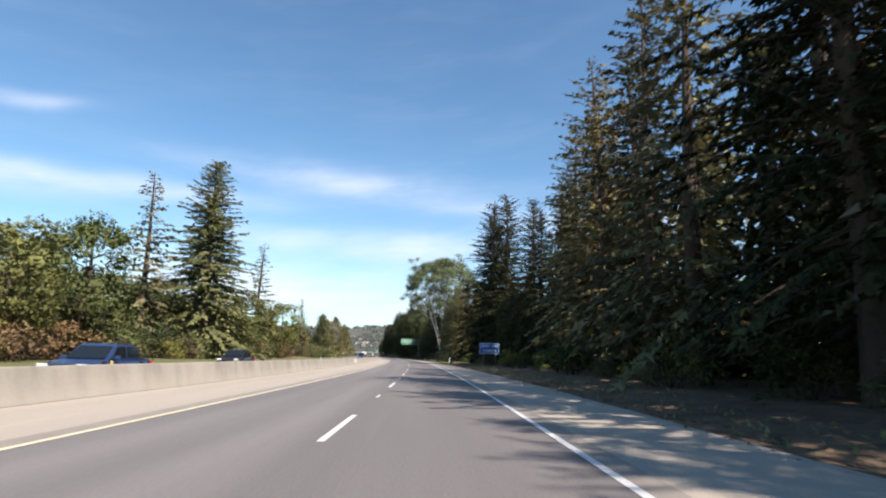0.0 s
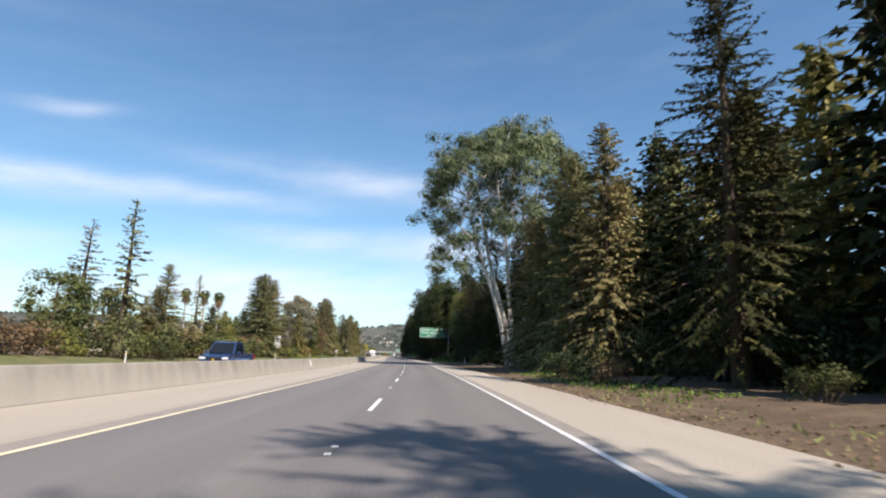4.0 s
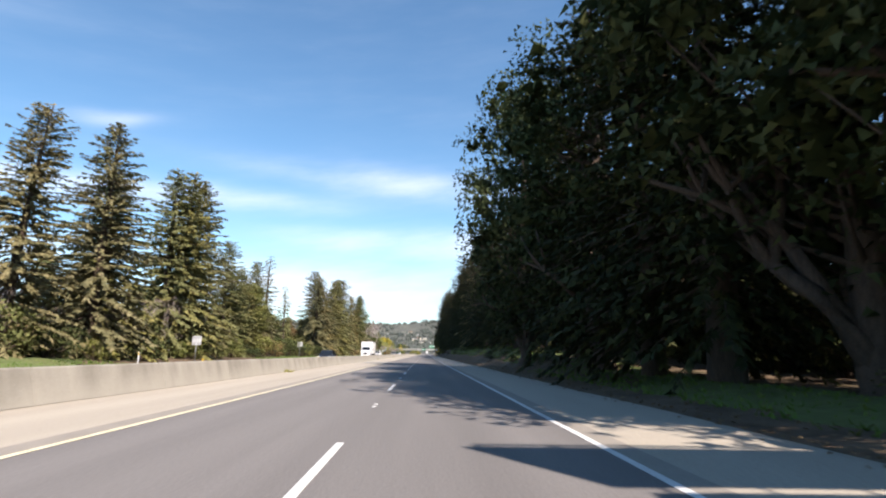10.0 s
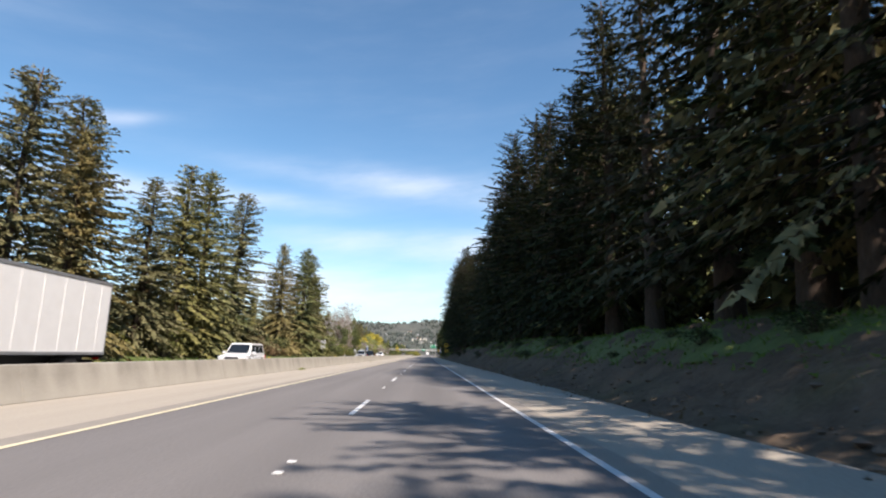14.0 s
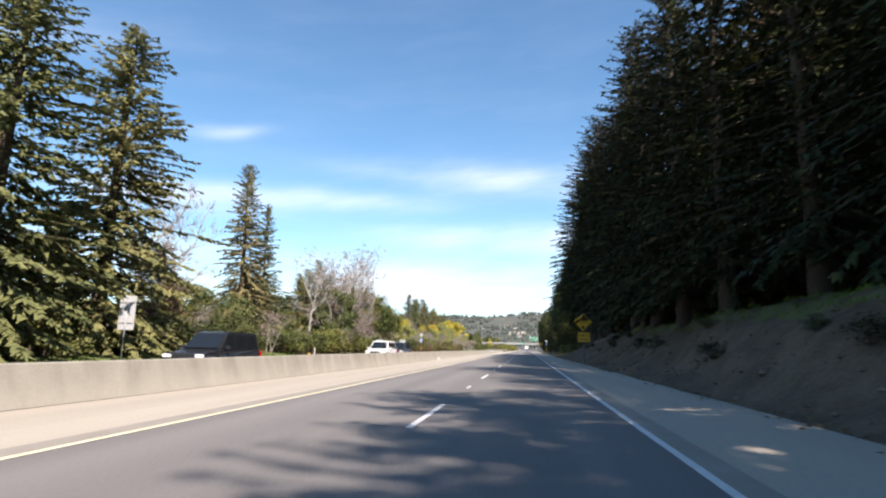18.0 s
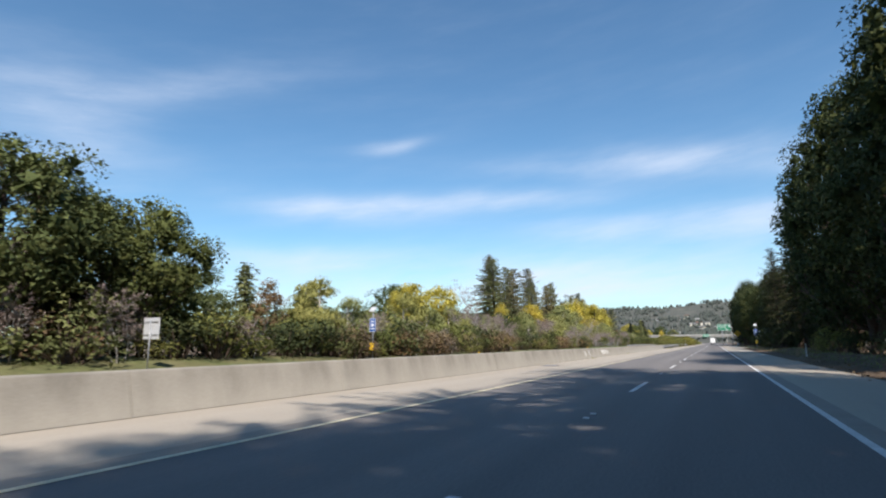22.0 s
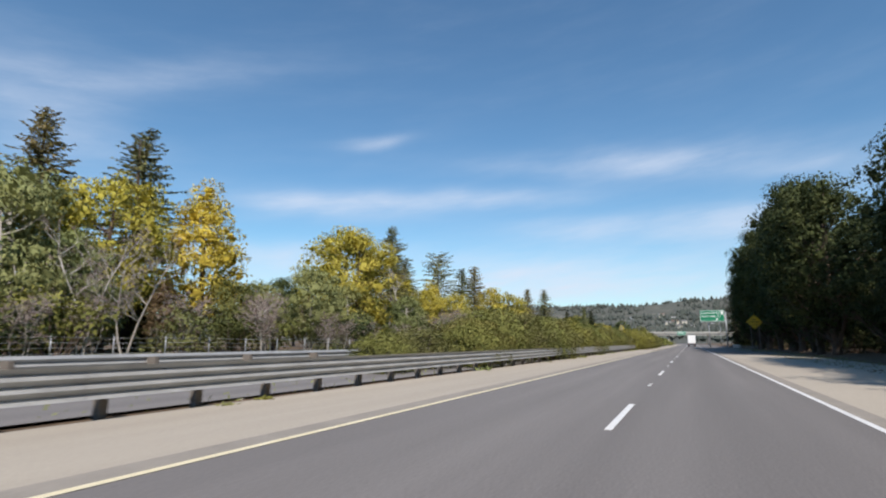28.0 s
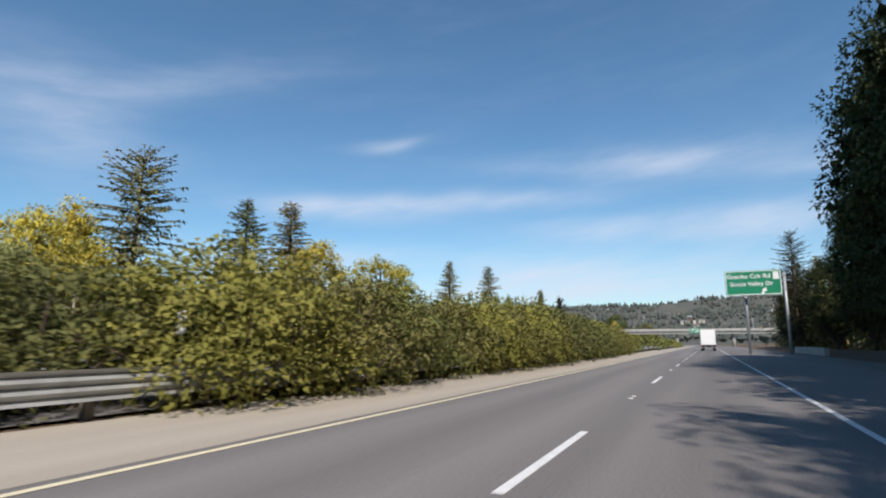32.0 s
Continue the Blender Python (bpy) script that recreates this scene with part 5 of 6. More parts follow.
sign = thing("cantilever_sign", "large green overhead guide sign on a cantilever pole", "road sign", at(281.5, 10.3, 1.0))
p = panel("panel", 7.1, 2.8, M_green_sign, M_white_sign, sign, -0.35, 0, 7.42, rim=0.07)
letters("Granite Creek Rd", 0.90, M_white_sign, p, -0.35, -0.008, 7.90)
letters("Scotts Valley Dr", 0.90, M_white_sign, p, -0.35, -0.008, 7.05)
letters("NEXT EXIT", 0.55, M_white_sign, p, -0.35, -0.008, 6.30)
lattice(sign, -3.8, 4.9, 0.35, 6.35, 8.6, 8)
lattice(sign, 3.3, 4.4, -0.02, 6.2, 8.75, 2)
part("catwalk", box((7.6, 0.9, 0.05), (0.1, -0.5, 5.86), 0.01), M_galvanised, sign, "steel grating walkway")
for i in range(8):
    part("bracket", rod(0.03, (-3.4 + i, -0.95, 5.84), (-3.4 + i, 0.3, 6.2), 5), M_galvanised, sign)
    if i % 2:
        part("sign_lamp", box((0.5, 0.25, 0.14), (-3.0 + i * 0.9, -0.85, 5.99), 0.03), M_trim, sign)
part("pole", rod(0.26, (4.9, 0.35, -1.4), (4.9, 0.35, 8.9), 14, 0.2), M_galvanised, sign)
part("base_plate", box((0.9, 0.9, 0.12), (4.9, 0.35, ground_z(281.5, 15.2) - 0.95), 0.02), M_galvanised, sign)


def diamond(name, label, s, u, side, z, lines):
    """A yellow warning diamond on posts."""
    sg = thing(name, label, "warning sign", at(s, u, ground_z(s, u)))
    bm = box((side, 0.02, side), (0, 0.012, 0), 0.006)
    bmesh.ops.transform(bm, matrix=Matrix.Translation((0, 0, z)) @ Matrix.Rotation(radians(45), 4, "Y"), verts=bm.verts)
    face = part("panel", bm, M_yellow_sign, sg)
    for k in range(4):
        bm = box((side * 0.90, 0.006, 0.022), (0, -0.003, side * 0.46))
        bmesh.ops.transform(bm, matrix=Matrix.Translation((0, 0, z)) @ Matrix.Rotation(radians(45 + 90 * k), 4, "Y"), verts=bm.verts)
        part("border", bm, M_black_sign, face)
    for text, size, dz in lines:
        letters(text, size, M_black_sign, face, 0, -0.006, z + dz)
    return sg, face


sg, face = diamond("clearance_sign", "yellow low-clearance warning diamond above a distance plate", 551.0, 7.15, 1.22, 3.95, [("15'-3\"", 0.46, -0.15)])
for k in (1, -1):
    bm = bmesh.new()
    pts = [(-0.07, 0.34), (0.07, 0.34), (0.07, 0.46), (0.19, 0.46), (0, 0.68), (-0.19, 0.46), (-0.07, 0.46)]
    bm.faces.new([bm.verts.new((x, -0.006, 3.95 + k * zz)) for x, zz in pts])
    got = bmesh.ops.extrude_face_region(bm, geom=bm.faces[:])
    bmesh.ops.translate(bm, vec=(0, 0.005, 0), verts=[g for g in got["geom"] if isinstance(g, bmesh.types.BMVert)])
    part("arrow", bm, M_black_sign, face)
plate = panel("plate", 1.15, 0.95, M_yellow_sign, M_black_sign, sg, 0.06, 0, 2.5, rim=0.025)
letters("1400 FT", 0.28, M_black_sign, plate, 0.06, -0.006, 2.57)
letters("AHEAD", 0.28, M_black_sign, plate, 0.06, -0.006, 2.20)
post(sg, 0.05, 4.0, 0.05, True)

sg, face = diamond("end_freeway_sign", "yellow diamond warning sign on two posts", 828.5, 10.4, 1.6, 4.5,
                   [("END", 0.34, 0.28), ("FREEWAY", 0.34, -0.12), ("1/2 MI", 0.34, -0.52)])
post(sg, -0.55, 4.4, 0.06, True), post(sg, 0.55, 4.4, 0.06, True)

# white litter-programme board
sg = thing("notice_board_sign", "white roadside board with small pictures and lettering on two posts", "road sign", at(755.0, 14.0, ground_z(755, 14), -6))
post(sg, -0.9, 3.7, 0.06, True), post(sg, 0.9, 3.7, 0.06, True)
p = panel("panel", 2.9, 1.75, M_white_sign, M_black_sign, sg, 0, 0, 3.0, rim=0.02)
bars(p, -0.55, -0.004, 3.60, (0.5, 0.32), 0.16, 0.1, M_trim)
part("emblem", box((0.62, 0.006, 0.3), (-0.7, -0.004, 3.28)), M_yellow_sign, p, "yellow picture")
part("emblem", rod(0.24, (0.72, 0.0, 3.42), (0.72, -0.006, 3.42), 20), M_green_sign, p, "round green badge")
bars(p, 0, -0.004, 2.83, (0.55, 0.3, 0.8, 0.3), 0.15, 0.12, M_trim)
bars(p, 0, -0.004, 2.48, (0.6, 0.75, 0.35), 0.15, 0.12, M_trim)

# exit guide sign on two tall posts
sign = thing("exit_sign", "green exit sign with white lettering on two tall posts", "road sign", at(899.0, 7.1, 0))
p = panel("panel", 6.0, 3.0, M_green_sign, M_white_sign, sign, 0, 0, 8.5, rim=0.08)
letters("Granite Crk Rd", 0.74, M_white_sign, p, -0.45, -0.008, 9.05)
letters("Scotts Valley Dr", 0.70, M_white_sign, p, -0.2, -0.008, 8.15)
bars(p, 2.45, -0.006, 9.3, (0.6,), 0.9, 0.1, M_white_sign)
bm = bmesh.new()
bm.faces.new([bm.verts.new((x + 0.9, -0.008, z + 7.15)) for x, z in ((-0.12, 0), (0.12, 0), (0.30, 0.35), (0.50, 0.25), (0.42, 0.75), (-0.05, 0.52), (0.12, 0.43))])
part("arrow", bm, M_white_sign, p)
for x in (-0.9, 3.3):
    part("post", rod(0.17, (x, 0.25, -0.4), (x, 0.25, 9.6), 10), M_galvanised, sign)
part("frame", box((6.4, 0.12, 0.16), (0.2, 0.1, 9.3)), M_galvanised, sign)
part("frame", box((6.4, 0.12, 0.16), (0.2, 0.1, 7.6)), M_galvanised, sign)
part("catwalk", box((6.0, 0.7, 0.05), (0, -0.4, 6.85), 0.01), M_galvanised, sign)
kerb = thing("concrete_kerb_wall", "low concrete wall at the foot of the exit sign", "barrier", kind="structure")
part("wall", sweep("wall", [(12.6, -0.1), (12.6, 0.75), (12.7, 0.8), (12.95, 0.8), (13.05, 0.75), (13.05, -0.1)], 893, 915, M_concrete, 6, True), M_concrete, kerb)


# grey backs of signs that face the oncoming traffic
def back_sign(s, u, w, h, z, posts=1):
    sg = thing("sign_back", "grey metal back of a sign facing oncoming traffic", "road sign", at(s, u, ground_z(s, u)), "sign backs")
    part("panel", box((w, 0.03, h), (0, 0, z), 0.01), M_sign_back, sg)
    for i in range(2):
        part("rib", box((w * 0.9, 0.03, 0.06), (0, -0.03, z + (i - 0.5) * h * 0.6)), M_galvanised, sg)
    for k in range(posts):
        x = 0 if posts == 1 else (k - 0.5) * w * 0.6
        part("post", rod(0.04, (x, -0.07, -0.4), (x, -0.07, z + h * 0.4)), M_galvanised, sg)


for spec in ((232.5, -26.2, 1.3, 2.3, 3.2), (529.4, -23.8, 1.15, 2.2, 3.1), (612.0, -24.0, 1.2, 1.1, 2.1), (396.0, -24.0, 1.0, 1.0, 2.6),
             (345.0, -24.2, 1.0, 1.0, 2.3), (595.0, -24.5, 0.9, 0.9, 2.0)):
    back_sign(*spec)


# roadside call boxes
def callbox(s, u):
    sg = thing("call_box", "yellow call box on a pole with blue sign and solar panel", "call box", at(s, u, ground_z(s, u)), "call boxes")
    part("pole", rod(0.05, (0, 0, -0.4), (0, 0, 4.3)), M_galvanised, sg)
    p = panel("blue_sign", 0.62, 1.15, M_blue_sign, M_white_sign, sg, 0, -0.08, 2.95, rim=0.025)
    bars(p, 0, -0.088, 3.25, (0.36,), 0.09, 0.05, M_white_sign)
    bars(p, 0, -0.088, 2.95, (0.30,), 0.24, 0.05, M_white_sign)
    bars(p, 0, -0.088, 2.65, (0.40,), 0.09, 0.05, M_white_sign)
    part("box", box((0.34, 0.26, 0.62), (0, -0.16, 1.15), 0.03), M_yellow_box, sg, "yellow call box housing")
    bm = box((0.55, 0.04, 0.5), (0, 0, 0), 0.01)
    bmesh.ops.transform(bm, matrix=Matrix.Translation((0, -0.05, 4.3)) @ Matrix.Rotation(radians(-40), 4, "X"), verts=bm.verts)
    part("solar_panel", bm, M_sign_back, sg, "grey solar panel")


callbox(632.8, -24.0)
callbox(711.0, 9.2)

# low wire fence beyond the oncoming road
fence = thing("wire_fence", "low wire fence on grey steel posts at the verge", "fence", at(738.0, -25.0, 0.0))
for i in range(13):
    z = ground_z(738 + 3.0 * i, -25.0)
    part("post", rod(0.035, (0, 3.0 * i, z - 0.1), (0, 3.0 * i, z + 1.35), 6), M_galvanised, fence)
for k in range(5):
    for i in range(12):
        z0, z1 = ground_z(738 + 3.0 * i, -25.0), ground_z(741 + 3.0 * i, -25.0)
        part("wire", rod(0.008, (0.03, 3.0 * i, z0 + 0.25 + 0.25 * k), (0.03, 3.0 * i + 3.0, z1 + 0.25 + 0.25 * k), 4), M_galvanised, fence)


def delineator(s, u, tall=1.05):
    sg = thing("delineator_post", "thin white marker post beside the road", "marker post", at(s, u, ground_z(s, u)), "marker posts")
    part("post", box((0.10, 0.025, tall + 0.3), (0, 0, tall / 2 - 0.15), 0.008), M_white_sign, sg)
    part("reflector", box((0.075, 0.01, 0.16), (0, -0.018, tall - 0.16), 0.003), M_yellow_box if u < 0 else M_clear_lamp, sg)


for s, u in ((214.5, -22.8), (198.5, -22.9), (208.0, 10.4), (255.2, 7.9), (259.0, -22.9), (647.8, 8.9), (160.0, -22.9), (118, 9.0), (330, -22.9), (560, -22.9)):
    delineator(s, u)

# ---------- small yellow reflectors and pale repainted patches on the median barrier ----------
for s in range(-80, 712, 24):
    o = part("reflector", box((0.03, 0.09, 0.1), (0, 0, 0.05), 0.008), M_yellow_box, barrier)
    o.matrix_basis = at(s, -7.46, 0.815)
M_patch = plain("repaint_patch", (0.66, 0.64, 0.60), 0.8)


def patch(s, w, h, z, lean, seed):
    """A ragged patch of paint on the sloped face of the barrier."""
    r = random.Random(seed)
    n = 14
    bm = bmesh.new()
    ring = []
    for i in range(n):
        a = 2 * math.pi * i / n
        k = 1 + r.uniform(-0.05, 0.05)
        y, zz = (math.copysign(abs(q) ** 0.35, q) * d / 2 * k for q, d in ((math.cos(a), w), (math.sin(a), h)))
        zz = min(max(z + zz, 0.14), 0.77)
        y += (zz - z) * lean
        ring.append(bm.verts.new((rd(s + y, face_u(zz), zz))))
    bm.faces.new(ring)
    bmesh.ops.recalc_face_normals(bm, faces=bm.faces)
    part("paint_patch", bm, M_patch, barrier, "pale repainted patch")


for k, (s, w) in enumerate(((75.6, 1.6), (78.2, 1.5), (157.1, 0.8), (259, 0.3))):
    patch(s, w, 0.52, 0.47, 0, k)


def stroke(outline, s):
    """A daub of white spray paint on the barrier, from an outline of metres along and up."""
    bm = bmesh.new()
    bm.faces.new([bm.verts.new(rd(s + y, face_u(z), z)) for y, z in outline])
    bmesh.ops.triangulate(bm, faces=bm.faces)
    bmesh.ops.recalc_face_normals(bm, faces=bm.faces)
    part("paint_mark", bm, M_daub, barrier, "white sprayed mark")


M_daub = plain("white_spray_paint", (0.80, 0.79, 0.76), 0.8)
for s, lean, fat in ((638.0, 0.30, 0.8), (639.6, 0.0, 0.7), (645.2, 0.16, 1.0), (645.75, 0.34, 1.05), (646.3, 0.18, 0.95), (646.72, 0.20, 0.95), (647.3, 0.24, 0.85), (647.85, 0.26, 0.85), (648.45, 0.22, 0.8)):
    r = random.Random(int(s * 20))
    ring = []
    for i in range(12):
        a = 2 * math.pi * i / 12
        z = 0.45 + 0.235 * math.sin(a) * r.uniform(0.85, 1.08)
        ring.append(((0.17 + 0.05 * math.cos(3 * a + s)) * fat * math.cos(a) * r.uniform(0.8, 1.2) - (z - 0.45) * lean * 1.6, z))
    stroke(ring, s)
M_scrawl = plain("grey_spray_paint", (0.055, 0.055, 0.055), 0.8)
for k, (y0, z0, y1, z1) in enumerate(((69.50, 0.66, 69.34, 0.50), (69.34, 0.50, 69.46, 0.34), (69.46, 0.34, 69.56, 0.46), (69.80, 0.66, 69.80, 0.34), (70.02, 0.33, 70.18, 0.66), (70.18, 0.66, 70.32, 0.33),
                                      (70.08, 0.47, 70.28, 0.47), (70.52, 0.68, 70.52, 0.30), (70.54, 0.48, 70.84, 0.68), (70.58, 0.50, 70.90, 0.30))):
    w = 0.022
    bm = bmesh.new()
    dy, dz = y1 - y0, z1 - z0
    n = math.hypot(dy, dz)
    ny, nz = -dz / n * w, dy / n * w
    bm.faces.new([bm.verts.new(rd(y, face_u(z), z)) for y, z in ((y0 + ny, z0 + nz), (y1 + ny, z1 + nz), (y1 - ny, z1 - nz), (y0 - ny, z0 - nz))])
    part("scrawl_stroke", bm, M_scrawl, barrier, "dark sprayed stroke")
grate = thing("drain_grate", "dark iron drain grate in the shoulder", "drain", at(623.7, -6.3, 0.014))
part("frame", box((0.75, 1.15, 0.02), (0, 0, 0.0), 0.006), M_trim, grate)
for i in range(7):
    part("grate_bar", box((0.05, 1.0, 0.02), (-0.28 + i * 0.093, 0, 0.012)), M_galvanised, grate)


# ---------- guardrails: three-ridged steel beams on posts ----------
def beam_profile(u, face):
    """Section of a thrie beam; face is +1 where it faces right."""
    pts = []
    for i in range(13):
        z = 0.34 + 0.5 * i / 12
        d = 0.045 * math.cos(i / 12 * 6 * math.pi)
        pts.append((u + face * d, z))
    return pts + [(q - face * 0.012, z) for q, z in reversed(pts)]


def guardrail(label, u, face, s0, s1, every):
    g = thing("guardrail", label, "guardrail", group="guardrails", kind="structure")
    bm = box((0.16, 0.16, 1.05), (0, 0, 0.28), 0.01)
    pm = bpy.data.meshes.new("post")
    bm.to_mesh(pm)
    bm.free()
    pm.materials.append(M_post)
    bm = box((0.18, 0.15, 0.42), (0, 0, 0.60), 0.01)
    bk = bpy.data.meshes.new("spacer_block")
    bm.to_mesh(bk)
    bm.free()
    bk.materials.append(M_post)
    s = s0
    while s < s1:
        part("beam", sweep("beam", beam_profile(u, face), s, min(s + 3.84, s1), M_rail, 2.0, True, smooth=False), M_rail, g)
        for k in range(every):
            for n, me, off in (("post", pm, 0.30), ("spacer_block", bk, 0.14)):
                o = new(n, me)
                o.parent, o.matrix_basis = g, at(s + 3.81 / every * k + 0.5, u - face * off, ground_z(s, u))
        s += 3.81
    return g


guardrail("weathered grey steel guardrail on short posts", -7.25, 1, 714, 1000, 2)
guardrail("grey steel guardrail behind the oleander hedge", -13.4, -1, 708, 1000, 1)
M_litter = plain("litter_paper", (0.75, 0.74, 0.70), 0.8)
for k in range(26):
    s, u = random.uniform(728, 775), random.uniform(-11.8, -7.7)
    scrap = part("litter_scrap", box((random.uniform(0.06, 0.22), random.uniform(0.06, 0.2), 0.02), (0, 0, 0.0), 0.006), M_litter)
    scrap.matrix_basis = at(s, u, -0.045, random.uniform(0, 180))
    tagged(scrap, "scrap of white litter under the guardrail", "litter", "litter")
marker = thing("hedge_marker", "white marker sign standing in the oleander hedge", "marker post", at(830.8, -7.9, -0.05))
part("post", rod(0.03, (0, 0, -0.3), (0, 0, 1.95)), M_galvanised, marker)
part("panel", box((0.26, 0.02, 0.46), (0, -0.04, 1.72), 0.02), M_white_sign, marker)


# ---------- vehicles ----------
def wheel(parent, x, y, r, w=0.22):
    t = part("wheel", rod(r * 0.62, (x - w * 0.45, y, r), (x + w * 0.45, y, r), 14), M_rim, parent)
    bm = rod(r, (x - w / 2, y, r), (x + w / 2, y, r), 18)
    bmesh.ops.bevel(bm, geom=[e for e in bm.edges if len(e.link_faces) == 2 and e.calc_face_angle(0) > 1.0], offset=0.04, segments=2, affect="EDGES")
    part("tyre", bm, M_tyre, t)


def car(s, u, label, paint, kind="suv", turn=0):
    """A car whose front points to -y."""
    v = thing("car", label, "car", at(s, u, 0.005, turn), "vehicles")
    W = 0.92
    long = {"suv": 4.7, "sedan": 4.6, "pickup": 5.5}[kind]
    h = {"suv": 1.72, "sedan": 1.45, "pickup": 1.82}[kind]
    a, b = -long / 2, long / 2
    belt = h * 0.58
    hood = belt - (0.10 if kind != "pickup" else 0.04)
    lower = [(a + 0.06, 0.30), (a - 0.02, 0.46), (a, 0.62), (a + 0.10, hood * 0.86), (a + 0.30, hood * 0.95), (a + 0.75, hood), (a + 1.25, belt), (b - 0.22, belt + 0.02), (b - 0.04, belt * 0.93), (b + 0.02, 0.6), (b, 0.42), (b - 0.16, 0.28)]
    for y in (b - 0.95, a + 0.9):
        lower += [(y - 0.42 * math.cos(q), 0.28 + 0.46 * math.sin(q)) for q in np.linspace(math.pi, 0, 8)]
    bm = extrude_x(lower, -W, W)
    for q in bm.verts:
        if q.co.z > 0.66:
            q.co.x *= 0.965
        if q.co.y < a + 0.3 or q.co.y > b - 0.1:
            q.co.x *= 0.93
    bmesh.ops.bevel(bm, geom=[e for e in bm.edges if max(p.co.z for p in e.verts) > 0.5 and e.calc_face_angle(0) > 0.12], offset=0.045, segments=2, affect="EDGES")
    part("body", bm, paint, v)
    part("underbody", box((1.62, long - 0.5, 0.3), (0, 0, 0.47), 0.02), M_trim, v)
    for k in (1, -1):
        for y in (b - 0.95, a + 0.9):
            part("wheel_arch", extrude_x([(y - r_ * math.cos(q), 0.28 + r_ * 1.06 * math.sin(q)) for r_, turns in ((0.47, (math.pi, 0)), (0.42, (0, math.pi))) for q in np.linspace(turns[0], turns[1], 9)], k * (W - 0.03), k * (W + 0.012)), M_trim, v)
        part("door_seam", box((0.008, 0.018, belt - 0.5), (k * W * 0.972, a + 2.35, (belt + 0.42) / 2)), M_trim, v)
        part("door_handle", box((0.03, 0.18, 0.03), (k * W * 0.985, a + 2.15, belt - 0.12), 0.008), M_trim, v)
    y0 = a + (1.15 if kind != "sedan" else 1.3)
    y1 = {"suv": b - 0.12, "sedan": b - 0.7, "pickup": a + 3.4}[kind]
    roof = [(y0, belt - 0.02), (y0 + 0.75, h - 0.03), (y0 + 1.1, h), (y1 - (0.35 if kind != "sedan" else 0.8), h), (y1 - (0.15 if kind != "sedan" else 0.5), h - 0.05), (y1, belt - 0.02)]
    bm = extrude_x(roof, -W + 0.1, W - 0.1)
    for q in bm.verts:
        if q.co.z > belt + 0.1:
            q.co.x *= 0.86
    bmesh.ops.bevel(bm, geom=bm.edges[:], offset=0.045, segments=2, affect="EDGES")
    cabin = part("cabin", bm, paint, v)
    # windscreen, rear window, side windows
    def pane(pts, name):
        bm = bmesh.new()
        f = bm.faces.new([bm.verts.new(p) for p in pts])
        got = bmesh.ops.extrude_face_region(bm, geom=[f])
        n = f.normal if f.normal.length else Vector((0, -1, 0))
        f.normal_update()
        bmesh.ops.translate(bm, vec=f.normal * 0.012, verts=[g for g in got["geom"] if isinstance(g, bmesh.types.BMVert)])
        bmesh.ops.recalc_face_normals(bm, faces=bm.faces)
        part(name, bm, M_glass, cabin)
    xt, xb = (W - 0.1) * 0.86 - 0.08, W - 0.2
    pane([(-xb, y0 + 0.02, belt + 0.06), (xb, y0 + 0.02, belt + 0.06), (xt, y0 + 0.66, h - 0.10), (-xt, y0 + 0.66, h - 0.10)], "windscreen")
    pane([(xb, y1 + 0.012, belt + 0.06), (-xb, y1 + 0.012, belt + 0.06), (-xt, y1 - 0.14 * (1 if kind != "sedan" else 3), h - 0.12), (xt, y1 - 0.14 * (1 if kind != "sedan" else 3), h - 0.12)], "rear_window")
    for k in (1, -1):
        edges = np.linspace(y0 + 0.35, y1 - 0.18, 4 if kind == "suv" else 3)
        for i in range(len(edges) - 1):
            ya, yb = edges[i] + 0.04, edges[i + 1] - 0.04
            xl, xh = (W - 0.095) * 0.985 * k, (W - 0.1) * 0.87 * k + 0.01 * k
            ta = ya + (0.35 if i == 0 else 0)
            pane([(xl, ya, belt + 0.06), (xl, yb, belt + 0.06), (xh, yb - (0.12 if i == len(edges) - 2 else 0), h - 0.12), (xh, ta, h - 0.12)][::k], "side_window")
        part("mirror", box((0.2, 0.1, 0.14), (k * (W + 0.09), y0 + 0.35, belt + 0.08), 0.03, 2), paint, v)
        part("headlight", box((0.36, 0.08, 0.14), (k * (W - 0.24), a + 0.03, belt * 0.74), 0.02), M_clear_lamp, v)
        part("tail_lamp", box((0.2, 0.06, 0.26), (k * (W - 0.13), b - 0.01, belt * 0.8), 0.02), M_red_lamp, v)
        for y in (a + 0.9, b - 0.95):
            wheel(v, k * (W - 0.1), y, 0.35)
    part("grille", box((0.9, 0.05, 0.16), (0, a + 0.02, belt * 0.72), 0.01), M_trim, v)
    part("bumper", box((1.7, 0.16, 0.2), (0, a + 0.02, 0.45), 0.04, 2), M_trim if kind == "pickup" else paint, v)
    part("rear_bumper", box((1.7, 0.16, 0.2), (0, b - 0.03, 0.47), 0.04, 2), M_trim if kind == "pickup" else paint, v)
    if kind == "pickup":
        part("bed_liner", box((1.5, b - y1 - 0.35, 0.04), (0, (b + y1) / 2, belt + 0.012), 0.01), M_trim, v)
    return v


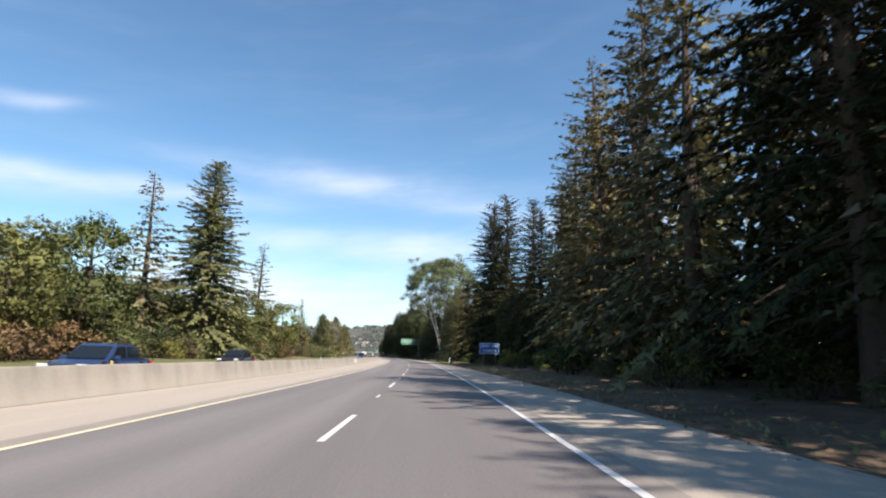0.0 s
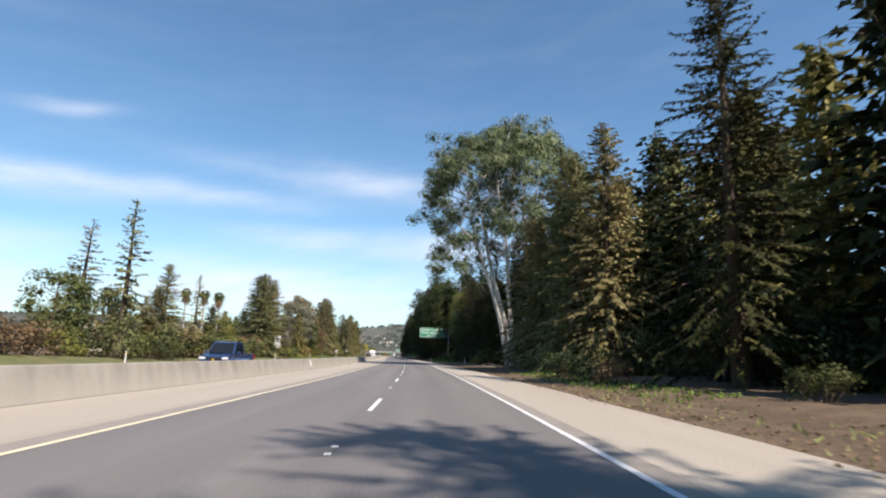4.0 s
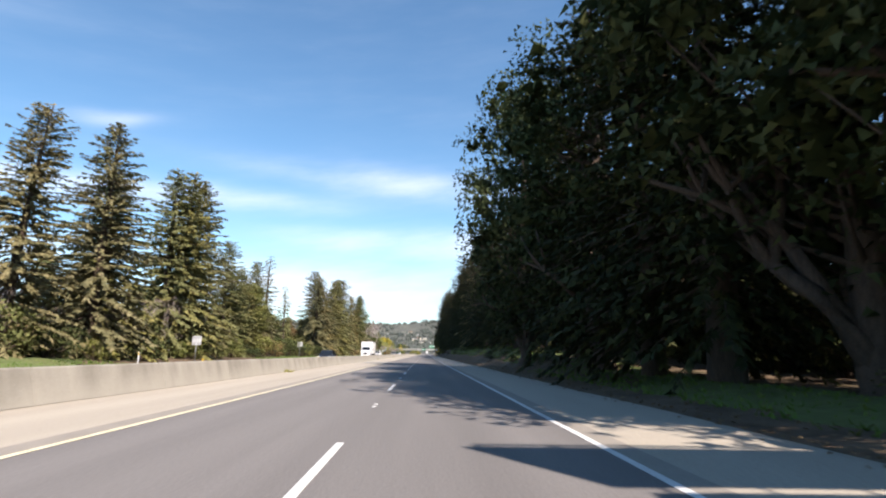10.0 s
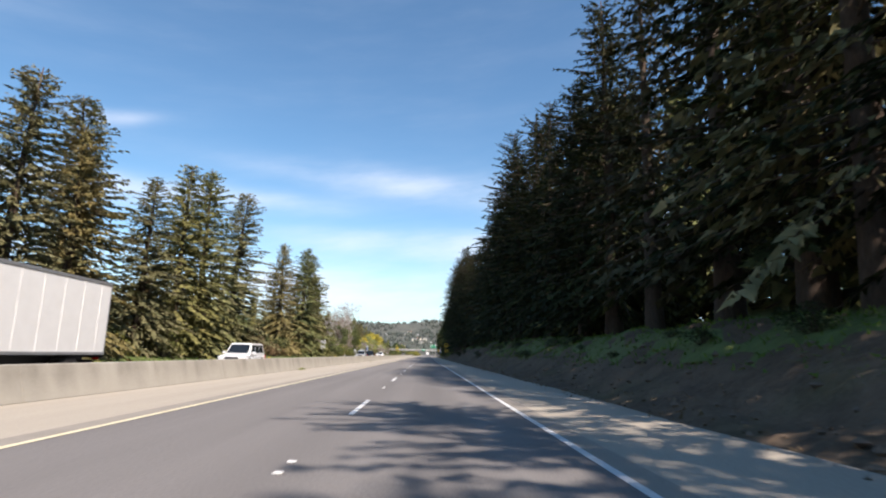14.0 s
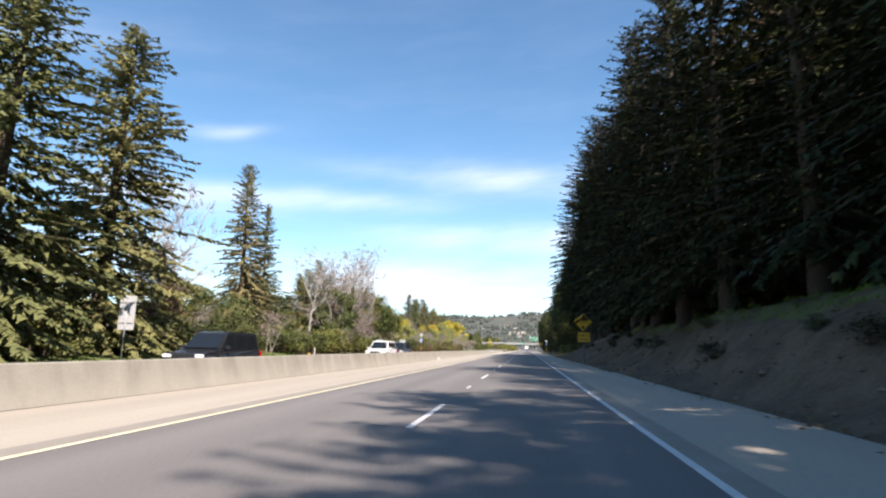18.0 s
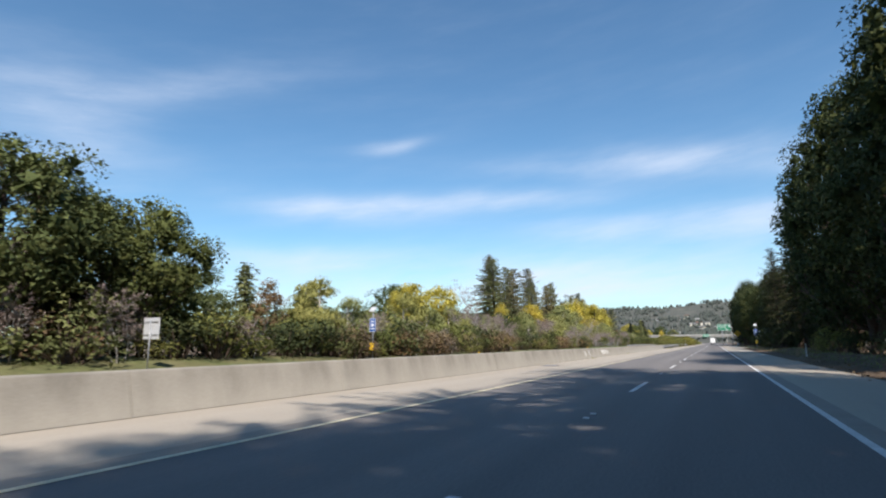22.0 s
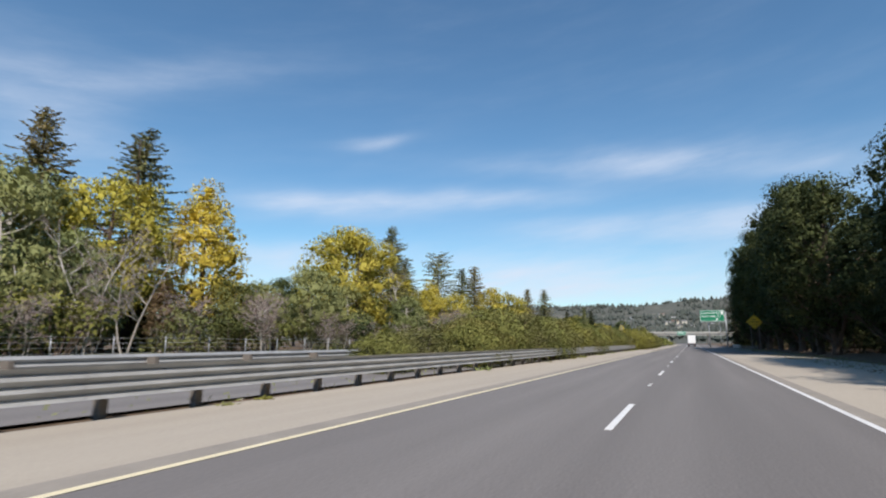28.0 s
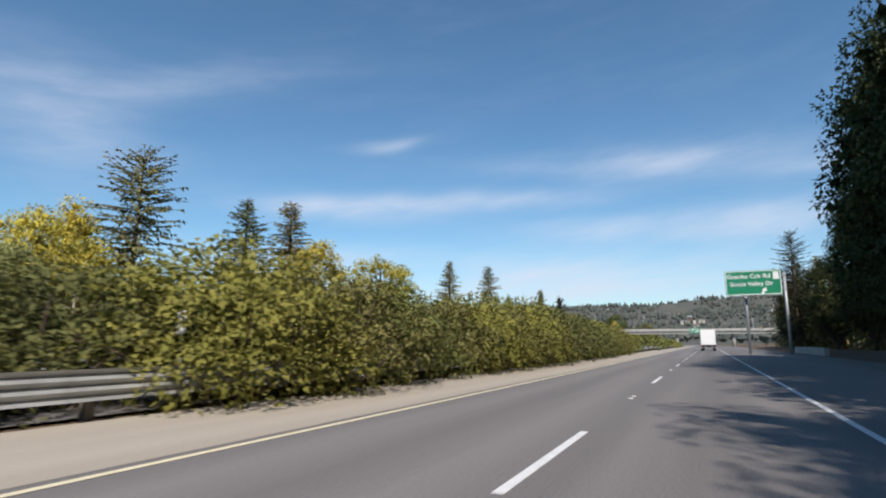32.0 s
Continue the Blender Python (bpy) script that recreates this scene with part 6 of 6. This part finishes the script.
car(22.0, -11.2, "blue hatchback car on the oncoming road", M_blue_body, "sedan")
car(48.7, -14.6, "dark sedan on the oncoming road", M_dark_body, "sedan")
car(149.4, -11.2, "dark blue pickup truck on the oncoming road", M_blue_body, "pickup")
car(354.0, -11.2, "dark sedan on the oncoming carriageway", M_dark_body, "sedan")
car(431.0, -11.2, "white sport utility car following the box truck", M_white_body, "suv")
car(502.5, -11.2, "silver sport utility car on the oncoming road", M_grey_body, "suv")
car(519.0, -11.2, "dark sport utility car on the oncoming carriageway", M_dark_body, "suv")
car(546.5, -11.2, "white station wagon on the oncoming road", M_white_body, "suv")
car(558.2, -12.2, "dark grey sport utility car with bright headlights on the oncoming road", M_slate_body, "suv")


def box_truck(s, u, label, turn=0, long=7.2, hood=True):
    """A box truck whose front points to -y."""
    v = thing("box_truck", label, "truck", at(s, u, 0.005, turn), "vehicles")
    y0 = 0.0
    part("box_body", box((2.45, long, 2.55), (0, y0 + long / 2, 2.25), 0.03), M_box_body, v)
    for k in (1, -1):
        for z in (1.0, 3.5):
            part("side_rail", box((0.03, long - 0.06, 0.09), (k * 1.235, y0 + long / 2, z)), M_galvanised, v)
        for i in range(int(long)):
            part("seam", box((0.012, 0.03, 2.36), (k * 1.229, y0 + 0.6 + i, 2.25)), M_box_body, v)
    door = part("roll_door", box((2.2, 0.03, 2.3), (0, y0 + long + 0.012, 2.25), 0.01), M_box_body, v)
    for i in range(7):
        part("door_slat", box((2.14, 0.03, 0.30), (0, y0 + long + 0.022, 1.27 + i * 0.327), 0.012), M_box_body, door)
    for k in (1, -1):
        part("corner_post", box((0.1, 0.06, 2.55), (k * 1.17, y0 + long + 0.02, 2.25), 0.01), M_galvanised, v)
        part("tail_lamp", box((0.22, 0.05, 0.12), (k * 0.95, y0 + long + 0.03, 0.84), 0.01), M_red_lamp, v)
        part("mud_flap", box((0.55, 0.03, 0.55), (k * 0.85, y0 + long - 0.45, 0.5), 0.005), M_tyre, v)
    part("rear_bumper", box((2.3, 0.12, 0.14), (0, y0 + long - 0.02, 0.55), 0.02), M_galvanised, v)
    part("rear_sill", box((2.4, 0.1, 0.16), (0, y0 + long + 0.01, 0.93), 0.01), M_trim, v)
    part("chassis", box((0.9, long + 2.0, 0.28), (0, y0 + long / 2 - 0.9, 0.78), 0.02), M_trim, v)
    cab = extrude_x([(-0.15, 0.55), (-0.15, 2.35), (-0.4, 2.48), (-1.2, 2.45), (-1.75, 1.62), (-3.1, 1.40), (-3.25, 1.2), (-3.25, 0.55)], -1.05, 1.05, 0.06)
    for q in cab.verts:
        if q.co.y < -1.9:
            q.co.x *= 0.84
    c = part("cab", cab, M_white_body, v)
    bm = bmesh.new()
    bm.faces.new([bm.verts.new(p) for p in ((-0.88, -1.745, 1.70), (0.88, -1.745, 1.70), (0.82, -1.27, 2.40), (-0.82, -1.27, 2.40))])
    bmesh.ops.translate(bm, vec=(0, -0.02, 0.012), verts=bm.verts)
    part("windscreen", bm, M_glass, c)
    for k in (1, -1):
        part("side_window", extrude_x([(-0.35, 1.65), (-0.35, 2.25), (-1.05, 2.25), (-1.45, 1.68)], k * 1.055, k * 1.068), M_glass, c)
        part("mirror", box((0.12, 0.16, 0.42), (k * 1.32, -1.5, 1.85), 0.03), M_trim, v)
        part("headlight", box((0.34, 0.06, 0.2), (k * 0.68, -3.26, 0.98), 0.03), M_clear_lamp, v)
        wheel(v, k * 0.95, -2.35, 0.47, 0.28)
        wheel(v, k * 0.92, long - 1.7, 0.47, 0.5)
    part("grille", box((0.9, 0.05, 0.42), (0, -3.26, 1.02), 0.02), M_trim, v)
    part("bumper", box((2.1, 0.2, 0.28), (0, -3.28, 0.55), 0.04), M_white_body, v)
    return v


box_truck(405.0, -11.4, "white box truck with a bonnet cab on the oncoming road", 0)
box_truck(927.0 + 7.2, 1.7, "white box truck ahead in the same lane", 180, 6.6)

# ---------- the overpass and what stands beyond ----------
OVER = 1085.0
bridge = thing("overpass", "grey concrete overpass with a parapet and round columns", "bridge", kind="structure")


def across(name, s, u0, u1, outline, material, label=""):
    """A body that crosses the road: outline of (along, up)."""
    o = part(name, extrude_x([(a, z) for a, z in outline], u0, u1), material, bridge, label)
    o.matrix_basis = at(s, 0)
    return o


across("deck", OVER, -75, 70, [(0, 5.3), (0, 6.4), (-0.6, 6.45), (-0.6, 6.6), (9.6, 6.6), (9.6, 6.45), (9, 6.4), (9, 5.3)], M_concrete)
across("parapet", OVER, -75, 70, [(-0.6, 6.61), (-0.6, 7.5), (-0.35, 7.5), (-0.35, 6.61)], M_concrete)
across("parapet", OVER, -75, 70, [(9.35, 6.61), (9.35, 7.5), (9.6, 7.5), (9.6, 6.61)], M_concrete)
for u in (-10.5, 11.5, -34.0):
    for a in (2.2, 6.8):
        o = part("column", rod(0.6, (0, 0, -0.5), (0, 0, 5.3), 14), M_concrete, bridge)
        o.matrix_basis = at(OVER + a, u)
M_bank = speckled("dry_grass_bank", (0.12, 0.11, 0.05), (0.24, 0.21, 0.10), 0.2, 0.95, 0.3, 4.0)
for u0, u1 in ((24, 80), (-85, -42)):
    lo, hi = (u0, u0 + 12) if u0 > 0 else (u1, u1 - 12)
    far = u1 if u0 > 0 else u0
    me = raw("embankment", [rd(OVER + a, q, z) for a, w in ((-8, 0), (0, 1), (9, 1), (17, 0)) for q, z in ((lo, -0.1), (hi, 6.2 * w - 0.1), (far, 6.2 * w - 0.1))],
             [(i * 3 + j, i * 3 + j + 1, i * 3 + j + 4, i * 3 + j + 3) for i in range(3) for j in range(2)], M_bank)
    structure("embankment", me, "grassy embankment that carries the overpass", "embankment")
og = thing("overpass_sign", "green guide sign fixed to the overpass", "road sign", at(OVER - 0.72, -3.0, 0))
p = panel("panel", 4.6, 2.2, M_green_sign, M_white_sign, og, 0, 0, 6.6, rim=0.08)
bars(p, 0, -0.006, 7.0, (1.5, 1.2), 0.3, 0.3, M_white_sign)
bars(p, 0, -0.006, 6.3, (0.9, 1.6), 0.3, 0.3, M_white_sign)
structure("road_beyond", sweep("road_beyond", [(-21.4, 0.0), (7.0, 0.0)], 1120, 1700, M_asphalt, 20), "asphalt road running on beyond the overpass", "road")


def street_lamp(s, u, arm):
    l = thing("street_lamp", "grey steel street lamp with a curved arm", "street lamp", at(s, u, -0.05), "street lamps")
    part("pole", rod(0.11, (0, 0, -0.4), (0, 0, 8.6), 10, 0.07), M_galvanised, l)
    w = Limbs()
    w.add([(0, 0, 8.5), (arm * 0.15, 0, 9.3), (arm * 0.5, 0, 9.8), (arm, 0, 9.9)], [0.06, 0.05, 0.045, 0.04], 6)
    part("arm", w.mesh("arm", M_galvanised), M_galvanised, l)
    part("lamp_head", box((0.7, 0.28, 0.14), (arm + (0.3 if arm > 0 else -0.3), 0, 9.87), 0.04), M_sign_back, l)


street_lamp(968, -24, 3.0)
street_lamp(1010, 14, -3.0)
street_lamp(1050, -24, 3.0)


# ---------- buildings among the trees ----------
M_cream = speckled("cream_stucco", (0.52, 0.46, 0.36), (0.66, 0.60, 0.49), 0.6, 0.9, 0.2, 20.0)
M_white_wall = speckled("white_siding", (0.62, 0.61, 0.58), (0.76, 0.75, 0.72), 0.8, 0.8, 0.1, 20.0)
M_roof = speckled("brown_shingles", (0.13, 0.075, 0.055), (0.24, 0.14, 0.10), 1.5, 0.9, 0.3, 12.0)
M_roof_grey = speckled("grey_shingles", (0.12, 0.12, 0.12), (0.22, 0.21, 0.20), 1.5, 0.9, 0.3, 12.0)


def house(name, label, m, w, d, h, wall, roof_mat, pitch=0.35, floors=1, flat=False, group=""):
    """A house with its front to -x and -y, a roof, and windows in frames."""
    b = thing(name, label, "building", m, group)
    part("wall", box((w, d, h + 1.0), (0, 0, h / 2 - 0.5)), wall, b)
    if flat:
        part("roof", box((w + 0.6, d + 0.6, 0.45), (0, 0, h + 0.18), 0.03), roof_mat, b)
    else:
        rise = d / 2 * pitch * 1.6
        part("roof", extrude_x([(-d / 2 - 0.5, h - 0.12), (0, h + rise), (d / 2 + 0.5, h - 0.12), (d / 2 + 0.5, h + 0.06), (0, h + rise + 0.22), (-d / 2 - 0.5, h + 0.06)], -w / 2 - 0.4, w / 2 + 0.4), roof_mat, b)
    n = max(2, int(w / 3.2))
    for fl in range(floors):
        z = (fl + 0.55) * h / floors
        for i in range(n):
            x = -w / 2 + (i + 0.5) * w / n
            f = part("window", box((1.5, 0.1, 1.3), (x, -d / 2 - 0.02, z)), M_white_wall, b)
            part("pane", box((1.3, 0.05, 1.1), (x, -d / 2 - 0.06, z)), M_glass, f)
        for i in range(max(2, int(d / 3.5))):
            y = -d / 2 + (i + 0.5) * d / max(2, int(d / 3.5))
            for k in (1, -1):
                f = part("window", box((0.1, 1.5, 1.3), (k * (w / 2 + 0.02), y, z)), M_white_wall, b)
                part("pane", box((0.05, 1.3, 1.1), (k * (w / 2 + 0.06), y, z)), M_glass, f)
    return b


house("warehouse", "long cream stucco building with a flat roof", at(286, -84, 0), 16, 40, 7.6, M_cream, M_roof_grey, floors=2, flat=True)
house("house", "white house with a brown roof behind the trees", at(277, 42, 0.3, 20), 12, 8, 3.6, M_white_wall, M_roof)
house("house", "white house with a grey roof behind the trees", at(372, 46, 2.0, -10), 14, 9, 4.0, M_white_wall, M_roof_grey)
house("house", "white house behind the roadside trees", at(110, -62, 0, 12), 13, 9, 4.0, M_white_wall, M_roof_grey)

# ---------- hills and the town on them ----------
# hill colours greyed and low in contrast: distance haze put into the base colour
m = Mat("hazed_wooded_hill", 0.95, 0.0, 0.1)
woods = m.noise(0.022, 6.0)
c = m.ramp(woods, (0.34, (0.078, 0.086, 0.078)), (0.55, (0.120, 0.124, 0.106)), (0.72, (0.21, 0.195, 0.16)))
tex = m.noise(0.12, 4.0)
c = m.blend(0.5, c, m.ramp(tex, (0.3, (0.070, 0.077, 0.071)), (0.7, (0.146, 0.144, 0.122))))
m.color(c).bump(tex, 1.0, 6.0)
END = rd(824)
FAR = Vector((-math.sin(BEND), math.cos(BEND), 0))
SIDE = Vector((math.cos(BEND), math.sin(BEND), 0))


def hill_height(d, x):
    """Height of the hills d ahead of the last bend and x to the side."""
    near = ease(d, 500, 1150) * 30 + ease(d, 1000, 2000) * 128
    wave = 0.72 + 0.34 * noise.noise((x * 0.0011 + 3.0, d * 0.0007, 1.0)) + 0.16 * noise.noise((x * 0.004, d * 0.004, 5.0))
    return near * wave + 5.0 * ease(d, 700, 1500) * (noise.noise((x * 0.03, d * 0.03, 0.0)) + 0.6 * noise.noise((x * 0.08, d * 0.08, 3.0)))


ds = [480, 560, 640, 740, 850] + [960 + 34 * i for i in range(34)] + [2200, 2500, 3000]
xs_ = [-3400, -2900, -2500] + [-2200 + 34 * i for i in range(118)] + [1900, 2200, 2600]
hv = [END + FAR * d + SIDE * x + Vector((0, 0, hill_height(d, x) - 1.2)) for d in ds for x in xs_]
nx = len(xs_)
hf = [(i * nx + j, i * nx + j + 1, (i + 1) * nx + j + 1, (i + 1) * nx + j) for i in range(len(ds) - 1) for j in range(nx - 1)]
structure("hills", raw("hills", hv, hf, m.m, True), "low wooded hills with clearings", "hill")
random.seed(12)
town = [M_white_wall, M_cream, M_white_wall]
for k in range(34):
    d, x = random.uniform(980, 1700), random.uniform(-330, 160) if k < 24 else random.uniform(-900, 420)
    z = hill_height(d, x) - 1.4
    house("hill_house", "small pale house on the wooded hillside", Matrix.Translation(END + FAR * d + SIDE * x + Vector((0, 0, z))) @ Matrix.Rotation(random.uniform(-0.6, 0.6), 4, "Z"),
          random.uniform(10, 18), random.uniform(8, 12), random.uniform(4, 6.5), random.choice(town), random.choice((M_roof, M_roof_grey)), group="houses on the hill")


# far woods on the hills: one sheet of crowns
def far_woods(name, count, seed, d0, d1, x0, x1, label):
    r = np.random.default_rng(seed)
    P = []
    while len(P) < count:
        d, x = r.uniform(d0, d1), r.uniform(x0, x1)
        if noise.noise((x * 0.006, d * 0.006, 9.0)) > -0.12:
            P.append((d, x))
    vv, ff = [], []
    for d, x in P:
        b = END + FAR * d + SIDE * x
        z0 = hill_height(d, x) - 2
        tall, w = r.uniform(9, 17), r.uniform(3.0, 6.0)
        k = len(vv)
        for i in range(5):
            a = i * 1.257 + r.uniform(0, 0.6)
            vv.append((b.x + math.cos(a) * w * r.uniform(0.7, 1.1), b.y + math.sin(a) * w * r.uniform(0.7, 1.1), z0 + tall * r.uniform(0.25, 0.5)))
        vv.append((b.x, b.y, z0 + tall))
        vv.append((b.x, b.y, z0))
        for i in range(5):
            ff.append((k + i, k + (i + 1) % 5, k + 5))
            ff.append((k + (i + 1) % 5, k + i, k + 6))
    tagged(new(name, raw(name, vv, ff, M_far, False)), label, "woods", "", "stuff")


# leaves of the far woods, with distance haze mixed into their greyed colour
M_far = foliage("hazed_far_leaves", (0.071, 0.080, 0.075), (0.108, 0.114, 0.100), (0.165, 0.157, 0.125), 0.0)
far_woods("hill_woods", 9000, 5, 640, 2050, -2100, 1700, "haze-greyed woods covering the far hills")

# ---------- grass ----------
def grass(name, label, count, seed, spots, tall, material):
    """Blades on the ground; spots is a list of (s0, s1, u0, u1)."""
    global rng
    rng = np.random.default_rng(seed)
    area = np.array([(b - a) * abs(d - c) for a, b, c, d in spots])
    pick = rng.choice(len(spots), count, p=area / area.sum())
    P = []
    for i in pick:
        a, b, c, d = spots[i]
        s, u = rng.uniform(a, b), rng.uniform(c, d)
        q = rd(s, u, ground_z(s, u) - 0.02)
        P.append((q.x, q.y, q.z))
    P = np.array(P)
    way = rng.normal(size=(count, 3)) * 0.45 + np.array((0, 0, 1.0))
    ln = tall * rng.uniform(0.5, 1.4, count)
    tagged(new(name, leaves(name, P, way, ln, ln * 0.3, material, 0.3)), label, "grass", "", "stuff")


grass("verge_grass", "green grass on the verge and bank", 26000, 41, [(236, 322, 8.6, 13.0), (236, 262, 9.0, 13.0), (330, 470, 9.6, 13.5), (470, 560, 11.0, 13.5), (130, 160, 9.0, 12.0)], 0.26, M_grass)
grass("far_verge_grass", "bright green grass beyond the oncoming road", 20000, 42, [(240, 330, -25.5, -22.4), (370, 480, -26.0, -22.4), (500, 560, -25.5, -22.4), (700, 860, -26.0, -22.4)], 0.3, M_grass)
grass("dry_grass", "dry grass and weeds along the shoulder", 9000, 43, [(-20, 140, 7.2, 10.0), (600, 860, 8.6, 13.0), (712, 760, -12.8, -8.0)], 0.22, M_willow)


# ---------- leaf litter and twigs along the shoulder ----------
def litter(name, label, count, seed, spots, size, material):
    global rng
    rng = np.random.default_rng(seed)
    area = np.array([(b - a) * abs(d - c) for a, b, c, d in spots])
    P = []
    for i in rng.choice(len(spots), count, p=area / area.sum()):
        a, b, c, d = spots[i]
        s, u = rng.uniform(a, b), c + (d - c) * rng.uniform(0, 1) ** 1.5
        q = rd(s, u, max(ground_z(s, u), -0.03 if u < edge(s) + 0.1 else -1) + 0.035)
        P.append((q.x, q.y, q.z))
    way = rng.normal(size=(count, 3)) * np.array((1, 1, 0.25))
    ln = size * rng.uniform(0.5, 1.5, count)
    tagged(new(name, leaves(name, np.array(P), way, ln, ln * 0.5, material, 0.1)), label, "leaf litter", "", "stuff")


litter("leaf_litter", "brown fallen leaves and bark along the shoulder", 16000, 61, [(-20, 330, 7.6, 6.4), (-20, 330, 7.4, 11.0), (330, 640, 7.2, 6.3), (330, 640, 7.3, 10.5), (640, 800, 8.5, 12.5)], 0.14, M_brown_leaf)
random.seed(33)
for k in range(16):
    s, u = 187 + random.uniform(-5, 4), random.uniform(9.0, 13.0)
    w = Limbs()
    a, n = random.uniform(0, 6.28), random.uniform(0.5, 1.3)
    w.add([(0, 0, 0.0), (math.cos(a) * n * 0.5, math.sin(a) * n * 0.5, random.uniform(0.05, 0.3)), (math.cos(a + 0.4) * n, math.sin(a + 0.4) * n, 0.02)], [0.03, 0.022, 0.01], 5)
    b = new("fallen_branch", w.mesh("fallen_branch", M_bark_grey))
    b.matrix_basis = at(s, u, ground_z(s, u) + 0.02)
    tagged(b, "dead grey branch lying under the eucalyptus", "branch", "fallen branches")


# ---------- clods and stones on the cut bank ----------
r = random.Random(55)
cv, cf = [], []
for i in range(2600):
    s = r.uniform(312, 610)
    u = edge(s) + 0.1 + 4.2 * r.random() ** 1.3
    k = 0.03 + 0.13 * r.random() ** 3
    b = len(cv)
    z = ground_z(s, u)
    for x, y, h in ((1, 0, 0.3), (0.2, 0.9, 0.25), (-0.9, 0.3, 0.3), (-0.3, -0.9, 0.2), (0.1, 0.1, 0.95), (0, 0, -0.6)):
        w = k * r.uniform(0.7, 1.3)
        cv.append(rd(s + x * w * 1.4, u + y * w, z + h * w))
    cf += [(b, b + 1, b + 4), (b + 1, b + 2, b + 4), (b + 2, b + 3, b + 4), (b + 3, b, b + 4), (b + 1, b, b + 5), (b + 2, b + 1, b + 5), (b + 3, b + 2, b + 5), (b, b + 3, b + 5)]
M_clod = speckled("earth_clods", (0.10, 0.072, 0.05), (0.26, 0.19, 0.135), 3.0, 0.95, 0.5, 20.0)
tagged(new("earth_clods", raw("earth_clods", cv, cf, M_clod)), "brown earth clods and stones on the cut bank", "stones", "", "stuff")


# ---------- weed tufts growing at the foot of the guardrail and the barrier ----------
r = random.Random(77)
for i in range(34):
    s = r.uniform(716, 845) if i < 26 else r.uniform(180, 700)
    u = -7.05 + r.uniform(-0.15, 0.25) if s > 712 else -7.0
    rng = np.random.default_rng(900 + i)
    n = 46
    tall = r.uniform(0.12, 0.38)
    g = rng.normal(size=(n, 3)) * np.array((0.6, 0.6, 0.25)) + np.array((0, 0, 0.9))
    ln = tall * rng.uniform(0.5, 1.3, n)
    tuft = new("weed_tuft", leaves("weed_tuft", rng.normal(size=(n, 3)) * np.array((0.14, 0.22, 0.0)) * (tall / 0.3), g, ln, ln * 0.35, M_hedge if i % 3 else M_willow, 0.4))
    tuft.matrix_basis = at(s, u, 0.005)
    tagged(tuft, "small green weed tuft at the edge of the paving", "weed", "weed tufts")

rag = part("rag", box((0.2, 0.14, 0.14), (0, 0, 0.05), 0.045, 2), M_litter)
for q in rag.data.vertices:
    q.co += Vector((random.uniform(-0.035, 0.035), random.uniform(-0.035, 0.035), random.uniform(-0.03, 0.06)))
rag.matrix_basis = at(553.4, -7.05, 0.03, 30)
tagged(rag, "crumpled white rag at the foot of the barrier", "litter", "litter")
